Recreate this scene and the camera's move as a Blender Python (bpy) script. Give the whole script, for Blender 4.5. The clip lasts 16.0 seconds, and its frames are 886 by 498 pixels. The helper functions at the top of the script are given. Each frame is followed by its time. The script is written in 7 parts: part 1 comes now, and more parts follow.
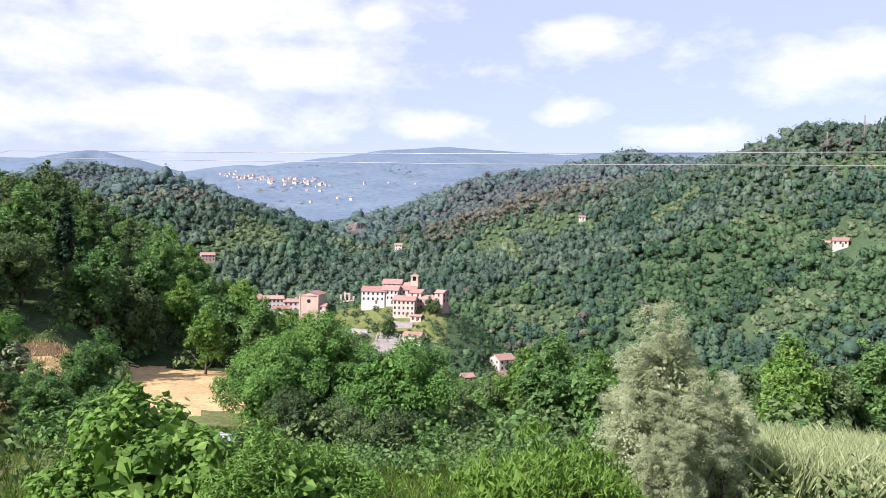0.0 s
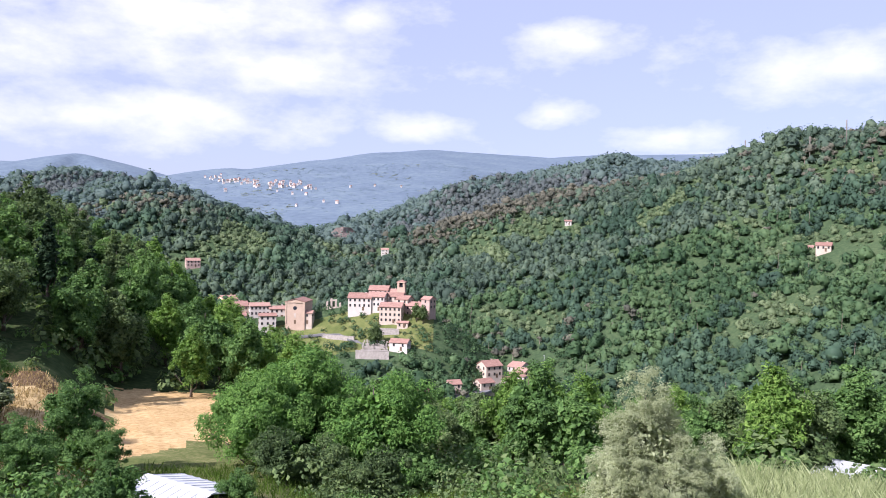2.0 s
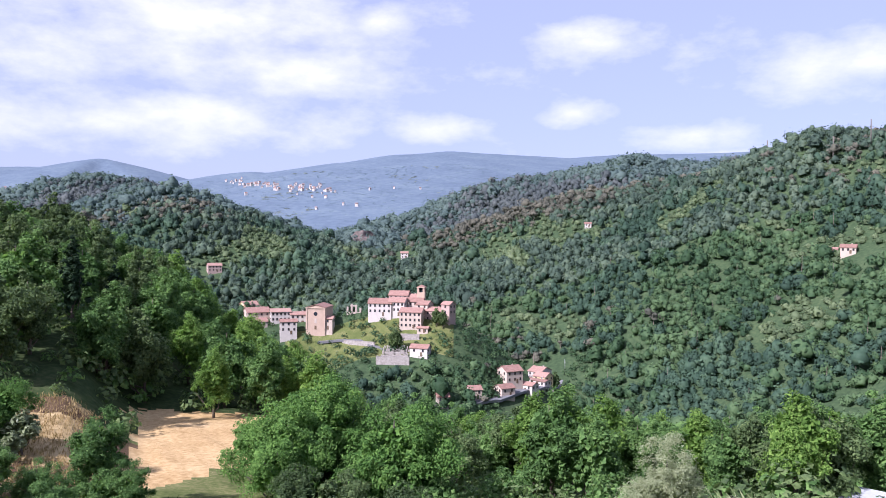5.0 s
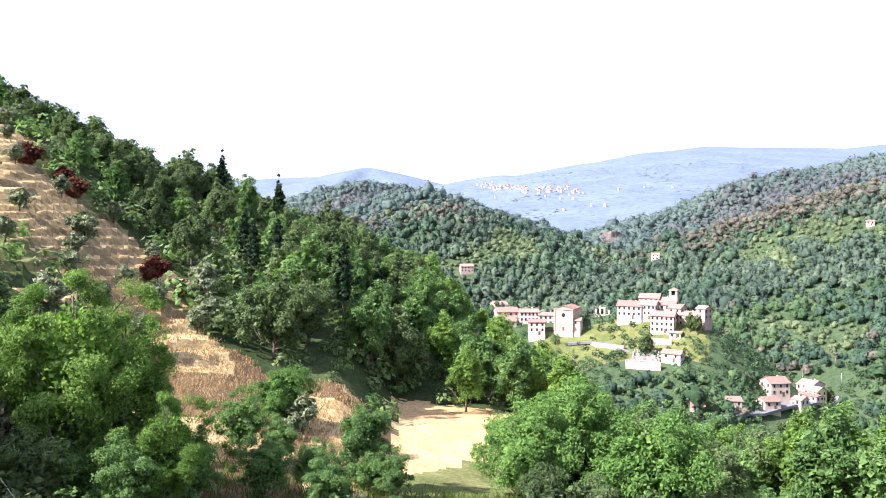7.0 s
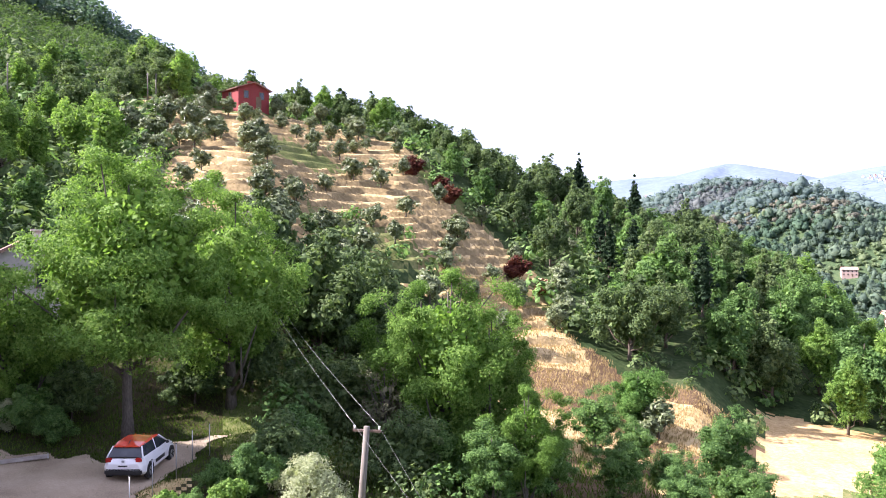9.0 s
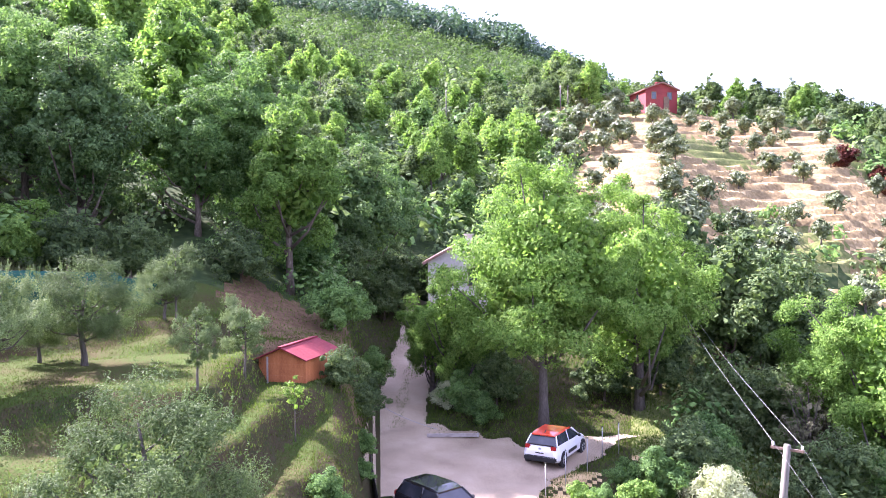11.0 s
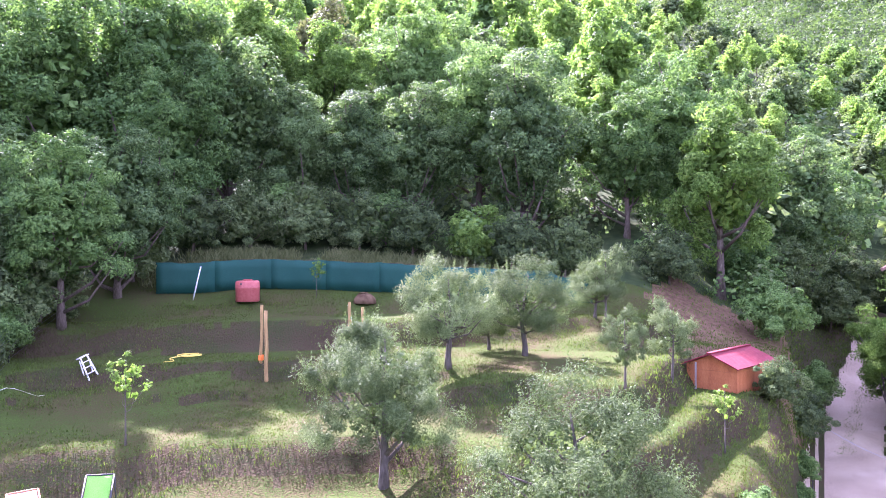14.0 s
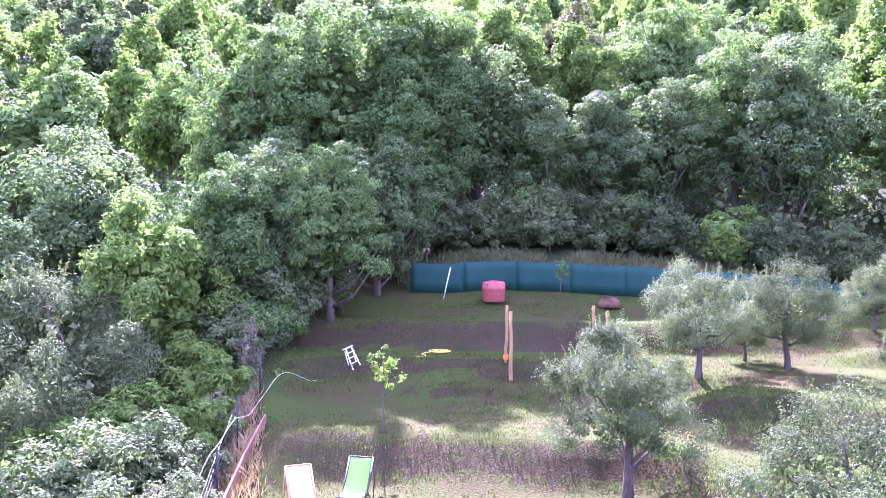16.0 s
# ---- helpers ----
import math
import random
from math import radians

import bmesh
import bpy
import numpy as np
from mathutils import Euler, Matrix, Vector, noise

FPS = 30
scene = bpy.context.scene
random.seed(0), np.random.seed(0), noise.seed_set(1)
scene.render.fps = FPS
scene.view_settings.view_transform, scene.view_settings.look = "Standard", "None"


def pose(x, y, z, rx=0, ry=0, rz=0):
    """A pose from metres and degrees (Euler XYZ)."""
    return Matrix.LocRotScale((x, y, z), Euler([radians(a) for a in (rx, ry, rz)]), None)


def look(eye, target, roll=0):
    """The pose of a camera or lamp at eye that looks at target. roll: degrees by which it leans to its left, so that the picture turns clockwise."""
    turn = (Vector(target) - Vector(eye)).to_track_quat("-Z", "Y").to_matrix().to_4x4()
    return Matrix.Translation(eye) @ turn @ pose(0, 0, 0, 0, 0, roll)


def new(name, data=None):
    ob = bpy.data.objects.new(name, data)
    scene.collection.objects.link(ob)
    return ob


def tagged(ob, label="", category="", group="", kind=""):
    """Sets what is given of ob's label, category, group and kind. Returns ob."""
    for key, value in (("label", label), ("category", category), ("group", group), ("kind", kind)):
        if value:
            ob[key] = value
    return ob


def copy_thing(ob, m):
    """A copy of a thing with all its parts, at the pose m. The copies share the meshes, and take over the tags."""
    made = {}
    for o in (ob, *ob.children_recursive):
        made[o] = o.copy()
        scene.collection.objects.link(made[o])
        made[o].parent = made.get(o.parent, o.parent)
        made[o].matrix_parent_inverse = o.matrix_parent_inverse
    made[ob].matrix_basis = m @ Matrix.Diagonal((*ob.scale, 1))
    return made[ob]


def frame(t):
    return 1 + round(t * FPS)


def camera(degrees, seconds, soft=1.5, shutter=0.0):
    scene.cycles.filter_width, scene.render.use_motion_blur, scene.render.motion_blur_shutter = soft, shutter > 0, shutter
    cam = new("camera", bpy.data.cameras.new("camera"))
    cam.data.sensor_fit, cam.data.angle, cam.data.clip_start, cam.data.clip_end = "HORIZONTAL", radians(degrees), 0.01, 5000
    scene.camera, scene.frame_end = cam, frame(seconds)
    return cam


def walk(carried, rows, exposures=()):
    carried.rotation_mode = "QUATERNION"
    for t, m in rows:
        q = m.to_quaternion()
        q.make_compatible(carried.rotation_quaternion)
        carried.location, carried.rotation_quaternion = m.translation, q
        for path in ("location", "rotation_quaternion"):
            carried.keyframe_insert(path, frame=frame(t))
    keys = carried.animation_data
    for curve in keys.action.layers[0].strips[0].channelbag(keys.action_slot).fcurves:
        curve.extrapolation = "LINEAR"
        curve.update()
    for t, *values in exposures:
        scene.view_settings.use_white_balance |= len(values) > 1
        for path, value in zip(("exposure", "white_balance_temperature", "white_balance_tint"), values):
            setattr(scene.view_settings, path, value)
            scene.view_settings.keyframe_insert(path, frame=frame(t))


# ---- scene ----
cam = camera(60.8, 16.0, 0.95)
ROWS = [  # seconds, height, yaw, pitch, roll
    (0.0, -4.33, 2.20, -0.87, -1.12),
    (0.5, -3.84, 1.93, -0.79, -1.08),
    (1.0, -3.30, 1.66, -0.75, -1.03),
    (1.5, -2.75, 1.41, -0.70, -0.95),
    (2.0, -2.18, 1.18, -0.67, -0.92),
    (2.5, -1.58, 0.98, -0.63, -0.86),
    (3.0, -1.00, 0.77, -0.59, -0.76),
    (3.75, -0.28, 0.77, -0.59, -0.62),
    (4.50, -0.02, 1.47, -0.60, -0.50),
    (5.5, 0.00, 5.49, -0.61, -0.44),
    (6.0, 0.00, 10.51, -0.59, -0.33),
    (6.5, 0.00, 15.95, -0.58, -0.20),
    (7.0, 0.00, 21.29, -0.62, -0.21),
    (7.5, 0.00, 26.75, -0.64, -0.24),
    (8.0, 0.00, 32.90, -0.64, -0.16),
    (8.5, 0.00, 40.02, -0.61, -0.13),
    (9.0, 0.00, 47.78, -0.60, 0.01),
    (9.5, 0.00, 55.62, -0.57, 0.09),
    (10.0, 0.00, 63.29, -0.49, 0.27),
    (12.5, 0.00, 96.85, -0.18, 0.29),
    (13.0, 0.00, 101.71, -0.12, 0.21),
    (13.5, 0.00, 105.79, -0.11, 0.13),
    (14.0, 0.00, 109.69, -0.07, 0.01),
    (14.5, 0.00, 113.74, -0.03, -0.15),
    (15.0, 0.00, 118.12, -0.02, -0.25),
    (15.5, 0.00, 123.02, 0.00, -0.37),
    (16.0, 0.00, 128.06, 0.05, -0.40),
]
walk(cam, [(t, pose(0, 0, z, 90 + p, r, y)) for t, z, y, p, r in ROWS],
     [(0, 1.08, 5850, 23), (3.0, 0.88, 5650, 26), (5.5, 0.86, 5500, 29), (7.0, 1.78, 5900, 25), (8.0, 1.88, 6000, 25), (9.0, 2.03, 6000, 28), (10.0, 2.53, 5850, 33), (12.5, 3.36, 5520, 54), (14.5, 3.53, 5450, 60), (16.0, 3.68, 5200, 80)])

# ---- sky and sun ----
SUN_AZ, SUN_EL = 134, 40          # degrees to the left of +y, and above the horizon
sun_data = bpy.data.lights.new("sun", "SUN")
sun_data.energy, sun_data.angle, sun_data.color = 5.0, radians(0.6), (1.0, 0.93, 0.82)
sun = new("sun", sun_data)
sun_from = Vector((-math.sin(radians(SUN_AZ)) * math.cos(radians(SUN_EL)), math.cos(radians(SUN_AZ)) * math.cos(radians(SUN_EL)), math.sin(radians(SUN_EL))))
sun.matrix_world = look(sun_from * 300, (0, 0, 0))

world = bpy.data.worlds.new("world")
scene.world = world
world.use_nodes = True
wn, wl = world.node_tree.nodes, world.node_tree.links
wn.clear()


def wnode(kind, **values):
    n = wn.new(kind)
    for key, value in values.items():
        if key == "op":
            n.operation = value
        else:
            n.inputs[int(key[1:])].default_value = value
    return n


sky = wn.new("ShaderNodeTexSky")
sky.sky_type, sky.sun_disc = "NISHITA", False
sky.sun_elevation, sky.sun_rotation = radians(SUN_EL), radians(-SUN_AZ)
sky.air_density, sky.dust_density, sky.ozone_density = 1.0, 1.6, 1.5
coord = wn.new("ShaderNodeTexCoord")
# each cloud: sideways, up, half width, half height, in parts of the distance ahead
CLOUDS = [(-.36, .29, .24, .055), (-.30, .235, .20, .045), (-.42, .165, .28, .036), (-.13, .29, .05, .022), (.14, .262, .06, .024),
          (.50, .235, .16, .042), (.12, .170, .04, .014), (-.07, .148, .07, .016), (.28, .142, .06, .014), (-.62, .25, .10, .04), (.38, .11, .08, .01)]
puff = wn.new("ShaderNodeTexNoise")
puff.inputs["Scale"].default_value, puff.inputs["Detail"].default_value, puff.inputs["Roughness"].default_value = 9.0, 7.0, 0.6
stretch = wnode("ShaderNodeVectorMath", op="MULTIPLY", i1=(1, 1, 2.2))
wl.new(coord.outputs["Generated"], stretch.inputs[0])
wl.new(stretch.outputs[0], puff.inputs["Vector"])
total = None
for cx, cz, rx, rz in CLOUDS:
    n = math.sqrt(1 + cx * cx + cz * cz)
    centre = (cx / n, 1 / n, cz / n)
    away = wnode("ShaderNodeVectorMath", op="SUBTRACT", i1=centre)
    flat = wnode("ShaderNodeVectorMath", op="MULTIPLY", i1=(n / rx, n / rx, n / rz))
    far = wnode("ShaderNodeVectorMath", op="LENGTH")
    wl.new(coord.outputs["Generated"], away.inputs[0])
    wl.new(away.outputs[0], flat.inputs[0])
    wl.new(flat.outputs[0], far.inputs[0])
    blob = wnode("ShaderNodeMapRange", i1=1.9, i2=0.0, i3=0.0, i4=1.0)
    wl.new(far.outputs["Value"], blob.inputs[0])
    if total is None:
        total = blob
    else:
        both = wnode("ShaderNodeMath", op="MAXIMUM")
        wl.new(total.outputs[0], both.inputs[0])
        wl.new(blob.outputs[0], both.inputs[1])
        total = both
edge = wnode("ShaderNodeMath", op="MULTIPLY_ADD", i1=2.0, i2=-1.1)
wl.new(puff.outputs["Fac"], edge.inputs[0])
mass = wnode("ShaderNodeMath", op="ADD")
wl.new(total.outputs[0], mass.inputs[0])
wl.new(edge.outputs[0], mass.inputs[1])
cover = wnode("ShaderNodeMapRange", i1=0.15, i2=1.25, i3=0.0, i4=0.95)
wl.new(mass.outputs[0], cover.inputs[0])
haze = wnode("ShaderNodeMixRGB", i0=0.5, i2=(8.0, 8.3, 9.8, 1))       # thin high veil
wl.new(sky.outputs[0], haze.inputs[1])
cloudy = wnode("ShaderNodeMixRGB", i2=(11.0, 10.8, 11.2, 1))
wl.new(cover.outputs[0], cloudy.inputs[0])
wl.new(haze.outputs[0], cloudy.inputs[1])
back = wnode("ShaderNodeBackground", i1=0.062)
wl.new(cloudy.outputs[0], back.inputs[0])
wl.new(back.outputs[0], wn.new("ShaderNodeOutputWorld").inputs[0])

# ---- materials ----
def material(name, colours, rough=0.8, scale=3.0, fine=40.0, bump=0.3, bump_size=0.02, metal=0.0, vary=0.0, island=0.0, translucent=0.0, stretch=(1, 1, 1), spec=0.3, coat=0.0, glow=(1, 1, 1), tone=0.0):
    """Colours blend by noise at two scales; vary: by object; island: by loose piece; tone: by the tree a leaf belongs to."""
    m = bpy.data.materials.new(name)
    m.use_nodes = True
    nt = m.node_tree
    nt.nodes.clear()
    nodes, links = nt.nodes, nt.links
    tc = nodes.new("ShaderNodeTexCoord")
    mp = nodes.new("ShaderNodeMapping")
    mp.inputs["Scale"].default_value = stretch
    links.new(tc.outputs["Object"], mp.inputs[0])
    big, small = nodes.new("ShaderNodeTexNoise"), nodes.new("ShaderNodeTexNoise")
    big.inputs["Scale"].default_value, big.inputs["Detail"].default_value = scale, 4
    small.inputs["Scale"].default_value, small.inputs["Detail"].default_value = fine, 3
    for n in (big, small):
        links.new(mp.outputs[0], n.inputs["Vector"])
    mix = nodes.new("ShaderNodeMath")
    mix.operation = "MULTIPLY_ADD"
    mix.inputs[1].default_value = 0.55
    links.new(small.outputs["Fac"], mix.inputs[0])
    half = nodes.new("ShaderNodeMath")
    half.operation, half.inputs[1].default_value = "MULTIPLY", 0.45
    links.new(big.outputs["Fac"], half.inputs[0])
    links.new(half.outputs[0], mix.inputs[2])
    value = mix.outputs[0]
    if vary or island or tone:
        if tone:
            src = nodes.new("ShaderNodeAttribute")
            src.attribute_name = "tone"
            off = nodes.new("ShaderNodeMath")
            off.operation, off.inputs[1].default_value, off.inputs[2].default_value = "MULTIPLY_ADD", tone, -tone / 2
            links.new(src.outputs["Fac"], off.inputs[0])
            add = nodes.new("ShaderNodeMath")
            links.new(value, add.inputs[0])
            links.new(off.outputs[0], add.inputs[1])
            value = add.outputs[0]
        if vary:
            src, out, amount = nodes.new("ShaderNodeObjectInfo"), "Random", vary
            off = nodes.new("ShaderNodeMath")
            off.operation, off.inputs[1].default_value, off.inputs[2].default_value = "MULTIPLY_ADD", amount, -amount / 2
            links.new(src.outputs[out], off.inputs[0])
            add = nodes.new("ShaderNodeMath")
            links.new(value, add.inputs[0])
            links.new(off.outputs[0], add.inputs[1])
            value = add.outputs[0]
        if island:
            src = nodes.new("ShaderNodeNewGeometry")
            off = nodes.new("ShaderNodeMath")
            off.operation, off.inputs[1].default_value, off.inputs[2].default_value = "MULTIPLY_ADD", island, -island / 2
            links.new(src.outputs["Random Per Island"], off.inputs[0])
            add = nodes.new("ShaderNodeMath")
            links.new(value, add.inputs[0])
            links.new(off.outputs[0], add.inputs[1])
            value = add.outputs[0]
    ramp = nodes.new("ShaderNodeValToRGB")
    ramp.color_ramp.elements[0].position, ramp.color_ramp.elements[1].position = 0.34, 0.66
    while len(ramp.color_ramp.elements) < len(colours):
        ramp.color_ramp.elements.new(0.5)
    for i, c in enumerate(colours):
        ramp.color_ramp.elements[i].position = 0.34 + 0.32 * i / max(1, len(colours) - 1)
        ramp.color_ramp.elements[i].color = (*c, 1)
    links.new(value, ramp.inputs[0])
    bsdf = nodes.new("ShaderNodeBsdfPrincipled")
    bsdf.inputs["Roughness"].default_value, bsdf.inputs["Metallic"].default_value = rough, metal
    bsdf.inputs["Specular IOR Level"].default_value = spec
    bsdf.inputs["Coat Weight"].default_value = coat
    links.new(ramp.outputs[0], bsdf.inputs["Base Color"])
    if bump:
        b = nodes.new("ShaderNodeBump")
        b.inputs["Strength"].default_value, b.inputs["Distance"].default_value = bump, bump_size
        links.new(mix.outputs[0], b.inputs["Height"])
        links.new(b.outputs[0], bsdf.inputs["Normal"])
    out = nodes.new("ShaderNodeOutputMaterial")
    shader = bsdf.outputs[0]
    if translucent:
        tr = nodes.new("ShaderNodeBsdfTranslucent")
        bright = nodes.new("ShaderNodeMixRGB")
        bright.blend_type, bright.inputs[0].default_value, bright.inputs[2].default_value = "MULTIPLY", 1.0, (*glow, 1)
        links.new(ramp.outputs[0], bright.inputs[1])
        links.new(bright.outputs[0], tr.inputs[0])
        ms = nodes.new("ShaderNodeMixShader")
        ms.inputs[0].default_value = translucent
        links.new(shader, ms.inputs[1])
        links.new(tr.outputs[0], ms.inputs[2])
        shader = ms.outputs[0]
    links.new(shader, out.inputs[0])
    return m


def leafy(name, dark, mid, light, translucent=0.3, rough=0.62, spec=0.1, island=0.3, patch=0.5, tone=0.0):
    return material(name, (dark, mid, light), rough, patch, 3.0 if patch > .1 else .3, 0, vary=0.16, island=island, translucent=translucent, spec=spec, glow=(1.7, 1.8, 1.1), tone=tone)


LEAF_WALNUT = leafy("walnut_leaves", (0.065, 0.129, 0.024), (0.119, 0.216, 0.041), (0.195, 0.303, 0.073), 0.32)
LEAF_LIME = leafy("lime_green_leaves", (.075, .14, .022), (.12, .21, .036), (.19, .29, .06), .35)
LEAF_OAK = leafy("oak_leaves", (0.046, 0.076, 0.031), (0.087, 0.134, 0.050), (0.149, 0.205, 0.080), 0.29)
LEAF_EDGE = leafy("wood_edge_leaves", (0.046, 0.087, 0.033), (0.085, 0.147, 0.052), (0.144, 0.224, 0.084), 0.30)
LEAF_ROUND = leafy("meadow_walnut_leaves", (.050, .115, .026), (.090, .185, .040), (.150, .265, .062), 0.24)
LEAF_BROWN = leafy("dry_brown_stalks", (.042, .039, .016), (.066, .060, .026), (.096, .086, .040), .1, .9, .03)
LEAF_RUSSET = leafy("russet_leaves", (0.050, 0.063, 0.025), (0.082, 0.098, 0.039), (0.120, 0.137, 0.058), .25)
LEAF_BROAD = leafy("broad_leaves", (0.050, 0.102, 0.030), (0.088, 0.168, 0.048), (0.154, 0.255, 0.077), 0.30)
LEAF_CHESTNUT = leafy("chestnut_leaves", (0.070, 0.135, 0.027), (0.124, 0.220, 0.045), (0.210, 0.319, 0.076), 0.36)
LEAF_COPPICE = leafy("coppice_leaves", (0.041, 0.076, 0.023), (0.066, 0.116, 0.034), (0.101, 0.162, 0.052), 0.27, island=.15, patch=.05, tone=.3)
LEAF_OLIVE = leafy("olive_leaves", (0.059, 0.095, 0.033), (0.102, 0.150, 0.055), (0.167, 0.229, 0.096), .2, .6, .1)
LEAF_OLIVE_FAR = leafy("dusty_olive_leaves", (0.083, 0.112, 0.048), (0.133, 0.168, 0.073), (0.200, 0.242, 0.118), .12, .5, .4)
LEAF_SILVER = leafy("silver_leaves", (0.189, 0.218, 0.120), (0.295, 0.329, 0.193), (0.402, 0.436, 0.285), .3, .6, .12, island=.15, patch=.8)
LEAF_PINE = leafy("conifer_needles", (.016, .034, .018), (.028, .055, .026), (.048, .085, .038), .08)
LEAF_RED = leafy("red_leaves", (0.049, 0.013, 0.011), (0.091, 0.027, 0.018), (0.140, 0.053, 0.026), .2)
LEAF_GREY = leafy("dry_twigs", (.10, .10, .06), (.16, .16, .09), (.24, .23, .14), .1)
LEAF_FAR = leafy("hillside_leaves", (0.032, 0.065, 0.032), (0.055, 0.104, 0.048), (0.104, 0.166, 0.074), .28, island=.08, patch=.012, tone=.24)
# Hillside leaves again, lifted and blued: light haze painted into the colour.
LEAF_HAZYHILL = leafy("hazed_hillside_leaves", (0.053, 0.083, 0.062), (0.083, 0.124, 0.086), (0.137, 0.184, 0.119), .28, island=.08, patch=.01, tone=.24)
LEAF_FARDARK = leafy("dark_hillside_leaves", (0.037, 0.069, 0.046), (0.056, 0.100, 0.063), (0.090, 0.146, 0.084), .22, island=.08, patch=.012, tone=.24)
LEAF_FARLIGHT = leafy("pale_hillside_leaves", (0.086, 0.124, 0.063), (0.128, 0.173, 0.088), (0.181, 0.229, 0.119), .3, island=.1, patch=.02, tone=.24)
LEAF_FARPINE = leafy("hillside_needles", (0.065, 0.070, 0.054), (0.099, 0.101, 0.076), (0.141, 0.136, 0.100), .15, island=.1, patch=.02, tone=.24)
# Haze is painted into these four leaf colours, bluer with distance.
LEAF_HAZY = leafy("haze_tinted_leaves", (0.064, 0.100, 0.096), (0.088, 0.130, 0.120), (0.120, 0.167, 0.145), .3, island=.06, patch=.008, tone=.2)
LEAF_HAZYPINE = leafy("haze_tinted_needles", (0.075, 0.091, 0.092), (0.099, 0.114, 0.110), (0.126, 0.140, 0.131), .2, island=.06, patch=.008, tone=.2)
LEAF_HAZYFIELD = leafy("haze_tinted_field_grass", (.135, .165, .135), (.165, .195, .155), (.205, .225, .175), .2, island=.05, patch=.005, tone=.2)
LEAF_HAZEBLUE = leafy("haze_blue_woods", (0.076, 0.114, 0.132), (0.093, 0.136, 0.155), (0.118, 0.162, 0.175), .25, island=.05, patch=.003, tone=.2)
LEAF_DRYGRASS = leafy("dry_grass_blades", (0.199, 0.140, 0.061), (0.306, 0.229, 0.108), (0.421, 0.325, 0.169), .2)
LEAF_GRASS = leafy("grass_blades", (0.038, 0.070, 0.011), (0.061, 0.106, 0.017), (0.100, 0.147, 0.028), .25, .7, .05)
LEAF_TURF = leafy("garden_turf_blades", (0.058, 0.064, 0.020), (0.060, 0.096, 0.020), (0.095, 0.135, 0.031), .2, .8, .03, patch=.35)
LEAF_BANKGRASS = leafy("seeding_bank_grass", (.060, .080, .026), (.095, .118, .042), (.17, .19, .085), .2, .8, .04)
LEAF_REED = leafy("pale_reed_blades", (.20, .24, .11), (.30, .34, .17), (.42, .45, .27), .25)
ROCK = material("brown_quarry_rock", ((.10, .082, .074), (.15, .122, .108), (.21, .172, .15)), .95, .05, .4, .6, .5)
BARK = material("bark", ((.05, .038, .028), (.10, .078, .058), (.17, .14, .11)), .9, 3, 22, .8, .03, stretch=(1, 1, .25))
BARK_GREY = material("grey_bark", ((0.050, 0.042, 0.033), (0.094, 0.081, 0.066), (0.144, 0.126, 0.106)), .9, 3, 22, .8, .03, stretch=(1, 1, .25))
BARK_PINE = material("pale_pine_bark", ((.13, .105, .085), (.19, .155, .125), (.26, .22, .18)), .9, 1, 8, 0)
WOODLAND = material("woodland_floor", ((.020, .036, .014), (.036, .058, .020), (.065, .080, .033)), .95, .12, 1.6, .6, .25, spec=.06)
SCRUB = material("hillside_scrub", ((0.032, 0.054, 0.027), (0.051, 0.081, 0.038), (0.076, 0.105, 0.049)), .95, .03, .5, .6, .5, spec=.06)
# Haze tint painted into the ground, darkened to suit gaps between crowns.
SCRUB_HAZY = material("haze_tinted_scrub", ((0.049, 0.073, 0.069), (0.063, 0.090, 0.083), (0.079, 0.108, 0.097)), .95, .012, .2, 0)
HAY = material("mown_hay", ((0.326, 0.211, 0.092), (0.465, 0.324, 0.154), (0.589, 0.429, 0.228)), .9, .16, 2.2, .5, .06, spec=.06)
DRY = material("dry_terrace_grass", ((0.271, 0.200, 0.097), (0.410, 0.308, 0.151), (0.541, 0.424, 0.223)), .95, .13, 1.5, .6, .1, spec=.06)
LAWN = material("terrace_grass", ((.060, .044, .024), (.056, .056, .021), (.040, .068, .014), (.056, .096, .019)), .95, .42, 17, 1.0, .09, spec=.03)
MEADOW = material("meadow_grass", ((.066, .088, .028), (.110, .130, .042), (.20, .19, .085)), .95, .2, 3, .5, .06, spec=.06)
BANK = material("terrace_bank_earth", ((0.136, 0.103, 0.052), (0.204, 0.156, 0.079), (0.304, 0.234, 0.122)), .95, .5, 3, .8, .12, spec=.06)
WEEDS = material("weedy_bank", ((.046, .034, .020), (.060, .047, .027), (.040, .046, .019), (.030, .056, .013)), .95, .6, 19, 1.0, .12, spec=.03)
SOIL = material("red_brown_soil", ((.072, .046, .026), (.115, .076, .043), (.165, .115, .066)), .95, .3, 4, .8, .08, spec=.06)
GRAVEL = material("pale_gravel", ((.20, .155, .105), (.33, .265, .185), (.45, .37, .275)), .92, .5, 22, .8, .03)
# Blue haze of distance painted into the mountain colour.
MOUNTAIN_HAZY = material("haze_blue_mountain_woods", ((0.085, 0.118, 0.158), (0.105, 0.144, 0.186), (0.134, 0.178, 0.207)), .95, .006, .05, 0)
PLASTER = [material("plaster_" + n, ([c * .86 for c in k], k, [min(.85, c * 1.08) for c in k]), .9, .4, 6, .2, .01, vary=.1)
           for n, k in (("white", (.52, .475, .43)), ("cream", (.48, .40, .325)), ("pink", (.43, .315, .27)), ("yellow", (.72, .58, .32)), ("stone", (.44, .37, .31)), ("red", (.21, .040, .040)), ("ochre", (.44, .33, .25)))]
ROOF = material("terracotta_tiles", ((0.204, 0.116, 0.090), (0.281, 0.164, 0.129), (0.357, 0.228, 0.183)), .85, .5, 5, .5, .05, vary=.2, stretch=(1, 3, 1))
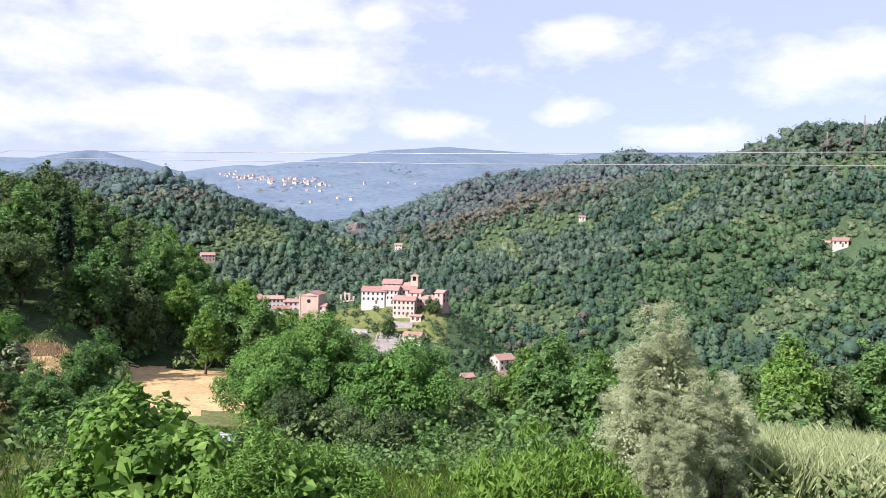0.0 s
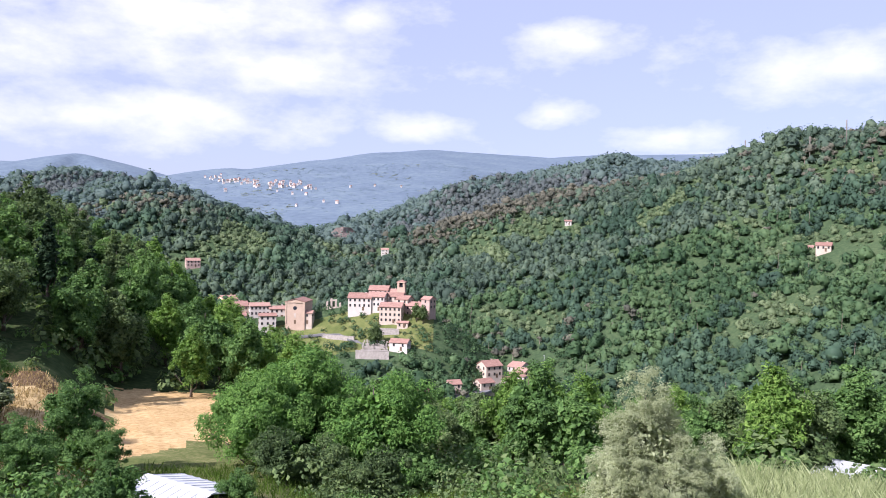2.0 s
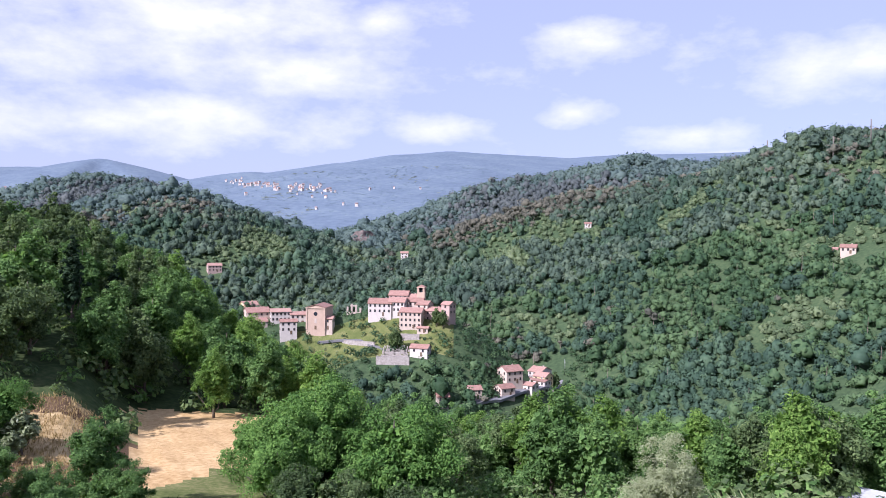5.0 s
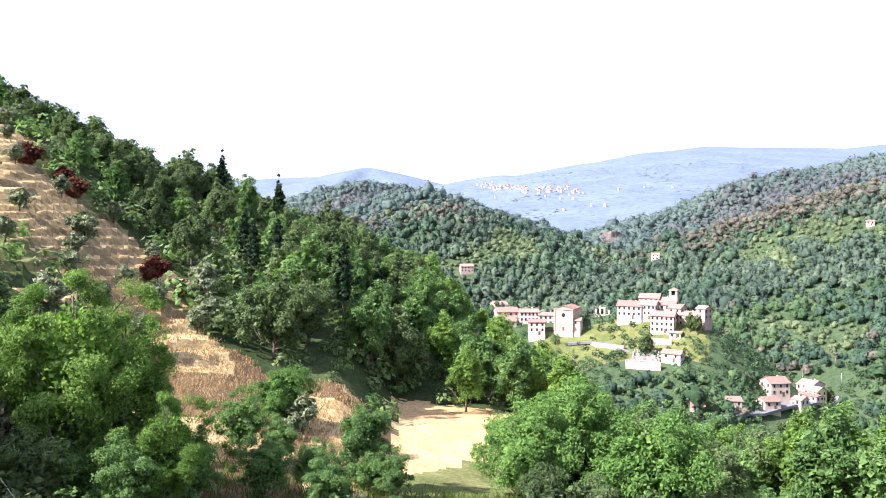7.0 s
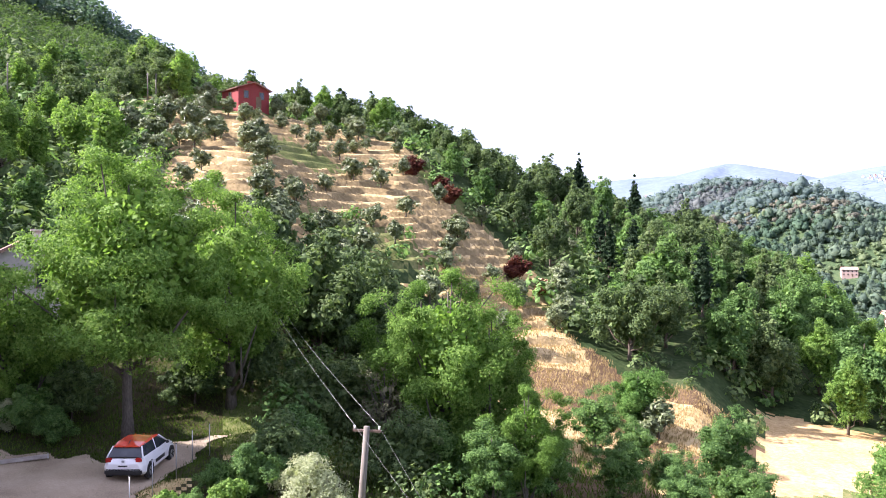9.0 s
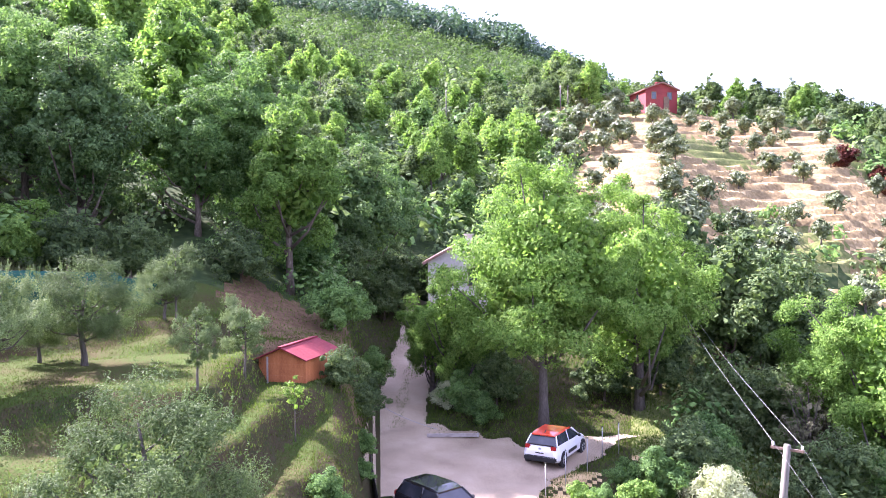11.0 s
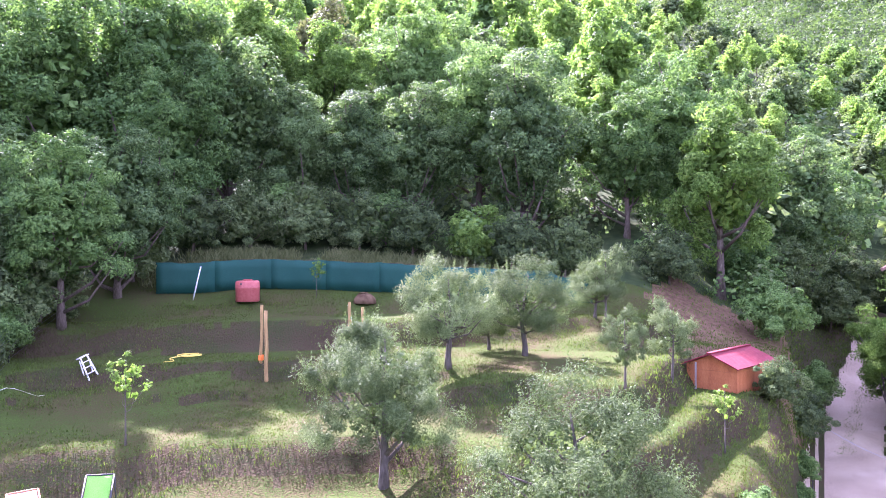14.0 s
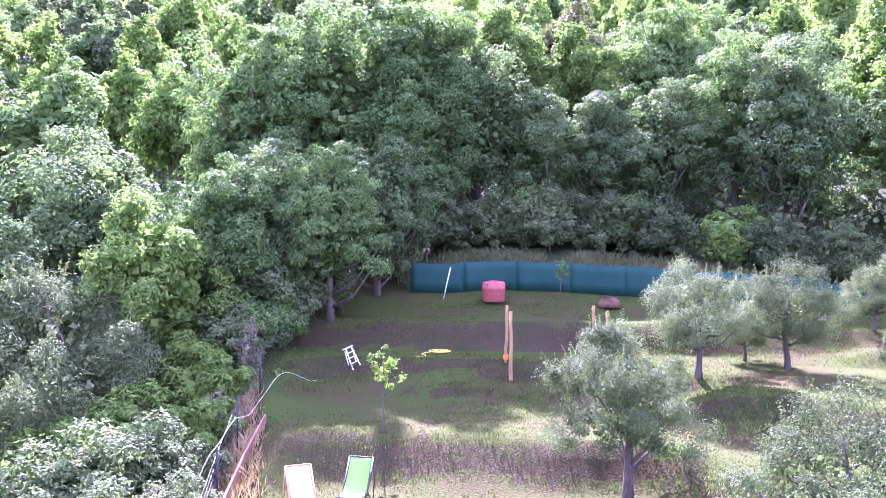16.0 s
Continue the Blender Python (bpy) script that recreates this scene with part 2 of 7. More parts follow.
GLASS_DARK = material("dark_window_glass", ((.02, .025, .03), (.03, .035, .045), (.05, .055, .065)), .12, .3, 2, 0, spec=.6)
SHUTTER = material("brown_shutter", ((.10, .07, .045), (.14, .095, .06), (.19, .13, .085)), .7, 2, 20, .2)
WHITE_PAINT = material("white_paint", ((.72, .72, .72), (.79, .79, .79), (.83, .83, .83)), .35, 1, 30, .05, coat=.3)
STONE_WALL = material("grey_stone", ((.22, .20, .18), (.32, .29, .26), (.43, .40, .36)), .92, .8, 5, .7, .05)
ASPHALT = material("asphalt_road", ((0.120, 0.120, 0.124), (0.160, 0.160, 0.164), (0.208, 0.208, 0.208)), .9, .2, 8, .2)
WOOD_PALE = material("peeled_pole_wood", ((0.228, 0.145, 0.052), (0.323, 0.216, 0.084), (0.418, 0.290, 0.126)), .8, 2, 18, .4, .01, stretch=(1, 1, .15))
WOOD_GREY = material("weathered_pole_wood", ((0.102, 0.090, 0.076), (0.154, 0.140, 0.118), (0.205, 0.189, 0.164)), .85, 2, 18, .5, .01, stretch=(1, 1, .12))
WOOD_ORANGE = material("orange_stained_boards", ((.26, .085, .03), (.36, .125, .045), (.45, .17, .065)), .7, 1, 14, .3, .01, stretch=(6, 6, .8))
SHEET_RED = material("dark_red_roof_sheet", ((0.128, 0.018, 0.024), (0.170, 0.026, 0.033), (0.212, 0.038, 0.046)), .7, .8, 8, .15, .01, spec=.15)
SHEET_WHITE = material("grey_white_roof_sheet", ((0.440, 0.456, 0.480), (0.528, 0.544, 0.560), (0.608, 0.616, 0.624)), .45, .6, 6, .15, .01, spec=.5)
PLASTIC_RED = material("faded_red_plastic", ((.30, .068, .056), (.36, .092, .076), (.42, .125, .105)), .5, 1.2, 9, .1)
NET_TEAL = material("teal_shade_net", ((.006, .060, .042), (.009, .080, .056), (.014, .105, .074)), .7, .5, 60, .3, .01, translucent=.3, stretch=(1, 1, .4))
CANVAS_WHITE = material("off_white_canvas", ((.68, .66, .60), (.76, .74, .68), (.82, .80, .75)), .9, 2, 60, .2, translucent=.2)
CANVAS_GREEN = material("light_green_canvas", ((0.165, 0.442, 0.066), (0.210, 0.527, 0.088), (0.270, 0.595, 0.121)), .9, 2, 60, .2, translucent=.2)
FRAME_WOOD = material("varnished_frame_wood", ((.30, .12, .06), (.40, .17, .085), (.48, .23, .12)), .5, 3, 25, .2, stretch=(1, 1, .2))
METAL_DARK = material("dark_painted_metal", ((.03, .035, .035), (.045, .05, .05), (.07, .075, .07)), .5, 2, 30, .1, metal=.4)
RUST = material("rusty_steel", ((.10, .075, .06), (.15, .11, .085), (.20, .15, .12)), .8, 3, 30, .2, metal=.3)
METAL_GREY = material("galvanised_steel", ((.30, .31, .32), (.40, .41, .42), (.50, .51, .52)), .45, 3, 40, .1, metal=.7)
WIRE = material("aluminium_cable", ((0.268, 0.268, 0.263), (0.307, 0.307, 0.302), (0.341, 0.341, 0.336)), .45, 2, 30, 0, metal=.3)
HOSE = material("yellow_hose", ((.62, .45, .06), (.72, .55, .09), (.80, .64, .15)), .5, 2, 30, 0)
ORANGE = material("orange_plastic", ((.75, .17, .03), (.82, .22, .04), (.86, .28, .06)), .5, 3, 30, 0)
CAR_WHITE = material("white_car_paint", ((.78, .78, .78), (.82, .82, .82), (.84, .84, .84)), .22, 1, 30, 0, coat=.8)
CAR_RED = material("red_car_paint", ((.62, .05, .02), (.70, .065, .025), (.75, .08, .03)), .22, 1, 30, 0, coat=.8)
CAR_BLACK = material("black_car_paint", ((.012, .013, .015), (.016, .017, .02), (.02, .021, .025)), .18, 1, 30, 0, coat=.9)
PLASTIC_BLACK = material("black_plastic_trim", ((.018, .018, .018), (.026, .026, .026), (.036, .036, .036)), .6, 5, 60, .1)
RUBBER = material("tyre_rubber", ((.016, .016, .016), (.024, .024, .024), (.035, .035, .035)), .85, 5, 60, .2)
LAMP_RED = material("red_tail_lens", ((.30, .012, .01), (.38, .018, .014), (.45, .025, .02)), .15, 3, 30, 0, coat=.6)

# ---- land ----
def clerp(a, b, f):
    return a + (b - a) * f


SECTORS = []


def slope(az, *profile):
    """Height of the land along one bearing: (distance, height) pairs."""
    SECTORS.append((az, profile))


slope(-35, (0, -6.6), (8, -8), (26, -13.4), (45, -16.5), (70, -21), (150, -42), (300, -77), (400, -92), (520, -84))
slope(0, (0, -6.6), (8, -8), (26, -13), (45, -17.6), (70, -24), (150, -44), (300, -79), (400, -94), (520, -86))
slope(8, (0, -6.6), (8, -8), (26, -13), (45, -18), (60, -21.5), (80, -25), (150, -42), (300, -73), (350, -84), (400, -88), (520, -80))
slope(15, (0, -6.6), (8, -8), (25, -12.5), (60, -18.9), (95, -21.3), (125, -25), (200, -40), (300, -56), (520, -70))
slope(24, (0, -6.6), (8, -8), (25, -12.3), (60, -18.4), (92, -20.4), (104, -19.4), (120, -15), (150, -12), (220, -14), (300, -28), (520, -66))
slope(30, (0, -6.6), (25, -12), (55, -16.0), (75, -15.5), (95, -12), (140, -4), (210, -3), (300, -20), (520, -60))
slope(40, (0, -6.6), (25, -11.6), (50, -14), (75, -12.3), (110, -4), (150, 6), (190, 9), (300, -10), (520, -50))
slope(52, (0, -6.6), (25, -11), (45, -12.3), (62, -10), (80, -4), (115, 9), (150, 21), (180, 25), (260, 20), (520, -20))
slope(63, (0, -6.6), (20, -9.9), (33, -10.3), (42, -10), (60, -4.5), (80, 3), (115, 14), (150, 25.3), (175, 28), (260, 44), (520, 60))
slope(69, (0, -6.6), (20, -9.5), (33, -10.3), (45, -9.5), (60, -6), (75, -1), (100, 8), (150, 25), (200, 41), (250, 55), (285, 67), (400, 70), (520, 70))
slope(74, (0, -6.6), (15, -8.8), (27, -10.2), (37, -10), (45, -9.3), (57, -8.0), (68, -4), (100, 6), (150, 21), (200, 43), (250, 63), (290, 80), (400, 86), (520, 86))
slope(83, (0, -6.6), (15, -8.2), (27, -10.1), (37, -10), (45, -9.1), (54, -7.6), (66, -2), (100, 9), (150, 25), (200, 47), (260, 74), (310, 96), (345, 106), (520, 120))
slope(86, (0, -6.6), (14, -7.2), (22, -6.4), (28, -5.4), (35, -4.6), (45, -3.2), (54, -1), (66, 3), (100, 13), (150, 29), (200, 50), (260, 77), (320, 102), (350, 112), (520, 140))
slope(97, (0, -6.6), (12, -6.4), (18, -5.3), (22, -4.1), (28, -3.7), (35, -2.8), (40, -1.5), (60, 6), (100, 20), (150, 38), (200, 57), (260, 80), (320, 104), (520, 170))
slope(125, (0, -6.6), (12, -6.3), (17, -5.6), (22, -4.9), (26, -4.4), (30, -3.2), (36, -2.2), (39, -1.0), (45, 1), (60, 7), (100, 24), (150, 48), (220, 82), (520, 190))
slope(141, (0, -6.6), (12, -6.4), (17, -5.8), (22, -5.0), (26, -4.5), (30, -3.6), (36, -2.4), (45, 0), (60, 5), (100, 20), (150, 42), (220, 70), (520, 170))
slope(147, (0, -6.6), (12, -6.6), (17, -6.8), (22, -7.4), (26, -7.4), (36, -5), (50, 0), (80, 11), (150, 38), (260, 78), (520, 160))
slope(165, (0, -6.6), (14, -7.6), (25, -9.5), (40, -7), (60, -1), (100, 12), (180, 42), (300, 82), (520, 150))
slope(230, (0, -6.6), (20, -7), (60, -8), (150, 0), (300, 25), (520, 60))
slope(290, (0, -6.6), (20, -9), (60, -16), (150, -35), (300, -60), (520, -60))

LOGR = np.linspace(math.log(4.0), math.log(564.0), 500)      # distance + 4, on a log scale
AZ = np.arange(-70, 290.5, 0.5)


def make_table():
    azs = np.array([s[0] for s in SECTORS] + [325.0])
    prof = [np.interp(np.exp(LOGR) - 4, *zip(*s[1])) for s in SECTORS]
    prof.append(prof[0])
    kernel = np.exp(-np.linspace(-2, 2, 21) ** 2)
    kernel /= kernel.sum()
    prof = [np.convolve(np.pad(p, 10, mode="edge"), kernel, "valid") for p in prof]
    azs, prof = np.concatenate([[-70], azs]), np.array([clerp(prof[-2], prof[0], 0.5)] + prof)
    k = np.clip(np.searchsorted(azs, AZ, side="right") - 1, 0, len(azs) - 2)
    f = (AZ - azs[k]) / (azs[k + 1] - azs[k])
    f = f * f * (3 - 2 * f)
    return prof[k] * (1 - f)[:, None] + prof[k + 1] * f[:, None]


TABLE = make_table()


def polar(az, r):
    a = math.radians(az)
    return -math.sin(a) * r, math.cos(a) * r


RIDGES = []


def ridge(steep, round_off, *crest):
    """A hill by its crest: (bearing, distance, height); the sides fall off with the given steepness."""
    RIDGES.append((steep, round_off, np.array([(*polar(a, r), h) for a, r, h in crest])))


ridge(.62, 30, (-42, 560, 74), (-33, 640, 76), (-29.7, 660, 79), (-27.4, 680, 80), (-24, 700, 89), (-22.9, 715, 87), (-21.5, 735, 81), (-20.4, 755, 78), (-18.5, 780, 75), (-16.6, 810, 70), (-14.6, 840, 67))
ridge(.40, 30, (-14.6, 840, 65), (-12.6, 865, 60), (-10.6, 885, 56), (-8.5, 895, 54), (-6.4, 895, 49), (-4.3, 890, 39), (-3, 880, 30),
      (-1.8, 870, 14), (-.1, 850, -3), (1.6, 830, -22), (2.5, 800, -39), (3.5, 760, -61))
ridge(.40, 60, (-22, 1350, 125), (-18.9, 1330, 128), (-16.6, 1330, 121), (-14.6, 1340, 121), (-12.6, 1350, 124), (-10.9, 1360, 133), (-8.5, 1370, 124), (-6.4, 1380, 114), (-4.3, 1390, 107), (-1.7, 1370, 93),
      (.7, 1340, 73), (3.4, 1250, 47), (4.7, 1200, 27), (8.5, 1080, 9), (11, 980, -25))
ridge(.22, 90, (22, 3500, 200), (21, 3600, 226), (18.4, 3500, 280), (16.7, 3600, 310), (14, 3600, 302), (9.9, 3800, 385), (5.6, 3900, 440), (2.2, 4000, 472),
      (-1.9, 4050, 462), (-6.7, 4100, 445), (-10.5, 4150, 466), (-17, 4200, 470), (-38, 4200, 450))
ridge(.26, 60, (48, 4500, 330), (36.6, 4500, 338), (34, 4500, 356), (29.3, 4550, 382), (28.0, 4580, 412), (27, 4600, 440), (26.1, 4580, 408), (25.2, 4550, 370), (22, 4450, 285), (18, 4300, 240))
ridge(.40, 60, (38, 1500, 30), (31.2, 1500, 54), (27.7, 1450, 94), (25, 1420, 82), (22.5, 1400, 74), (18, 1300, 20))
ridge(.45, 40, (27, 1100, 32), (25, 1060, 38), (23.9, 1040, 48), (22.9, 1020, 55), (21.7, 1000, 57), (20.3, 985, 45), (19.5, 975, 35), (17.5, 950, 20), (15.8, 925, 9), (14.2, 890, 2), (13.3, 860, -10),
      (12.1, 820, -22), (10.8, 780, -34), (9.9, 740, -46), (9.3, 700, -56))
ridge(.35, 60, (36, 2700, 95), (33, 2600, 132), (30, 2600, 100))
ridge(.82, 10, (21, 462, -58), (17, 452, -44), (12, 438, -46), (9, 438, -41), (4.5, 432, -36), (2.7, 418, -43), (1.2, 404, -70))
ridge(.55, 6, (8.2, 394, -59), (3.8, 390, -59))
ridge(.25, 150, (14, 2500, 120), (8, 2300, 60), (2, 2300, 110), (-8, 2400, 150))


def land(x, y):
    """Height of the ground at x, y (arrays)."""
    x, y = np.asarray(x, float), np.asarray(y, float)
    r = np.hypot(x, y)
    az = np.degrees(np.arctan2(-x, y))
    az = np.where(az < -70, az + 360, az)
    i = np.clip((az + 70) / 0.5, 0, len(AZ) - 1.001)
    j = np.clip((np.log(r + 4) - LOGR[0]) / (LOGR[1] - LOGR[0]), 0, len(LOGR) - 1.001)
    i0, j0 = i.astype(int), j.astype(int)
    fi, fj = i - i0, j - j0
    z = (TABLE[i0, j0] * (1 - fi) + TABLE[i0 + 1, j0] * fi) * (1 - fj) + (TABLE[i0, j0 + 1] * (1 - fi) + TABLE[i0 + 1, j0 + 1] * fi) * fj
    # beyond the near land the valley floor rises slowly
    out = np.clip((r - 420) / 200, 0, 1)
    z = z * (1 - out) + np.where((az > 60) & (az < 250), z, -76 + np.clip(r - 600, 0, None) * .028) * out
    for steep, round_off, c in RIDGES if r.max() > 200 else ():
        best = np.full(x.shape, -1e9)
        for a, b in zip(c[:-1], c[1:]):
            d = b[:2] - a[:2]
            f = np.clip(((x - a[0]) * d[0] + (y - a[1]) * d[1]) / (d @ d), 0, 1)
            dist = np.hypot(x - a[0] - f * d[0], y - a[1] - f * d[1])
            best = np.maximum(best, a[2] + f * (b[2] - a[2]) - steep * (np.sqrt(dist ** 2 + round_off ** 2) - round_off))
        k = 5.0
        z = np.maximum(z, best) + k * np.exp(-np.abs(z - best) / k) * .5
    # gullies and spurs on the big hills
    far = np.clip((r - 380) / 300, 0, 1)
    near = np.clip((r - 8) / 10, 0, 1) * (1 - far)
    z = z + near * (.07 * np.sin(x * .9 + np.sin(y * .7)) * np.sin(y * .8 + 1) + .04 * np.sin(x * 2.1 + y * 1.3))
    far = far * (1 - .85 * np.clip((r - 1400) / 500, 0, 1))
    z = z + far * (np.sin(x * .021 + np.sin(y * .008) * 2) * np.sin(y * .017 + 1.3) * 7.5 + np.sin(x * .0061 + y * .0043) * 9 * np.clip(r / 2500, 0, 1))
    return z + steps(x, y, r, az, z)


def steps(x, y, r, az, z):
    """Terraces: garden banks near by, narrow olive terraces on the dry hillside."""
    def stair(h, rise, tread):
        q = h / rise
        n = np.floor(q)
        f = q - n
        return (n + np.clip((f - tread) / (1 - tread), 0, 1)) * rise - h + rise * tread * .5
    g = np.clip((r - 11) / 3, 0, 1) * np.clip((34.5 - r) / 2.5, 0, 1) * np.clip((az - 86) / 2, 0, 1) * np.clip((141 - az) / 2, 0, 1)
    wobble = .25 * np.sin(x * .21 + 1) + .2 * np.sin(y * .17)
    o = np.clip((r - 72) / 6, 0, 1) * np.clip((158 - r) / 6, 0, 1) * np.clip((az - 36) / 4, 0, 1) * np.clip((72 - az) / 4, 0, 1)
    wave = .6 * np.sin(x * .07 + 1) + .35 * np.sin(y * .11 + x * .05) + .26 * np.sin(x * .37 + y * .2) + .16 * np.sin(x * .93 - y * .7)
    return g * stair(z + wobble * .25, 1.05, .68) + o * stair(z + wave, 1.12, .74)


def region(x, y, r, az, level):
    """Ground cover: 0 woodland, 1 hay, 2 dry terraces, 3 garden, 4 meadow, 5 soil, 6 earth banks, 7 weedy banks."""
    grain = np.mod(np.sin(x * 12.9898 + y * 78.233) * 43758.5, 1) - .5
    w = 1.2 * np.sin(x * .7) + 1.0 * np.sin(y * .9 + x * .3) + 1.1 * grain
    wide = 4 * np.sin(x * .06 + 2) + 4 * np.sin(y * .08) + 2.2 * np.sin(x * .41 + np.sin(y * .3)) + 5 * grain
    k = np.zeros(x.shape, int)
    k[(r < 60) & (az > -75) & (az < 70)] = 4
    k[(r < 24) & (az >= 70) & (az < 86)] = 4
    k[(r < 37) & (az > 53) & (az + w * .3 < 75)] = 5
    k[(r > 34) & (r < 62) & (az > 64) & (az < 84.5)] = 7
    k[(r < 37) & (az > 53) & (az < 75) & (np.sin(x * .8) + np.sin(y * .9 + x * .4) + grain > .3)] = 7
    k[(r > 384) & (r < 428) & (az + w * .2 > 1.8) & (az < 14.5)] = 4
    k[(r + w > 59) & (r + w * .6 < 94) & (az + w * .2 > 13.2) & (az + w * .2 < 25) & (land(x, y) < -17.6)] = 1
    k[(r + w > 50) & (r + w * 1.6 < 62) & (az + w < 21) & (az > 13) & (az < 27)] = 4
    k[(az + w * .3 > 25) & (az < 46) & (r + w > 41) & (r + w < 79 + np.clip(az - 35, 0, 20) * 1.5)] = 5
    k[(k == 5) & (np.sin(x * .33 + np.sin(y * .21)) + np.sin(y * .41 + x * .1) > .15)] = 2
    k[(az + wide * .3 > 37) & (az + wide * .4 < 69) & (r + wide > 74) & (r + wide < 154) & (r < 70 + (az - 30) * 3.4)] = 2
    k[(k == 2) & (r > 74) & (np.sin(x * .17 + 2 * np.sin(y * .05)) + np.sin(y * .23 + x * .06) + grain > 1.05)] = 4
    k[(r < 39) & (az + np.clip(14 - r, 0, 14) * 1.5 * np.sin(x) > 84) & (az < 250)] = 3
    k[(r < 60) & (az > 83) & (az + w * .2 < 86.5)] = 7
    k[(r + w * .7 > 29.5) & (r + w < 43) & (az + w * .35 > 84.3) & (az + w * .7 < 93)] = 5
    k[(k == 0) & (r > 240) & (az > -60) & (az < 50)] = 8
    # From 900 m out the ground colours have haze painted in.
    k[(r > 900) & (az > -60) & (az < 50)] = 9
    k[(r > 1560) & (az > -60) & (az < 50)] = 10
    k[(k == 2) & (level + .05 * np.sin(x * .5) * np.sin(y * .6) < .86)] = 6
    k[(k == 3) & (level + grain * .06 < .88) & (r > 14)] = 7
    return k


def upright(verts, faces):
    """How level each face lies: 1 flat, 0 a wall."""
    n = np.cross(verts[faces[:, 2]] - verts[faces[:, 0]], verts[faces[:, 3]] - verts[faces[:, 1]])
    return np.abs(n[:, 2]) / (np.linalg.norm(n, axis=1) + 1e-9)


def sheet(name, azs, rs, mats, kind_of):
    A, R = np.meshgrid(np.radians(azs), rs, indexing="ij")
    X, Y = -np.sin(A) * R, np.cos(A) * R
    Zs = land(X, Y)
    na, nr = A.shape
    idx = np.arange(na * nr).reshape(na, nr)
    faces = np.stack([idx[:-1, :-1], idx[1:, :-1], idx[1:, 1:], idx[:-1, 1:]], -1).reshape(-1, 4)[:, ::-1]
    me = bpy.data.meshes.new(name)
    verts = np.stack([X, Y, Zs], -1).reshape(-1, 3)
    me.from_pydata(verts.tolist(), [], faces.tolist())
    c = verts[faces].mean(1)
    az = np.degrees(np.arctan2(-c[:, 0], c[:, 1]))
    me.polygons.foreach_set("material_index", kind_of(c[:, 0], c[:, 1], np.hypot(c[:, 0], c[:, 1]), np.where(az < -70, az + 360, az), upright(verts, faces)).astype(np.int32))
    me.polygons.foreach_set("use_smooth", np.ones(len(faces), bool))
    for m in mats:
        me.materials.append(m)
    ob = new(name, me)
    return ob


def build_ground():
    azs = np.concatenate([np.arange(-70, -36, 2.0), np.arange(-36, 36, .6), np.arange(36, 72, .36), np.arange(72, 168, .6), np.arange(168, 291, 3.0)])
    azs[-1] = 290
    rs = np.concatenate([[0, 3, 6, 9], np.arange(11, 46, .4), np.arange(46, 72, 1.0), np.arange(72, 158, .55), np.arange(158, 300, 5), np.arange(300, 620, 8),
                         np.arange(620, 1700, 25), np.arange(1700, 2301, 50)])
    ob = sheet("ground", azs, rs, [WOODLAND, HAY, DRY, LAWN, MEADOW, SOIL, BANK, WEEDS, SCRUB, SCRUB_HAZY, MOUNTAIN_HAZY], region)
    tagged(ob, "wooded valley ground with terraces, hay field and garden", "ground", kind="structure")
    # The backdrop's one colour has blue haze painted in.
    azs = np.concatenate([np.arange(-70, 60, .4), np.arange(60, 291, 4.0)])
    azs[-1] = 290
    ob = sheet("backdrop", azs, np.concatenate([np.arange(2300, 4700, 24), [4800, 4950]]), [MOUNTAIN_HAZY], lambda x, y, r, az, level: np.zeros(x.shape))
    tagged(ob, "wooded mountains in the far distance, with blue haze in their colour", "mountains", kind="structure")


build_ground()


def ground(x, y):
    return float(land(np.array([x]), np.array([y]))[0])


def at(az, r, dz=0.0, turn=0.0):
    """A pose on the ground at a bearing and distance."""
    x, y = polar(az, r)
    return pose(x, y, ground(x, y) + dz, 0, 0, turn)


def sight(az, fall, near, most, step):
    """Distance at which the line of sight at that bearing and fall meets the land."""
    rr = np.arange(near, most, step)
    hit = np.nonzero(land(*polar(az, rr)) / rr >= fall)[0]
    return float(rr[hit[0]]) if len(hit) else near + 100.0


def hill_seat(az, fall, near, off=0.0):
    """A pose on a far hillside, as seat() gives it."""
    return at(az, sight(az, fall, near, 1700, 4), 0, az + off)


def seat(az, fall, near=9.0, dz=0.0, turn=0.0):
    """A pose on the ground where the line of sight at that bearing and fall (height over distance) from the origin meets it."""
    rr = np.arange(near, 420, .1)
    a = math.radians(az)
    zz = land(-math.sin(a) * rr, math.cos(a) * rr)
    hit = np.nonzero(zz / rr >= fall)[0]
    r = rr[hit[0]] if len(hit) else 60.0
    return at(az, r, dz, turn)

# ---- building helpers ----
def part(name, bm, mat, parent=None, label="", smooth=False):
    """Links a bmesh, or a mesh, as one object under parent."""
    if isinstance(bm, bmesh.types.BMesh):
        me = bpy.data.meshes.new(name)
        bm.to_mesh(me)
        bm.free()
        if smooth:
            me.polygons.foreach_set("use_smooth", np.ones(len(me.polygons), bool))
    else:
        me = bm
    for m in (mat if isinstance(mat, (list, tuple)) else [mat]):
        me.materials.append(m)
    ob = new(name, me)
    ob.parent = parent
    if label:
        ob["label"] = label
    return ob


def thing(name, m, label, category, group=""):
    """An Empty at the base of a thing, that parents its parts."""
    ob = new(name)
    ob.matrix_world = m
    ob.empty_display_size = 0.2
    return tagged(ob, label, category, group)


def raw(name, verts, faces):
    me = bpy.data.meshes.new(name)
    me.from_pydata(np.asarray(verts).tolist(), [], np.asarray(faces).tolist() if not isinstance(faces, list) else faces)
    return me


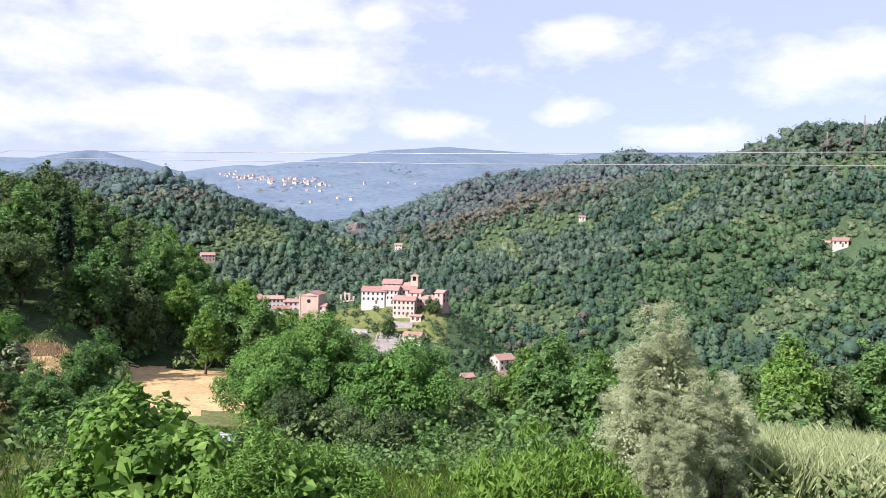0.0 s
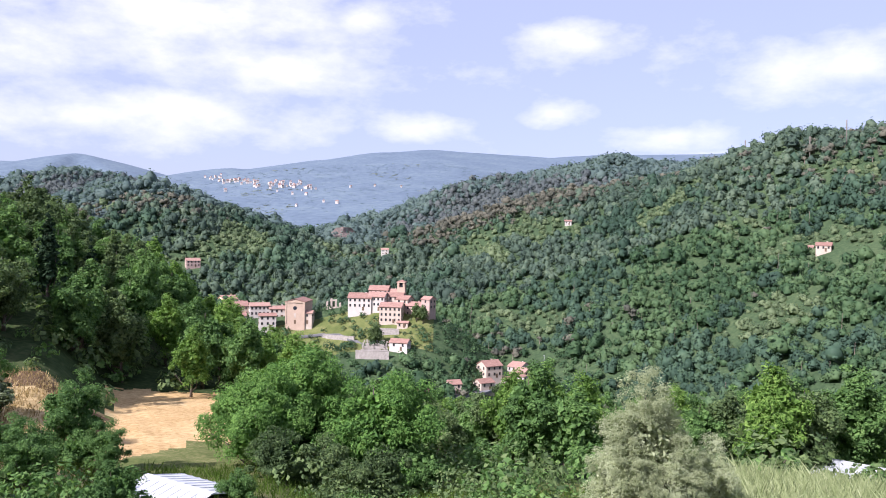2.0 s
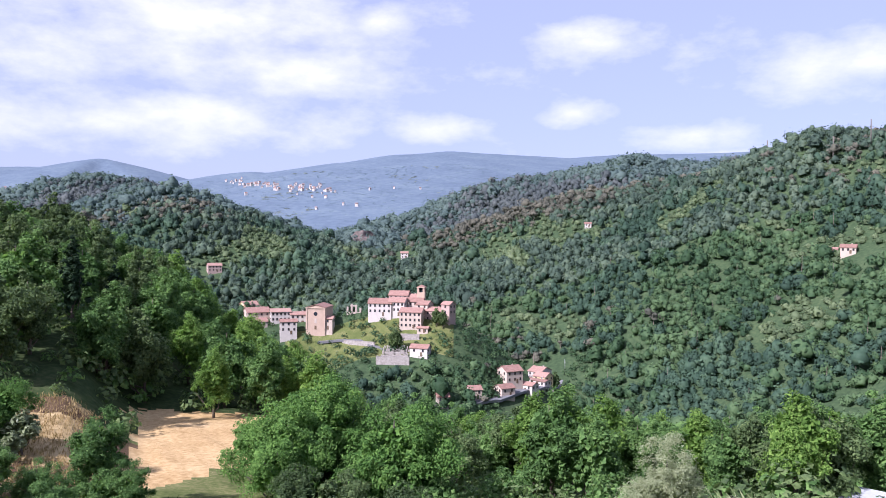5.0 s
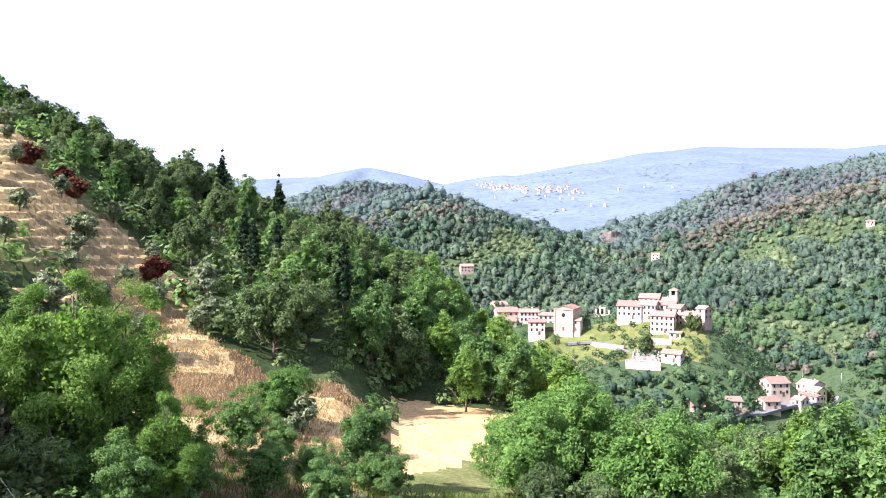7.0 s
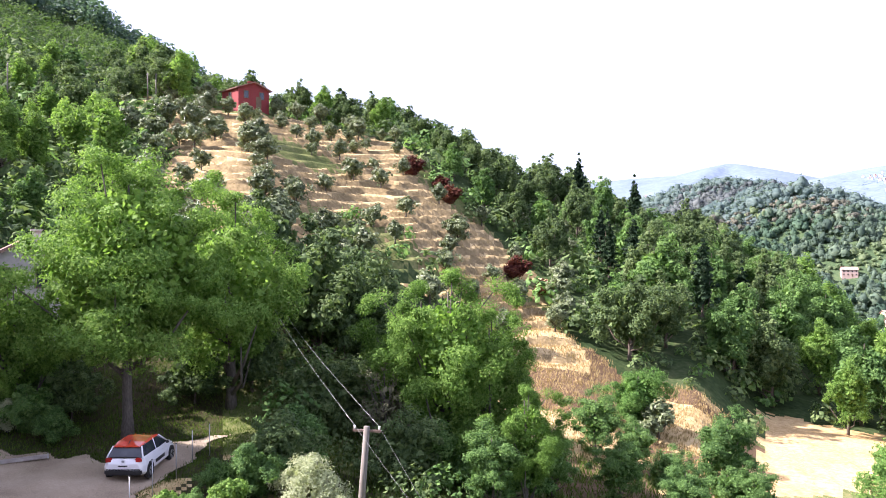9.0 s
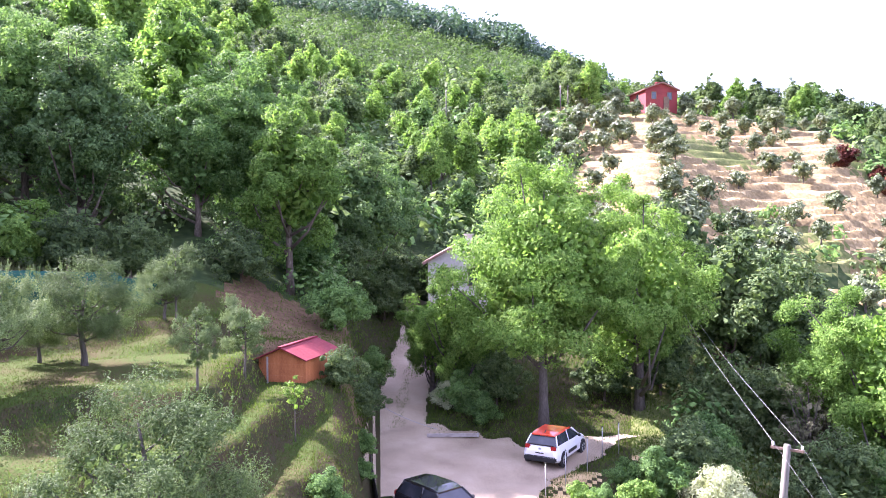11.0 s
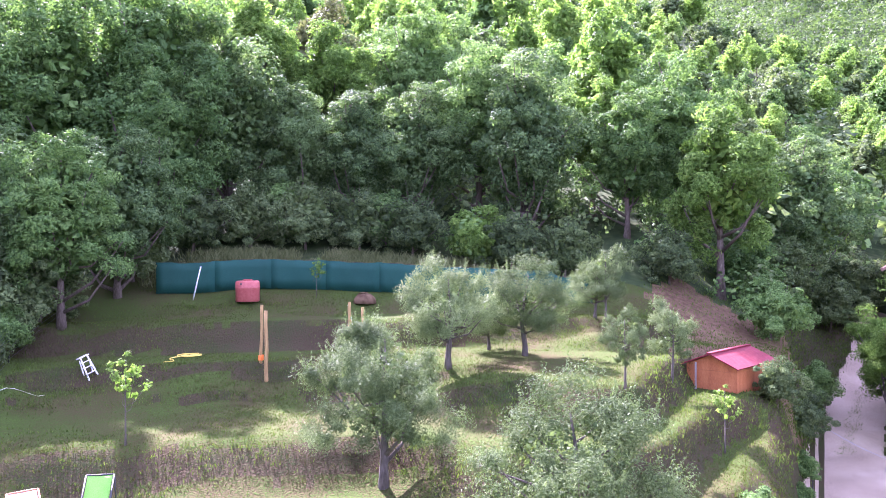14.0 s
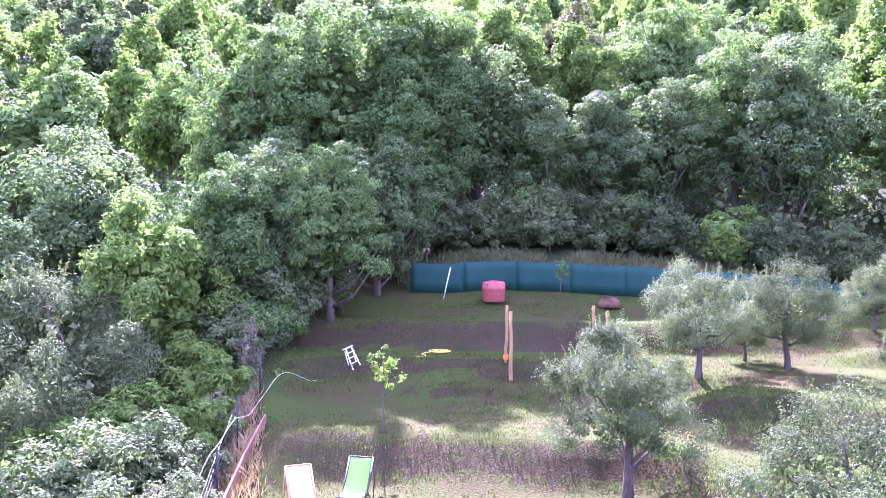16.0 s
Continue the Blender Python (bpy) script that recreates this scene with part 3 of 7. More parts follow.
def box(bm, sx, sy, sz, m=Matrix(), bevel=0.0):
    """A box of that size, standing on m's origin."""
    r = bmesh.ops.create_cube(bm, size=1, matrix=m @ Matrix.Translation((0, 0, sz / 2)) @ Matrix.Diagonal((sx, sy, sz, 1)))
    if bevel:
        es = list({e for v in r["verts"] for e in v.link_edges})
        bmesh.ops.bevel(bm, geom=es, offset=bevel, segments=2, affect="EDGES")


def boxed(sx, sy, sz, m=Matrix(), bevel=0.0):
    bm = bmesh.new()
    box(bm, sx, sy, sz, m, bevel)
    return bm


def tubes(paths, sides=6):
    """Tapered tubes along paths of (x, y, z, radius): verts and faces."""
    verts, faces = [], []
    for path in paths:
        p = np.asarray(path, float)
        base = len(verts)
        for i in range(len(p)):
            d = p[min(i + 1, len(p) - 1), :3] - p[max(i - 1, 0), :3]
            d /= np.linalg.norm(d) + 1e-9
            u = np.cross(d, (0.31, 0.95, 0.05) if abs(d[2]) > .9 else (0, 0, 1))
            u /= np.linalg.norm(u) + 1e-9
            w = np.cross(d, u)
            for k in range(sides):
                a = 2 * math.pi * k / sides
                verts.append(p[i, :3] + (u * math.cos(a) + w * math.sin(a)) * p[i, 3])
        for i in range(len(p) - 1):
            for k in range(sides):
                a, b = base + i * sides + k, base + i * sides + (k + 1) % sides
                faces.append((a, b, b + sides, a + sides))
        faces.append(tuple(base + k for k in range(sides))[::-1])
        faces.append(tuple(base + (len(p) - 1) * sides + k for k in range(sides)))
    return verts, faces


def tube(name, path, radius, mat, parent=None, sides=6, label=""):
    me = raw(name, *tubes([[(*p, radius) for p in path]], sides))
    me.polygons.foreach_set("use_smooth", np.ones(len(me.polygons), bool))
    return part(name, me, mat, parent, label)


# ---- trees ----
def unit(v):
    return v / (np.linalg.norm(v, axis=-1, keepdims=True) + 1e-9)


def leaf_quads(rng, pos, normal, size, slim, droop=0.0):
    """One folded leaf, a lozenge, at each place."""
    n = len(pos)
    t = unit(np.cross(normal, rng.normal(size=(n, 3))))
    t[:, 2] -= droop
    t = unit(t)
    b = unit(np.cross(normal, t))
    L = (size * rng.uniform(.65, 1.35, n))[:, None]
    W = L * slim
    fold = normal * L * .12
    v = np.stack([pos - t * L * .5, pos + b * W * .5 - fold, pos + t * L * .5, pos - b * W * .5 - fold], 1).reshape(-1, 3)
    return v, np.arange(4 * n).reshape(n, 4)


def tree_meshes(name, seed, h, rx, rz, base, clumps, leaves, leaf, slim=.5, lump=.34, fill=.25, droop=0.0, trunk=.18, limbs=9, cone=0.0, lean=0.0, airy=0.0, lobes=9, shoots=0):
    """Trunk-and-limbs mesh and crown mesh. base: height at which the crown begins; cone: how far it narrows upwards."""
    rng = np.random.default_rng(seed)
    cz = (h + base) / 2
    hz = (h - base) / 2
    i = np.arange(clumps) + .5
    phi, cosu = i * 2.399963 + rng.uniform(0, 6), 1 - 2 * i / clumps
    d = np.stack([np.cos(phi) * np.sqrt(1 - cosu ** 2), np.sin(phi) * np.sqrt(1 - cosu ** 2), cosu], 1)
    d = unit(d + rng.normal(size=d.shape) * .16)
    if cone:
        depth = np.where(rng.random(clumps) < .3, rng.uniform(.35, .75, clumps), rng.uniform(.75, 1.08, clumps))
        c = d * depth[:, None] * np.array([rx, rx * rng.uniform(.85, 1.1), hz])
    else:
        # the crown is a bunch of boughs, each a lobe that carries its own clumps
        n = lobes
        j = np.arange(n) + .5
        ph, cu = j * 2.399963 + rng.uniform(0, 6), 1 - 2 * j / n
        ld = unit(np.stack([np.cos(ph) * np.sqrt(1 - cu ** 2), np.sin(ph) * np.sqrt(1 - cu ** 2), cu], 1) + rng.normal(size=(n, 3)) * .25)
        lc = ld * rng.uniform(.46, .84, (n, 1)) * np.array([rx, rx, hz])
        lc[0] = (rng.normal() * rx * .15, rng.normal() * rx * .15, hz * .68)
        lr = rx * rng.uniform(.24, .44, n)
        own = np.arange(clumps) % n
        c = lc[own] + d * lr[own][:, None] * rng.uniform(.55, 1.12, (clumps, 1)) * np.array([1, 1, min(1.25, max(.7, hz / rx * .8))])
        c[:, 2] = np.clip(c[:, 2], -hz * 1.0, hz * 1.05)
    if cone:
        f = 1 - cone * (c[:, 2:3] / hz + 1) / 2
        c[:, :2] *= np.clip(f, .06, 1) * 1.25
    c[:, 2] += cz
    c[:, 0] += lean * (c[:, 2] / h) ** 2
    rad = lump * rx * rng.uniform(.4, 1.1, clumps) * (np.clip(1 - cone * (c[:, 2] - base) / (h - base), .25, 1) if cone else 1)
    which = rng.integers(0, clumps, leaves)
    o = unit(rng.normal(size=(leaves, 3)) + np.array([0, 0, .25]))
    away = unit(c[which] - np.array([0, 0, cz]) + 1e-6)
    shell = rng.uniform(.55 - airy, 1.12, leaves)
    pos = c[which] + o * (rad[which] * shell)[:, None] * np.array([1, 1, .75 if not cone else .6])
    normal = unit(o * .7 + away * .35 + np.array([0, 0, .45]) + rng.normal(size=o.shape) * .45)
    v1, f1 = leaf_quads(rng, pos, normal, leaf, slim, droop)
    if shoots:
        # upright sprays that stand out of the crown
        q = rng.integers(0, clumps, shoots)
        d = unit(unit(c[q] - np.array([0, 0, cz - hz * .4])) * .6 + np.array([0, 0, .8]) + rng.normal(size=(shoots, 3)) * .3)
        k = 22
        f = np.tile(np.linspace(.1, 1, k), shoots)[:, None]
        tip = np.repeat(rad[q] * .7 + rng.uniform(.12, .32, shoots) * rx * .6, k)[:, None]
        sp = np.repeat(c[q], k, 0) + np.repeat(d, k, 0) * f * tip + rng.normal(size=(shoots * k, 3)) * .022 * (1.3 - f)
        v3, f3 = leaf_quads(rng, sp, unit(np.repeat(d, k, 0) * .4 + rng.normal(size=sp.shape)), leaf, slim, droop)
        f1 = np.concatenate([f1, f3 + len(v1)])
        v1 = np.concatenate([v1, v3])
    nf = int(leaves * fill * .5)
    inner = unit(rng.normal(size=(nf, 3))) * (rng.random((nf, 1)) ** .4) * np.array([rx * .58, rx * .58, hz * .66])
    if cone:
        inner[:, :2] *= np.clip(1 - cone * (inner[:, 2:3] / hz + 1) / 2, .06, 1)
    inner += np.array([0, 0, cz])
    inner[:, 0] += lean * (inner[:, 2] / h) ** 2
    v2, f2 = leaf_quads(rng, inner, unit(rng.normal(size=inner.shape)), leaf * 1.9, .8)
    crown = raw(name + "_crown", np.concatenate([v1, v2]), np.concatenate([f1, f2 + len(v1)]))
    paths = []
    bend = rng.normal(size=(4, 2)) * rx * .05
    stem = [(lean * s * s + bend[k, 0] * s, bend[k, 1] * s, h * .86 * s, trunk * (1.25 if s == 0 else 1 - .85 * s)) for k, s in enumerate((0, .12, .45, .999))]
    stem[0] = (0, 0, -.25, trunk * 1.35)
    paths.append(stem)
    high = np.nonzero(c[:, 2] > base + (h - base) * (.3 if shoots else -9))[0]
    for q in rng.choice(high, min(limbs, len(high)), replace=False):
        z0 = np.clip(c[q, 2] - rng.uniform(.25, .6) * (h - base) * .7, base * .7, h * .7)
        s = z0 / (h * .86)
        a = np.array([lean * s * s, 0, z0])
        m = (a + c[q]) / 2 + np.array([0, 0, -.06 * h]) + rng.normal(size=3) * .04 * rx
        paths.append([(*a, trunk * .5 * (1.05 - .7 * s)), (*m, trunk * .3 * (1.05 - .7 * s)), (*c[q], trunk * .1)])
    wood = raw(name + "_trunk", *tubes(paths, 6))
    wood.polygons.foreach_set("use_smooth", np.ones(len(wood.polygons), bool))
    return wood, crown


def tree(name, meshes, m, label, category, leafmat, bark=None, group=""):
    ob = thing(name, m, label, category, group)
    part("trunk", meshes[0], bark or BARK, ob)
    part("crown", meshes[1], leafmat, ob)
    return ob


def wood_stuff(name, label, places, mat, seed, quads=24, tall=1.0, spiky=False, leaf=.6, rough=.22, up=.3, lobes=1, lift=0.0, body=0):
    """Far trees that nobody could count: crowns of leaf clumps, in one mesh. places: x, y, z, radius. lobes: boughs to a crown; body: sides of the rough leafy mass inside each bough."""
    rng = np.random.default_rng(seed)
    tones = rng.random(len(places))
    if lobes > 1:
        side = np.repeat(places, lobes, 0)
        a = rng.uniform(0, 6.283, len(side))
        off = rng.uniform(.25, .62, len(side)) * side[:, 3]
        side[:, 0] += np.cos(a) * off
        side[:, 1] += np.sin(a) * off
        side[:, 2] += rng.uniform(-.35, .5, len(side)) * side[:, 3]
        side[:, 3] *= rng.uniform(.42, .68, len(side)) * (1.25 if body else 1)
        places, tones = side, np.repeat(tones, lobes) + rng.normal(size=len(side)) * .08
    n = len(places)
    P = np.repeat(places, quads, 0)
    o = rng.normal(size=(n * quads, 3))
    o[:, 2] = np.abs(o[:, 2]) * 1.0 - .25
    o = unit(o)
    R = P[:, 3:4]
    lump = 1 + .22 * np.sin(o[:, :1] * 4.1 + P[:, :1]) * np.sin(o[:, 1:2] * 4.7 + P[:, 1:2])
    pos = o * R * np.array([1, 1, tall]) * rng.uniform(.72, 1.08, (len(o), 1)) * lump
    if spiky:
        pos[:, :2] *= np.clip(1.1 - pos[:, 2:3] / (R * tall), .08, 1)
    pos = pos + P[:, :3] + np.array([0, 0, 1]) * R * (tall * .55 + lift)
    normal = unit(o + rng.normal(size=o.shape) * rough + np.array([0, 0, up]))
    v, f = leaf_quads(rng, pos, normal, P[:, 3] * leaf, .75)
    tone = np.repeat(np.clip(tones, 0, 1), quads)
    if body:
        rings = np.radians((18, 55, 92, 125))
        spin = np.arange(body) * 2 * math.pi / body
        shape = np.stack([np.outer(np.sin(rings), np.cos(spin)), np.outer(np.sin(rings), np.sin(spin)), np.repeat(np.cos(rings)[:, None], body, 1)], -1).reshape(-1, 3)
        k = len(shape)
        grow = places[:, 3][:, None, None] * rng.uniform(.42, .92, (n, k, 1))
        mid = places[:, :3] + np.array([0, 0, 1]) * places[:, 3:4] * (tall * .55 + lift)
        turn = rng.uniform(0, 6.283, n)
        c, d = np.cos(turn)[:, None], np.sin(turn)[:, None]
        around = np.stack([shape[:, 0] * c - shape[:, 1] * d, shape[:, 0] * d + shape[:, 1] * c, np.repeat(shape[None, :, 2], n, 0)], -1)
        bv = (mid[:, None] + around * grow * np.array([1, 1, tall])).reshape(-1, 3)
        j = np.arange(body)
        one = np.concatenate([np.stack([q * body + j, (q + 1) * body + j, (q + 1) * body + (j + 1) % body, q * body + (j + 1) % body], 1) for q in range(len(rings) - 1)])
        bf = (np.arange(n)[:, None, None] * k + one + len(v)).reshape(-1, 4)
        caps = (np.arange(n)[:, None] * k + j + len(v)).tolist()
        leaves = len(f)
        v, f = np.concatenate([v, bv]), np.concatenate([f, bf]).tolist() + caps
        tone = np.concatenate([tone, np.repeat(np.clip(tones, 0, 1), len(one)), np.clip(tones, 0, 1)])
    me = raw(name, v, f)
    if body:
        me.polygons.foreach_set("use_smooth", np.arange(len(f)) >= leaves)
    me.attributes.new("tone", "FLOAT", "FACE").data.foreach_set("value", tone.astype(np.float32))
    ob = part(name, me, mat)
    return tagged(ob, label, "trees", kind="stuff")


def jittered(rng, az0, az1, r0, r1, step):
    """Places on a loose grid within a sector, with the step growing by distance where step is a function."""
    out = []
    r = r0
    while r < r1:
        s = step(r) if callable(step) else step
        n = max(1, int(math.radians(az1 - az0) * r / s))
        a = az0 + (np.arange(n) + rng.uniform(-.45, .45, n) + .5) * (az1 - az0) / n
        rr = r + rng.uniform(-.45, .45, n) * s
        out.append(np.stack([a, rr], 1))
        r += s
    return np.concatenate(out)

# ---- woods on the far hillsides ----
def hill_woods():
    rng = np.random.default_rng(5)
    p = jittered(rng, -36, 35, 240, 930, lambda r: 5.0 + (r - 240) / 230)
    a, r = p.T
    x, y = -np.sin(np.radians(a)) * r, np.cos(np.radians(a)) * r
    z = land(x, y)
    e = z / r
    clear = (np.hypot((a - 8.5) / 11, (r - 418) / 48) < 1) | ((np.abs(a + 4.5 - (r - 400) * -.012) < 3.3) & (r > 325) & (r < 470))
    clear |= (a > 26) & (r < 700)
    clear |= (np.hypot((a - 5.6) / 1.2, (e + .022) / .008) < 1) | (np.hypot((a + 27.2) / 2.2, (e + .012) / .012) < 1) | (np.hypot((a - 19.4) / 1.0, (e + .044) / .008) < 1)
    wave = np.sin(x * .022 + 1) * np.sin(y * .027 + .5) + .35 * np.sin(x * .07) * np.sin(y * .06)
    # pale thickets: bearing, slope of the line of sight, half sizes
    pale = wave > .85
    for ca, ce, wa, we in ((-5.6, .008, 2.2, .020), (-2.4, -.020, 1.8, .016), (-8.0, .014, 2.2, .008), (-27.5, .002, 3.0, .016), (-24, -.012, 2.5, .010), (-26.5, .085, 3.0, .008),
                           (16.2, -.008, 1.8, .022), (14.5, -.02, 1.2, .014), (19.2, .045, 1.0, .010), (-20.5, .012, 1.5, .008)):
        pale |= np.hypot((a - ca) / wa, (e - ce - .006 * np.sin(a * 2.3)) / we) < .8 + .35 * rng.random(len(a))
    keep = ~clear
    x, y, z, r, a, e, pale, wave = (q[keep] for q in (x, y, z, r, a, e, pale, wave))
    R = (3.4 + (r - 240) / 300) * np.exp(rng.normal(size=len(x)) * .28)
    P = np.stack([x, y, z, R], 1)
    pine = (np.sin(x * .013 + 2) + np.sin(y * .017) + rng.normal(size=len(x)) * .7 + np.clip((z - 22) / 22, -1.4, 1.1) > .75) & ~pale
    broad = ~pine & ~pale
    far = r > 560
    deep = np.sin(x * .031 + np.sin(y * .02)) * np.sin(y * .024 + 2) + rng.normal(size=len(x)) * .3 > .3
    wood_stuff("hillside_wood", "dense green broadleaf wood on the valley side", P[broad & ~far & ~deep], LEAF_FAR, 1, 34, 1.1, leaf=.34, rough=.4, up=.4, lobes=2, body=6)
    wood_stuff("hillside_wood", "dark green oak wood in the folds of the valley side", P[broad & ~far & deep], LEAF_FARDARK, 9, 34, 1.2, leaf=.34, rough=.4, up=.4, lobes=2, body=6)
    # Beyond 560 m this wood takes the leaf colour with painted haze.
    wood_stuff("hillside_wood", "dense green broadleaf wood on the upper hillside, with light haze in its colour", P[broad & far & ~deep], LEAF_HAZYHILL, 2, 24, 1.15, leaf=.38, rough=.4, up=.45, lobes=2, body=6)
    wood_stuff("hillside_wood", "dark green oak wood on the upper hillside", P[broad & far & deep], LEAF_FARDARK, 10, 24, 1.25, leaf=.38, rough=.4, up=.4, lobes=2, body=6)
    wood_stuff("hillside_thicket", "pale green thicket in the clearings of the hillside", P[pale] * np.array([1, 1, 1, .62]), LEAF_FARLIGHT, 6, 34, .9, leaf=.36, rough=.4, up=.5, body=6)
    wood_stuff("pine_wood", "brownish dark pine wood along the hill crests", P[pine] * np.array([1, 1, 1, .85]), LEAF_FARPINE, 3, 26, .8, False, .36, rough=.4, up=.4, lobes=2, lift=.9, body=6)
    stems = P[pine][::2]
    me = raw("pine_trunks", *tubes([[(q[0], q[1], q[2] - 1, .26), (q[0] + .3, q[1], q[2] + q[3] * 1.2, .15)] for q in stems], 3))
    tagged(part("pine_trunks", me, BARK_PINE), "thin pale trunks of the hillside pines", "trees", kind="stuff")
    bare = P[broad & ~far & (rng.random(len(P)) < .05)]
    me = raw("pale_stems", *tubes([[(q[0], q[1], q[2], .16), (q[0] + .4, q[1] + .2, q[2] + q[3] * 2.1, .06)] for q in bare], 3))
    tagged(part("pale_stems", me, BARK_PINE), "bare pale stems standing out of the hillside wood", "trees", kind="stuff")
    # All leaf colours from 930 m outwards carry painted haze.
    n = 13000
    a, r = rng.uniform(-32, 42, n), np.sqrt(rng.uniform(930 ** 2, 1560 ** 2, n))
    x, y = -np.sin(np.radians(a)) * r, np.cos(np.radians(a)) * r
    P = np.stack([x, y, land(x, y), (5.8 + (r - 900) / 240) * np.exp(rng.normal(size=len(x)) * .26)], 1)
    pine = np.sin(x * .011 + 1) + np.sin(y * .013) + rng.normal(size=len(x)) * .4 + np.clip((P[:, 2] - 40) / 60, -.5, .5) > .6
    wood_stuff("distant_wood", "distant broadleaf wood covering the hills, with haze in its colour", P[~pine], LEAF_HAZY, 4, 20, .95, leaf=.4, rough=.35, up=.7, body=6)
    wood_stuff("distant_pines", "distant pine wood on the hill crests, with haze in its colour", P[pine] * np.array([1, 1, 1, .8]), LEAF_HAZYPINE, 7, 20, 1.1, leaf=.38, rough=.35, up=.6, lift=.3, body=6)
    n = 7000
    a, r = rng.uniform(-33, 46, n), 1560 + 1700 * rng.random(n) ** 1.15
    x, y = -np.sin(np.radians(a)) * r, np.cos(np.radians(a)) * r
    field = (np.sin(x * .011 + 2 * np.sin(y * .004)) * np.sin(y * .009 + 1) > .62) & (a > 3) & (a < 21)
    P = np.stack([x, y, land(x, y), (7.5 + (r - 1560) / 260) * rng.uniform(.6, 1.3, len(x))], 1)
    wood_stuff("far_wood", "far woods below the mountain range, with blue haze in their colour", P[~field] * np.array([1, 1, 1, .5]), LEAF_HAZEBLUE, 8, 12, .35, leaf=.4, up=4)
    wood_stuff("far_fields", "hedges and terraced fields below the villages, with pale haze in their colour", P[field] * np.array([1, 1, 1, .6]), LEAF_HAZYFIELD, 18, 8, .2, leaf=.8, up=3)


hill_woods()


# ---- trees of the near slopes ----
PROTO = {}


def plant(kind, m, size=1.0, turn=0.0, group=""):
    """Plants a tree of one of the kinds; the first builds it, the others are copies."""
    if m.translation.length > (105 if m.translation.y < .35 * abs(m.translation.x) else 165) and kind + "_far" in KINDS:
        kind += "_far"
    name, label, category, leafmat, bark, args = KINDS[kind]
    m = m @ pose(0, 0, 0, 0, 0, turn)
    if kind not in PROTO:
        PROTO[kind] = tree(name, tree_meshes(name, **args), m, label, category, leafmat, bark, group)
        ob = PROTO[kind]
    else:
        ob = copy_thing(PROTO[kind], m)
    ob.scale = (size, size, size)
    return ob


def kind(key, name, label, category, leafmat, bark, **args):
    KINDS[key] = (name, label, category, leafmat, bark, args)


KINDS = {}
kind("walnut_a", "walnut_tree", "tall bright green walnut tree beside the gravel drive", "tree", LEAF_WALNUT, BARK_GREY, seed=11, h=14.5, rx=5.8, rz=6, base=2.0, clumps=240, leaves=62000, leaf=0.19, slim=.42, lump=0.17, trunk=.3, limbs=14, droop=.5, airy=.1, lobes=16, fill=0.15)
kind("walnut_b", "walnut_tree", "bright green walnut tree with a loose crown", "tree", LEAF_WALNUT, BARK_GREY, seed=12, h=11, rx=3.7, rz=5, base=.5, clumps=150, leaves=40000, leaf=0.165, slim=.42, lump=0.2, trunk=.24, limbs=16, droop=.5, airy=.1, lobes=13, fill=0.15)
kind("round_a", "walnut_tree", "broad round dark green walnut tree in the meadow", "tree", LEAF_ROUND, BARK_GREY, seed=13, h=9.0, rx=5.3, rz=4, base=-.6, clumps=130, leaves=34000, leaf=0.23, slim=.5, lump=0.22, trunk=.26, limbs=14, droop=.3, lobes=15)
kind("round_b", "walnut_tree", "round green walnut tree in the meadow", "tree", LEAF_ROUND, BARK_GREY, seed=14, h=8.6, rx=4.9, rz=4, base=-.6, clumps=120, leaves=32000, leaf=0.23, slim=.5, lump=0.22, trunk=.26, limbs=14, droop=.3, lobes=14)
kind("silver", "willow_tree", "silvery grey-green willow tree with feathery branches", "tree", LEAF_SILVER, BARK_GREY, seed=15, h=7.7, rx=2.0, rz=4, base=-.2, clumps=300, leaves=60000, leaf=.10, slim=.28, lump=.22, trunk=.15, limbs=14, airy=.2, fill=.1, lobes=11)
kind("loose_a", "orchard_tree", "loose grey-green orchard tree on the dry slope", "tree", LEAF_BROAD, BARK_GREY, seed=16, h=5.6, rx=2.7, rz=3, base=.5, clumps=60, leaves=14000, leaf=0.17, slim=.45, lump=0.22, trunk=.12, limbs=14, airy=.3, lobes=12, fill=0.12)
kind("oak_a", "oak_tree", "dark green holm oak on the wooded slope", "tree", LEAF_OAK, BARK, seed=21, h=10, rx=4.1, rz=5, base=.8, clumps=70, leaves=6400, leaf=0.36, slim=.6, lump=0.26, trunk=.24, limbs=7, fill=.4, lobes=13)
kind("oak_a_far", "oak_tree", "dark green holm oak on the wooded slope", "tree", LEAF_OAK, BARK, seed=21, h=10, rx=4.1, rz=5, base=.8, clumps=70, leaves=1400, leaf=0.71, slim=.6, lump=.32, trunk=.24, limbs=3, fill=.4)
kind("oak_b", "oak_tree", "dark green oak with a lumpy crown on the slope", "tree", LEAF_OAK, BARK, seed=22, h=11.5, rx=3.7, rz=5, base=1.0, clumps=70, leaves=6400, leaf=0.36, slim=.6, lump=0.26, trunk=.24, limbs=7, fill=.4, lobes=13)
kind("oak_b_far", "oak_tree", "dark green oak with a lumpy crown on the slope", "tree", LEAF_OAK, BARK, seed=22, h=11.5, rx=3.7, rz=5, base=1.0, clumps=70, leaves=1400, leaf=0.70, slim=.6, lump=.33, trunk=.24, limbs=3, fill=.4)
kind("broad_a", "ash_tree", "green broadleaf tree on the wooded slope", "tree", LEAF_BROAD, BARK, seed=23, h=11, rx=3.9, rz=5, base=1.0, clumps=75, leaves=6400, leaf=0.36, slim=.55, lump=0.26, trunk=.22, limbs=8, fill=.35, lobes=13)
kind("broad_a_far", "ash_tree", "green broadleaf tree on the wooded slope", "tree", LEAF_BROAD, BARK, seed=23, h=11, rx=3.9, rz=5, base=1.0, clumps=75, leaves=1400, leaf=0.68, slim=.55, lump=.30, trunk=.22, limbs=3, fill=.35)
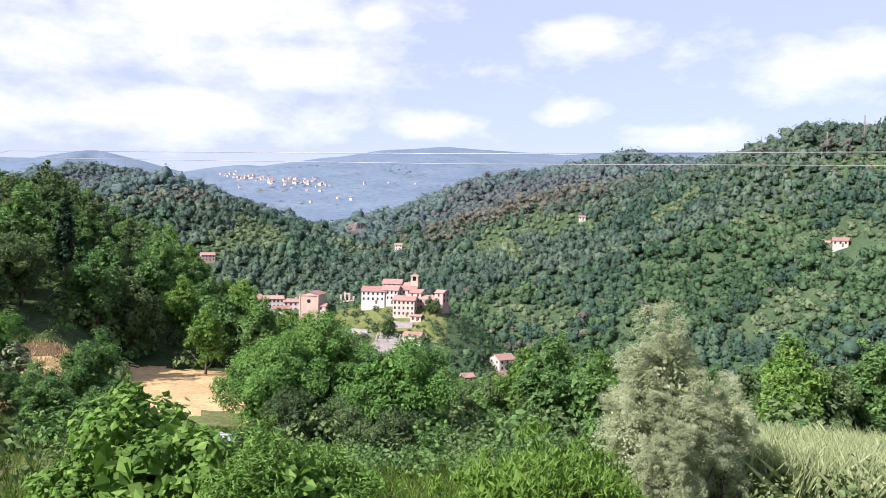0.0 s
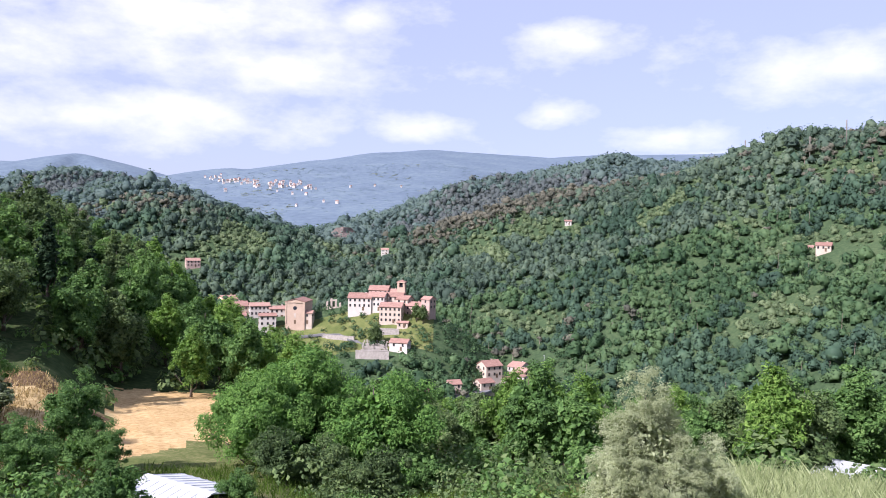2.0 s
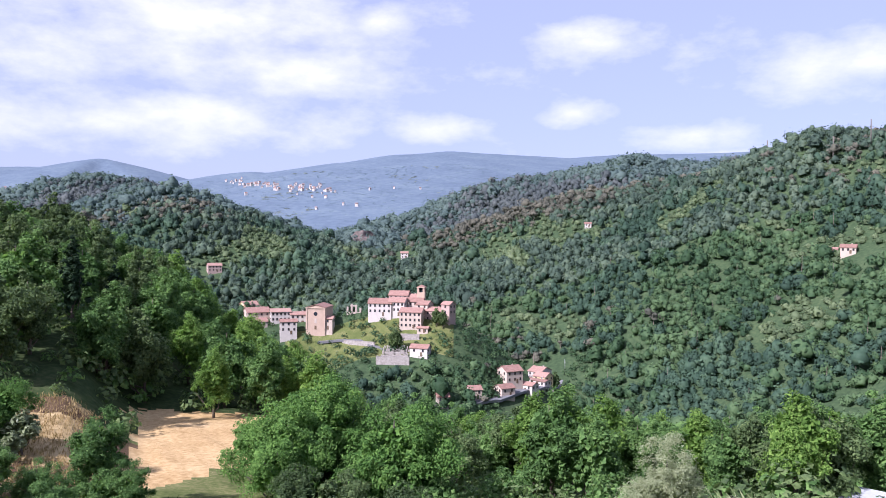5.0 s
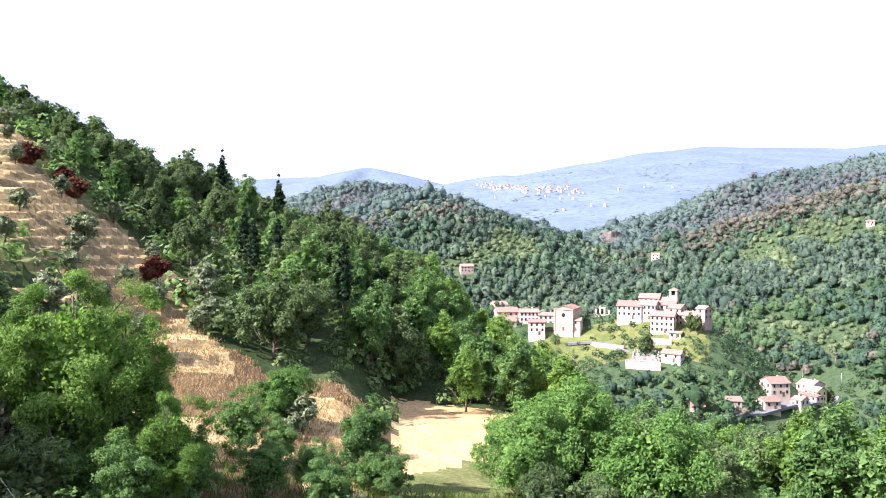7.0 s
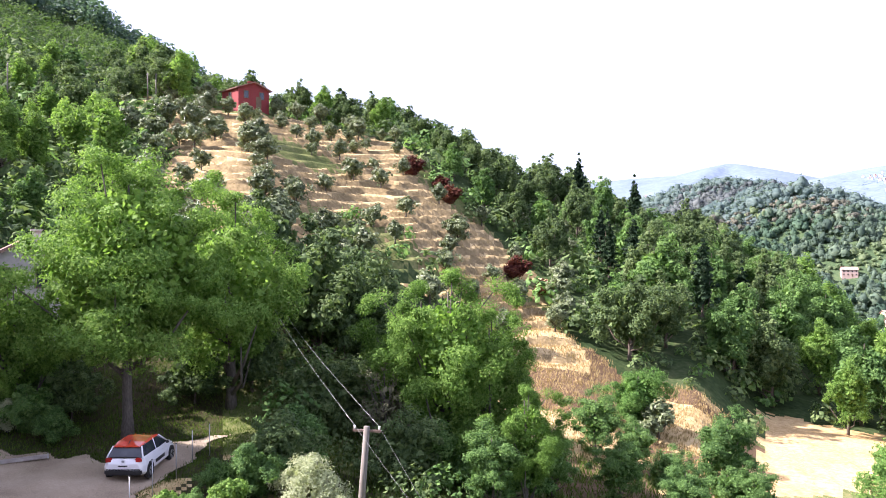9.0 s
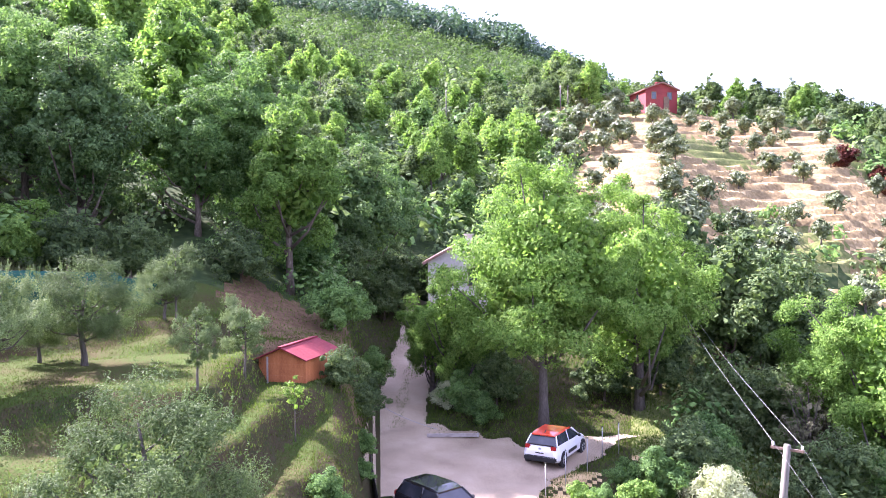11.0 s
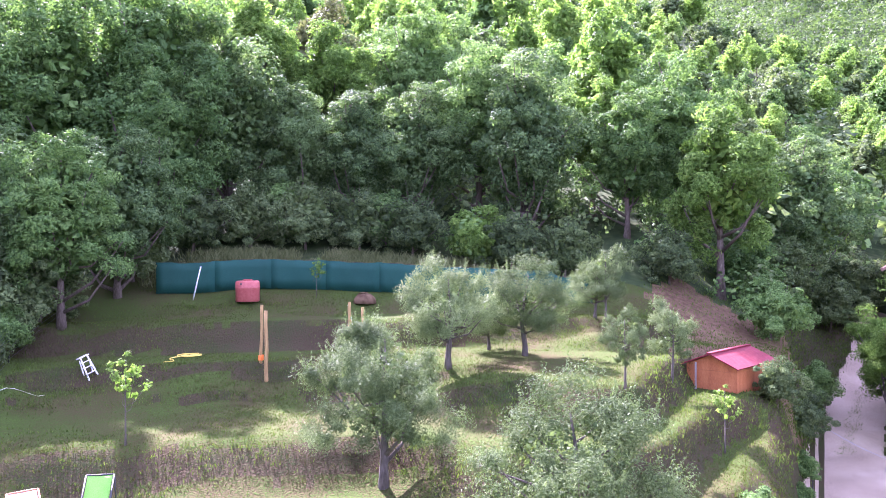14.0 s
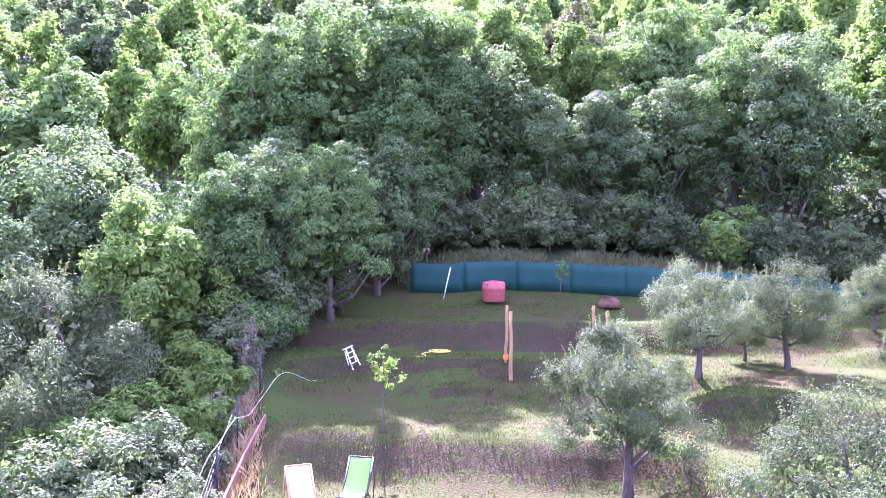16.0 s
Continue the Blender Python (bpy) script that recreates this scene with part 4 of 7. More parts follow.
kind("broad_b", "maple_tree", "green broadleaf tree with an uneven crown", "tree", LEAF_BROAD, BARK, seed=24, h=9, rx=3.6, rz=5, base=.8, clumps=65, leaves=6400, leaf=0.36, slim=.55, lump=0.26, trunk=.2, limbs=8, fill=.35, lobes=13)
kind("broad_b_far", "maple_tree", "green broadleaf tree with an uneven crown", "tree", LEAF_BROAD, BARK, seed=24, h=9, rx=3.6, rz=5, base=.8, clumps=65, leaves=1400, leaf=0.67, slim=.55, lump=.32, trunk=.2, limbs=3, fill=.35)
kind("chestnut_a", "chestnut_tree", "light green chestnut tree on the hillside", "tree", LEAF_CHESTNUT, BARK, seed=25, h=11.5, rx=3.8, rz=5, base=1.2, clumps=80, leaves=6400, leaf=0.36, slim=.42, lump=0.26, trunk=.22, limbs=8, fill=.35, droop=.2, lobes=13)
kind("chestnut_a_far", "chestnut_tree", "light green chestnut tree on the hillside", "tree", LEAF_CHESTNUT, BARK, seed=25, h=11.5, rx=3.8, rz=5, base=1.2, clumps=80, leaves=1400, leaf=0.70, slim=.42, lump=.29, trunk=.22, limbs=3, fill=.35, droop=.2)
kind("chestnut_b", "chestnut_tree", "light green chestnut tree with a tall crown", "tree", LEAF_CHESTNUT, BARK, seed=26, h=13, rx=3.6, rz=6, base=1.4, clumps=85, leaves=6400, leaf=0.36, slim=.42, lump=0.26, trunk=.22, limbs=8, fill=.35, droop=.2, lobes=13)
kind("chestnut_b_far", "chestnut_tree", "light green chestnut tree with a tall crown", "tree", LEAF_CHESTNUT, BARK, seed=26, h=13, rx=3.6, rz=6, base=1.4, clumps=85, leaves=1400, leaf=0.70, slim=.42, lump=.30, trunk=.22, limbs=3, fill=.35, droop=.2)
kind("edge_oak", "oak_tree", "tall dark oak at the edge of the wood", "tree", LEAF_EDGE, BARK, seed=27, h=12.5, rx=4.6, rz=6, base=.6, clumps=120, leaves=27000, leaf=0.22, slim=.5, lump=0.22, trunk=.28, limbs=16, fill=.35, lobes=15)
kind("brown_oak", "oak_tree", "brownish domed oak standing above the wood", "tree", LEAF_RUSSET, BARK, seed=57, h=11.5, rx=4.2, rz=6, base=1.5, clumps=100, leaves=9000, leaf=0.34, slim=.5, lump=.25, trunk=.26, limbs=14, fill=.35)
kind("edge_broad", "ash_tree", "green ash tree at the edge of the wood", "tree", LEAF_BROAD, BARK, seed=28, h=11, rx=3.7, rz=6, base=1.2, clumps=100, leaves=25000, leaf=0.21, slim=.45, lump=0.22, trunk=.24, limbs=16, fill=.3, droop=.3, lobes=15)
kind("edge_chestnut", "chestnut_tree", "fresh green chestnut tree at the edge of the wood", "tree", LEAF_CHESTNUT, BARK, seed=29, h=10.5, rx=3.2, rz=5, base=2.2, clumps=80, leaves=22000, leaf=0.23, slim=.42, lump=0.24, trunk=.24, limbs=16, fill=.25, droop=.3, lobes=13)
kind("bush_dark", "bush", "dark green laurel bush with dense leaves", "bush", LEAF_OAK, BARK, seed=31, h=3.2, rx=2.0, rz=2, base=.0, clumps=50, leaves=8500, leaf=0.165, slim=.5, lump=0.26, trunk=.07, limbs=6, fill=.4, lobes=12)
kind("bush_green", "bush", "leafy green bush with loose branches", "bush", LEAF_BROAD, BARK, seed=32, h=2.8, rx=1.8, rz=2, base=.0, clumps=50, leaves=8500, leaf=0.165, slim=.5, lump=0.26, trunk=.06, limbs=6, fill=.35, lobes=12)
kind("bush_light", "bush", "light green flowering bush near the wood", "bush", LEAF_CHESTNUT, BARK, seed=33, h=3.0, rx=1.8, rz=2, base=.0, clumps=50, leaves=8500, leaf=0.165, slim=.5, lump=0.26, trunk=.06, limbs=6, fill=.3, lobes=12)
kind("bush_red", "bush", "dark red-leaved bush on the dry terraces", "bush", LEAF_RED, BARK, seed=34, h=4.2, rx=2.6, rz=2, base=.0, clumps=50, leaves=2600, leaf=.42, slim=.55, lump=.32, trunk=.08, limbs=6, fill=.4)
kind("bush_silver", "bush", "silvery shrub with pale leaves beside the drive", "bush", LEAF_SILVER, BARK_GREY, seed=35, h=2.4, rx=1.6, rz=1.4, base=.0, clumps=46, leaves=7000, leaf=0.12, slim=.4, lump=.3, trunk=.05, limbs=14, fill=0.08, airy=.2)
kind("twigs", "dead_tree", "bare grey tangle of a dead climber-covered tree", "tree", LEAF_GREY, BARK_GREY, seed=36, h=5.2, rx=1.3, rz=2, base=.4, clumps=46, leaves=1500, leaf=.22, slim=.2, lump=.4, trunk=.09, limbs=40, fill=.05, airy=.4)
kind("olive_a", "olive_tree", "silver-green olive tree on the garden terrace", "tree", LEAF_OLIVE, BARK_GREY, seed=41, h=3.7, rx=1.75, rz=1.5, base=0.45, clumps=90, leaves=62000, leaf=0.062, slim=.28, lump=.26, trunk=0.11, limbs=14, fill=.02, shoots=260, airy=.3)
kind("olive_b", "olive_tree", "spreading silver-green olive tree on the terrace", "tree", LEAF_OLIVE, BARK_GREY, seed=42, h=2.9, rx=1.7, rz=1.2, base=0.6, clumps=70, leaves=38000, leaf=0.062, slim=.28, lump=.28, trunk=0.095, limbs=16, fill=.02, shoots=200, airy=.3)
kind("olive_c", "olive_tree", "slim young olive tree on the terrace", "tree", LEAF_OLIVE, BARK_GREY, seed=43, h=2.8, rx=.85, rz=1.2, base=.7, clumps=40, leaves=14000, leaf=0.062, slim=.28, lump=.34, trunk=0.05, limbs=12, fill=.02, shoots=90, airy=.4)
kind("olive_far", "olive_tree", "dusty olive tree on the dry terraced hillside", "tree", LEAF_OLIVE_FAR, BARK_GREY, seed=44, h=3.6, rx=1.8, rz=1.5, base=.6, clumps=40, leaves=1300, leaf=.38, slim=.45, lump=.32, trunk=.12, limbs=8, fill=.3, airy=.2)
kind("olive_far_b", "olive_tree", "small grey olive tree on the dry terraced hillside", "tree", LEAF_OLIVE_FAR, BARK_GREY, seed=45, h=2.9, rx=1.5, rz=1.5, base=.5, clumps=34, leaves=1000, leaf=.36, slim=.45, lump=.34, trunk=.1, limbs=8, fill=.3, airy=.2)
kind("cypress", "cypress_tree", "slender dark cypress tree on the ridge", "tree", LEAF_PINE, BARK, seed=51, h=9, rx=.75, rz=4, base=.2, clumps=60, leaves=2000, leaf=.34, slim=.5, lump=.6, trunk=.12, limbs=3, cone=.75, fill=.5)
kind("conifer", "conifer_tree", "dark conifer with a pointed crown", "tree", LEAF_PINE, BARK, seed=52, h=13, rx=2.5, rz=6, base=.6, clumps=90, leaves=3600, leaf=.5, slim=.45, lump=.24, trunk=.2, limbs=10, cone=.9, fill=.5)
kind("sapling", "sapling", "thin young fruit tree with fresh leaves", "tree", LEAF_LIME, BARK_GREY, seed=53, h=2.1, rx=.42, rz=.6, base=.8, clumps=14, leaves=420, leaf=.10, slim=.45, lump=.42, trunk=.025, limbs=8, fill=.05, airy=.4)
kind("fig", "fig_bush", "bright green fig bush with large leaves", "bush", LEAF_WALNUT, BARK_GREY, seed=54, h=2.7, rx=1.5, rz=1.2, base=.1, clumps=60, leaves=4200, leaf=0.16, slim=.75, lump=.3, trunk=.06, limbs=16, fill=.3)
kind("elder", "elder_bush", "green elder bush with pale flower heads", "bush", LEAF_WALNUT, BARK_GREY, seed=55, h=2.3, rx=1.4, rz=1.1, base=.0, clumps=60, leaves=4200, leaf=.13, slim=.35, lump=.3, trunk=.05, limbs=16, fill=.3, droop=.3)
kind("peach", "peach_tree", "lime green peach tree with drooping narrow leaves", "tree", LEAF_LIME, BARK_GREY, seed=56, h=2.5, rx=1.5, rz=1.1, base=.3, clumps=46, leaves=3200, leaf=.17, slim=.24, lump=.3, trunk=.05, limbs=16, fill=.1, droop=1.0, airy=.3)

# single trees: kind, bearing, distance, size
for k, az, r, size, turn in (
        ("walnut_a", 70.5, 39.5, 1.0, 0), ("walnut_b", 78.9, 46, .62, 40), ("walnut_b", 77.3, 44.5, .72, 130), ("bush_dark", 84.3, 34, .5, 20), ("bush_green", 84.2, 30, .36, 70), ("bush_dark", 83.9, 39, .6, 150), ("bush_green", 83.6, 45, .8, 40), ("bush_green", 84.3, 26.5, .28, 90), ("bush_green", 48.5, 37, 1.1, 0), ("bush_light", 45.5, 37.5, 1.1, 0), ("bush_green", 43, 36, 1.2, 60), ("bush_dark", 50.5, 36, 1.1, 60), ("bush_dark", 54, 46, 1.4, 0), ("bush_dark", 57, 44, 1.4, 90), ("bush_dark", 62, 46, 1.3, 10), ("walnut_b", 63.5, 44, 1.15, 70), ("walnut_b", 47.3, 40, 1.02, 0), ("walnut_b", 44.2, 41.5, .86, 130), ("walnut_b", 49.6, 43, .95, 200),
        ("round_a", 12.2, 56, 1.0, 0), ("round_b", 6.2, 52, 1.0, 0), ("round_b", 14.6, 50.5, .72, 120), ("round_a", 9.0, 58, .9, 200),
        ("bush_green", 16.2, 36, .55, 0), ("bush_green", 24.6, 33.5, .8, 50), ("silver", -13.9, 26, .9, 0), ("silver", -12.0, 26.6, .62, 60), ("silver", -16.2, 26.3, .66, 200), ("silver", -14.6, 25.2, .5, 250), ("bush_dark", 81.6, 61, 1.3, 0), ("bush_dark", 79.9, 61.5, 1.1, 100), ("silver", -18.5, 27.5, .62, 120),
        ("loose_a", 27.2, 50, .95, 0), ("loose_a", 34.5, 40, .6, 110), ("loose_a", 29.8, 36, .6, 170), ("olive_far", 32.4, 60, .6, 40), ("bush_green", 27, 47, .8, 0), ("bush_dark", 10, 47, 1.1, 0), ("bush_dark", 5.5, 45, 1.0, 60), ("bush_green", 2.5, 50, 1.1, 90), ("bush_dark", 13.5, 45.5, .9, 90), ("bush_green", -2, 58, 1.2, 0), ("bush_dark", 8, 43, .8, 10), ("loose_a", 36.3, 51, .80, 80), ("loose_a", 33.4, 50, .62, 200), ("loose_a", 31.0, 43, .55, 300), ("loose_a", 39.5, 38, .6, 30), ("loose_a", 25.0, 46, .55, 30),
        ("round_b", 33.4, 63, .56, 60), ("olive_far", 31.8, 62, .9, 0), ("loose_a", 17.3, 71, .55, 10), ("loose_a", 44, 34, .7, 210), ("walnut_b", 41.5, 35, .55, 20),
        ("bush_dark", 60.2, 33, .95, 0), ("bush_green", 59.0, 36, 1.0, 40), ("bush_silver", 57.6, 30, 1.0, 0), ("bush_silver", 55.8, 27.5, .7, 50), ("twigs", 52.2, 40, 1.1, 0), ("twigs", 51.0, 41, .9, 90),
        ("oak_a", 57.5, 52, 1.0, 0), ("oak_b", 60.5, 55, .9, 0), ("oak_a", 54.8, 55, .85, 90), ("oak_b", 52.5, 52, .8, 180), ("oak_a", 66.5, 54, .9, 40), ("loose_a", 54.2, 66, 1.15, 100), ("olive_far", 62, 68, 1.6, 0),
        ("loose_a", 56.5, 63, 1.05, 10), ("olive_far", 60, 74, 1.4, 0),
        ("fig", 22.3, 10.2, .86, 0), ("fig", 27.0, 11.5, .62, 90), ("elder", 14.0, 9.2, .74, 0), ("elder", 10.0, 10.2, .66, 80), ("elder", 17.5, 9.0, .62, 190), ("peach", -5.2, 9.0, .66, 0), ("peach", -9.0, 9.4, .62, 140), ("peach", -2.0, 10.2, .55, 140),
        ("edge_oak", 103.6, 45, .90, 0), ("edge_chestnut", 89.5, 43.5, 1.0, 0), ("edge_broad", 96, 46, .8, 30), ("edge_oak", 84.6, 55, .9, 90), ("edge_broad", 92.5, 50, 1.05, 200), ("edge_chestnut", 98.5, 49, .85, 100),
        ("edge_broad", 107, 48, 1.0, 0), ("edge_oak", 112, 46, .72, 60), ("edge_oak", 116.5, 46, .66, 10), ("edge_oak", 120.5, 46, .7, 200), ("edge_oak", 125.5, 46, .95, 300), ("edge_broad", 131.5, 44.5, 1.3, 120), ("edge_broad", 136.5, 44, 1.25, 20), ("edge_broad", 141.5, 45, 1.2, 160), ("brown_oak", 119.4, 72, 1.0, 0), ("brown_oak", 122.8, 60, .6, 100), ("edge_broad", 130.5, 42, .95, 300), ("edge_oak", 133, 36, .62, 120),
        ("edge_chestnut", 129.5, 50, 1.35, 210), ("edge_chestnut", 118, 54, 1.1, 10), ("edge_broad", 112, 56, 1.15, 90), ("edge_chestnut", 124, 56, 1.2, 40),
        ("edge_broad", 136.5, 31.5, .66, 200), ("edge_oak", 140.5, 33, .62, 20), ("edge_chestnut", 149, 29, .85, 0), ("olive_a", 155.5, 25, 2.1, 0), ("edge_broad", 144.5, 31, .78, 90), ("edge_oak", 153, 34, .9, 270), ("edge_oak", 159, 30, .8, 250),
        ("bush_dark", 153, 19, 1.0, 0), ("bush_dark", 149.5, 20, .9, 80), ("bush_light", 146.5, 22.5, 1.0, 20), ("bush_light", 150.5, 23, 1.2, 100), ("bush_light", 145.0, 26, 1.15, 150), ("bush_dark", 157, 18, .9, 220), ("bush_green", 142.6, 29, 1.0, 220), ("bush_light", 155.5, 22, 1.2, 10),
        ("bush_dark", 137.8, 33.2, .9, 30), ("bush_dark", 138.9, 31.5, .85, 140), ("bush_green", 140.4, 29.5, .7, 200), ("bush_dark", 147.5, 17.5, .6, 80), ("bush_dark", 152, 16, .7, 160),
        ("twigs", 146.5, 20, .42, 0), ("twigs", 144.3, 23, .45, 60), ("twigs", 148, 17.5, .4, 130), ("twigs", 142.4, 26, .5, 200), ("bush_green", 84.9, 47, .8, 0), ("bush_dark", 82.5, 58, 1.1, 0), ("bush_light", 85.6, 41, .6, 90), ("bush_dark", 76.8, 50, 1.2, 0), ("bush_green", 75.2, 47, 1.0, 0), ("bush_dark", 141.5, 31, 1.1, 0), ("bush_dark", 139.3, 34, 1.2, 50), ("bush_dark", 143.8, 28, 1.0, 100), ("bush_light", 107.2, 40.5, 1.1, 0), ("bush_dark", 104.5, 40, .9, 10), ("bush_dark", 100.5, 39.5, .9, 60), ("bush_dark", 93, 41, .9, 200), ("bush_green", 86.2, 38, .9, 30), ("bush_green", 88, 47, 1.1, 110),
        ("bush_dark", 112, 41.5, 1.0, 0), ("bush_dark", 116, 42, 1.0, 90), ("bush_dark", 120, 42, 1.1, 180), ("bush_dark", 124, 42, 1.0, 270), ("bush_dark", 128, 41, 1.1, 30), ("bush_dark", 132, 38, 1.0, 130), ("bush_green", 114, 43, 1.1, 30), ("bush_green", 122, 43.5, 1.2, 60),
        ("bush_dark", 85.8, 28.6, .5, 0), ("bush_green", 87, 19.5, .35, 0), ("bush_green", 76.6, 42.5, .8, 120), ("bush_silver", 77.8, 43, .7, 10), ("bush_green", 76.4, 45.5, .9, 70), ("bush_dark", 74.2, 47, 1.0, 70), ("bush_green", 86.8, 44, .7, 20), ("bush_dark", 85.2, 51, 1.0, 20), ("bush_green", 66.2, 29.5, .34, 0), ("bush_green", 64.6, 32, .45, 80), ("fig", 67.6, 28, .5, 40), ("fig", 63.6, 28.5, .6, 140), ("bush_green", 62, 31.5, .75, 200), ("bush_green", 75.2, 40.5, .6, 10), ("bush_dark", 66.0, 45, 1.1, 0), ("bush_dark", 74, 44, .9, 0)):
    plant(k, at(az, r), size, turn)

# garden olives, each on its terrace: kind, bearing, fall, size
for k, az, fall, size, turn in (("olive_a", 114.2, -.317, 1.12, 0), ("olive_b", 99.6, -.42, 1.15, 0), ("olive_b", 109.3, -.158, 1.15, 70), ("olive_b", 103.5, -.142, 1.15, 190), ("olive_c", 97.5, -.094, 1.1, 0), ("olive_b", 98.3, -.09, .75, 30),
                                ("olive_c", 96.1, -.181, .8, 60), ("olive_c", 92.8, -.171, 1.0, 150), ("sapling", 89.2, -.255, 1.0, 0), ("sapling", 132.5, -.243, 1.15, 60), ("sapling", 119.2, -.065, .9, 110), ("olive_b", 106.2, -.135, .7, 250)):
    plant(k, seat(az, fall), size, turn)


def plantation(a, r):
    """Whether a place lies in the young coppice high on the slope."""
    return 65.5 < a < 96 and 188 + 10 * math.sin(a * .21) + max(0, a - 86) * 3 < r < 262 + 5 * math.sin(a * .4) + max(0, a - 80) * .8


def coppice():
    """Young bright green coppice in rows along the contours of the upper slope."""
    rng = np.random.default_rng(61)
    P = []
    for row, r0 in enumerate(np.arange(184, 284, 6.0)):
        for a in np.arange(65, 97, .74):
            a1, r1 = a + rng.uniform(-.2, .2), r0 + 1.6 * math.sin(a * .3) + rng.uniform(-.5, .5)
            if plantation(a1, r1) and rng.random() < .93:
                x, y = polar(a1, r1)
                P.append((x, y, ground(x, y) - .2, 2.3 * math.exp(rng.normal() * .2)))
    wood_stuff("coppice", "young bright green coppice in rows on the upper slope", np.array(P), LEAF_COPPICE, 62, 70, 1.05, leaf=.30, rough=.35, up=.25)


def high_wood():
    """Dark wood above the coppice, up to the skyline."""
    rng = np.random.default_rng(63)
    p = jittered(rng, 64.5, 101, 256, 350, 4.6)
    a, r = p.T
    ok = np.array([not plantation(*q) for q in p]) & (r > 256 + np.clip(a - 80, 0, None) * .8)
    x, y = -np.sin(np.radians(a[ok])) * r[ok], np.cos(np.radians(a[ok])) * r[ok]
    P = np.stack([x, y, land(x, y), 4.3 * np.exp(rng.normal(size=len(x)) * .25)], 1)
    wood_stuff("high_wood", "dark green wood along the top of the slope", P, LEAF_FARDARK, 64, 30, 1.25, leaf=.42, rough=.4, up=.3, lobes=4)


def slope_woods():
    """The wood behind the garden, the wood of the left-hand hill and the trees of the valley side."""
    rng = np.random.default_rng(77)
    upper = ("chestnut_a", "chestnut_b", "chestnut_a", "broad_a", "broad_b", "oak_a")
    for a, r in jittered(rng, 70, 166, 58, 300, lambda r: 6.2 + (r - 58) / 26):
        if r < 70 and 72 < a < 83:
            continue
        if a < 84 and r < 60 + (84 - a) * 3:
            continue
        if plantation(a, r) or (a < 96 and 118 < r < 196) or (a < 100 and r > 256):
            continue
        dark = (130 < a and r > 90) or (a < 97 and r > 250)
        k = upper[rng.integers(0, 6)] if not dark else ("oak_b", "broad_a", "chestnut_b")[rng.integers(0, 3)]
        if a < 80 and r > 120:
            k = ("chestnut_a", "chestnut_b", "oak_b")[rng.integers(0, 3)]
        plant(k, at(a, r), rng.uniform(.7, 1.12) * (.72 if a < 96 and r < 130 else 1), rng.uniform(0, 360), "trees of the wooded slope")
    for a, r in jittered(rng, 70, 97, 118, 196, 7.5):
        if r > 60 + (84 - a) * 3 and not plantation(a, r):
            plant(("chestnut_a", "broad_b", "chestnut_a", "oak_a")[rng.integers(0, 4)], at(a, r), rng.uniform(.45, .75), rng.uniform(0, 360), "trees of the wooded slope")
    for a, r in jittered(rng, 14.5, 38, 93, 250, 6.4):
        if a > 33 and r < 100 + (a - 33) * 3:
            continue
        k = ("oak_a", "oak_b", "oak_b", "broad_b", "broad_a", "conifer")[rng.integers(0, 6)] if a > 24 else ("broad_a", "broad_b", "broad_a", "chestnut_a")[rng.integers(0, 4)]
        plant(k, at(a, r), rng.uniform(.72, 1.08) * (.8 if a > 26 and r > 160 else 1), rng.uniform(0, 360), "trees of the left hill")
    for a, r in jittered(rng, 29, 37.5, 82, 97, 6.2):
        plant(("oak_a", "oak_b", "oak_b", "broad_b")[rng.integers(0, 4)], at(a, r), rng.uniform(.62, .95), rng.uniform(0, 360), "trees of the left hill")
    for a, r in jittered(rng, 37, 52, 92, 190, 6.6):
        if r > 76 + (a - 30) * 3.4:
            k = ("oak_a", "oak_b", "broad_b", "olive_far")[rng.integers(0, 4)]
            plant(k, at(a, r), rng.uniform(.55, .85) * (1.2 if r > 158 else 1), rng.uniform(0, 360), "trees of the left hill")
    for a, r in jittered(rng, 50, 70, 156, 200, 7.0):
        if not (60 < a < 66 and r < 168):
            plant(("oak_a", "oak_b", "chestnut_a")[rng.integers(0, 3)], at(a, r), rng.uniform(.6, .95) * (1.1 if a > 66 else .95), rng.uniform(0, 360), "trees of the left hill")
    for a, r in jittered(rng, -35, 15, 66, 150, 6.2):
        if r < 72 and a > 4:
            continue
        k = ("broad_a", "broad_b", "oak_a", "broad_a", "chestnut_a")[rng.integers(0, 5)]
        plant(k, at(a, r), rng.uniform(.6, .95), rng.uniform(0, 360), "trees of the valley side")
    for a, r in jittered(rng, 38, 71, 78, 153, 5.7):
        if r < 70 + (a - 30) * 3.4 and not (60.5 < a < 65 and r > 142) and rng.random() < (.92 if a > 60 else .72):
            plant(("olive_far", "olive_far_b")[rng.integers(0, 2)], at(a, r), rng.uniform(.65, 1.2) * (1.15 if a > 62 else 1), rng.uniform(0, 360), "olive trees of the dry terraces")


slope_woods()
coppice()
high_wood()


def lane(r):
    """Bearing of the middle of the lane at a distance."""
    return 81.6 - np.clip((r - 40) / 20, 0, 1.2) * 2.0


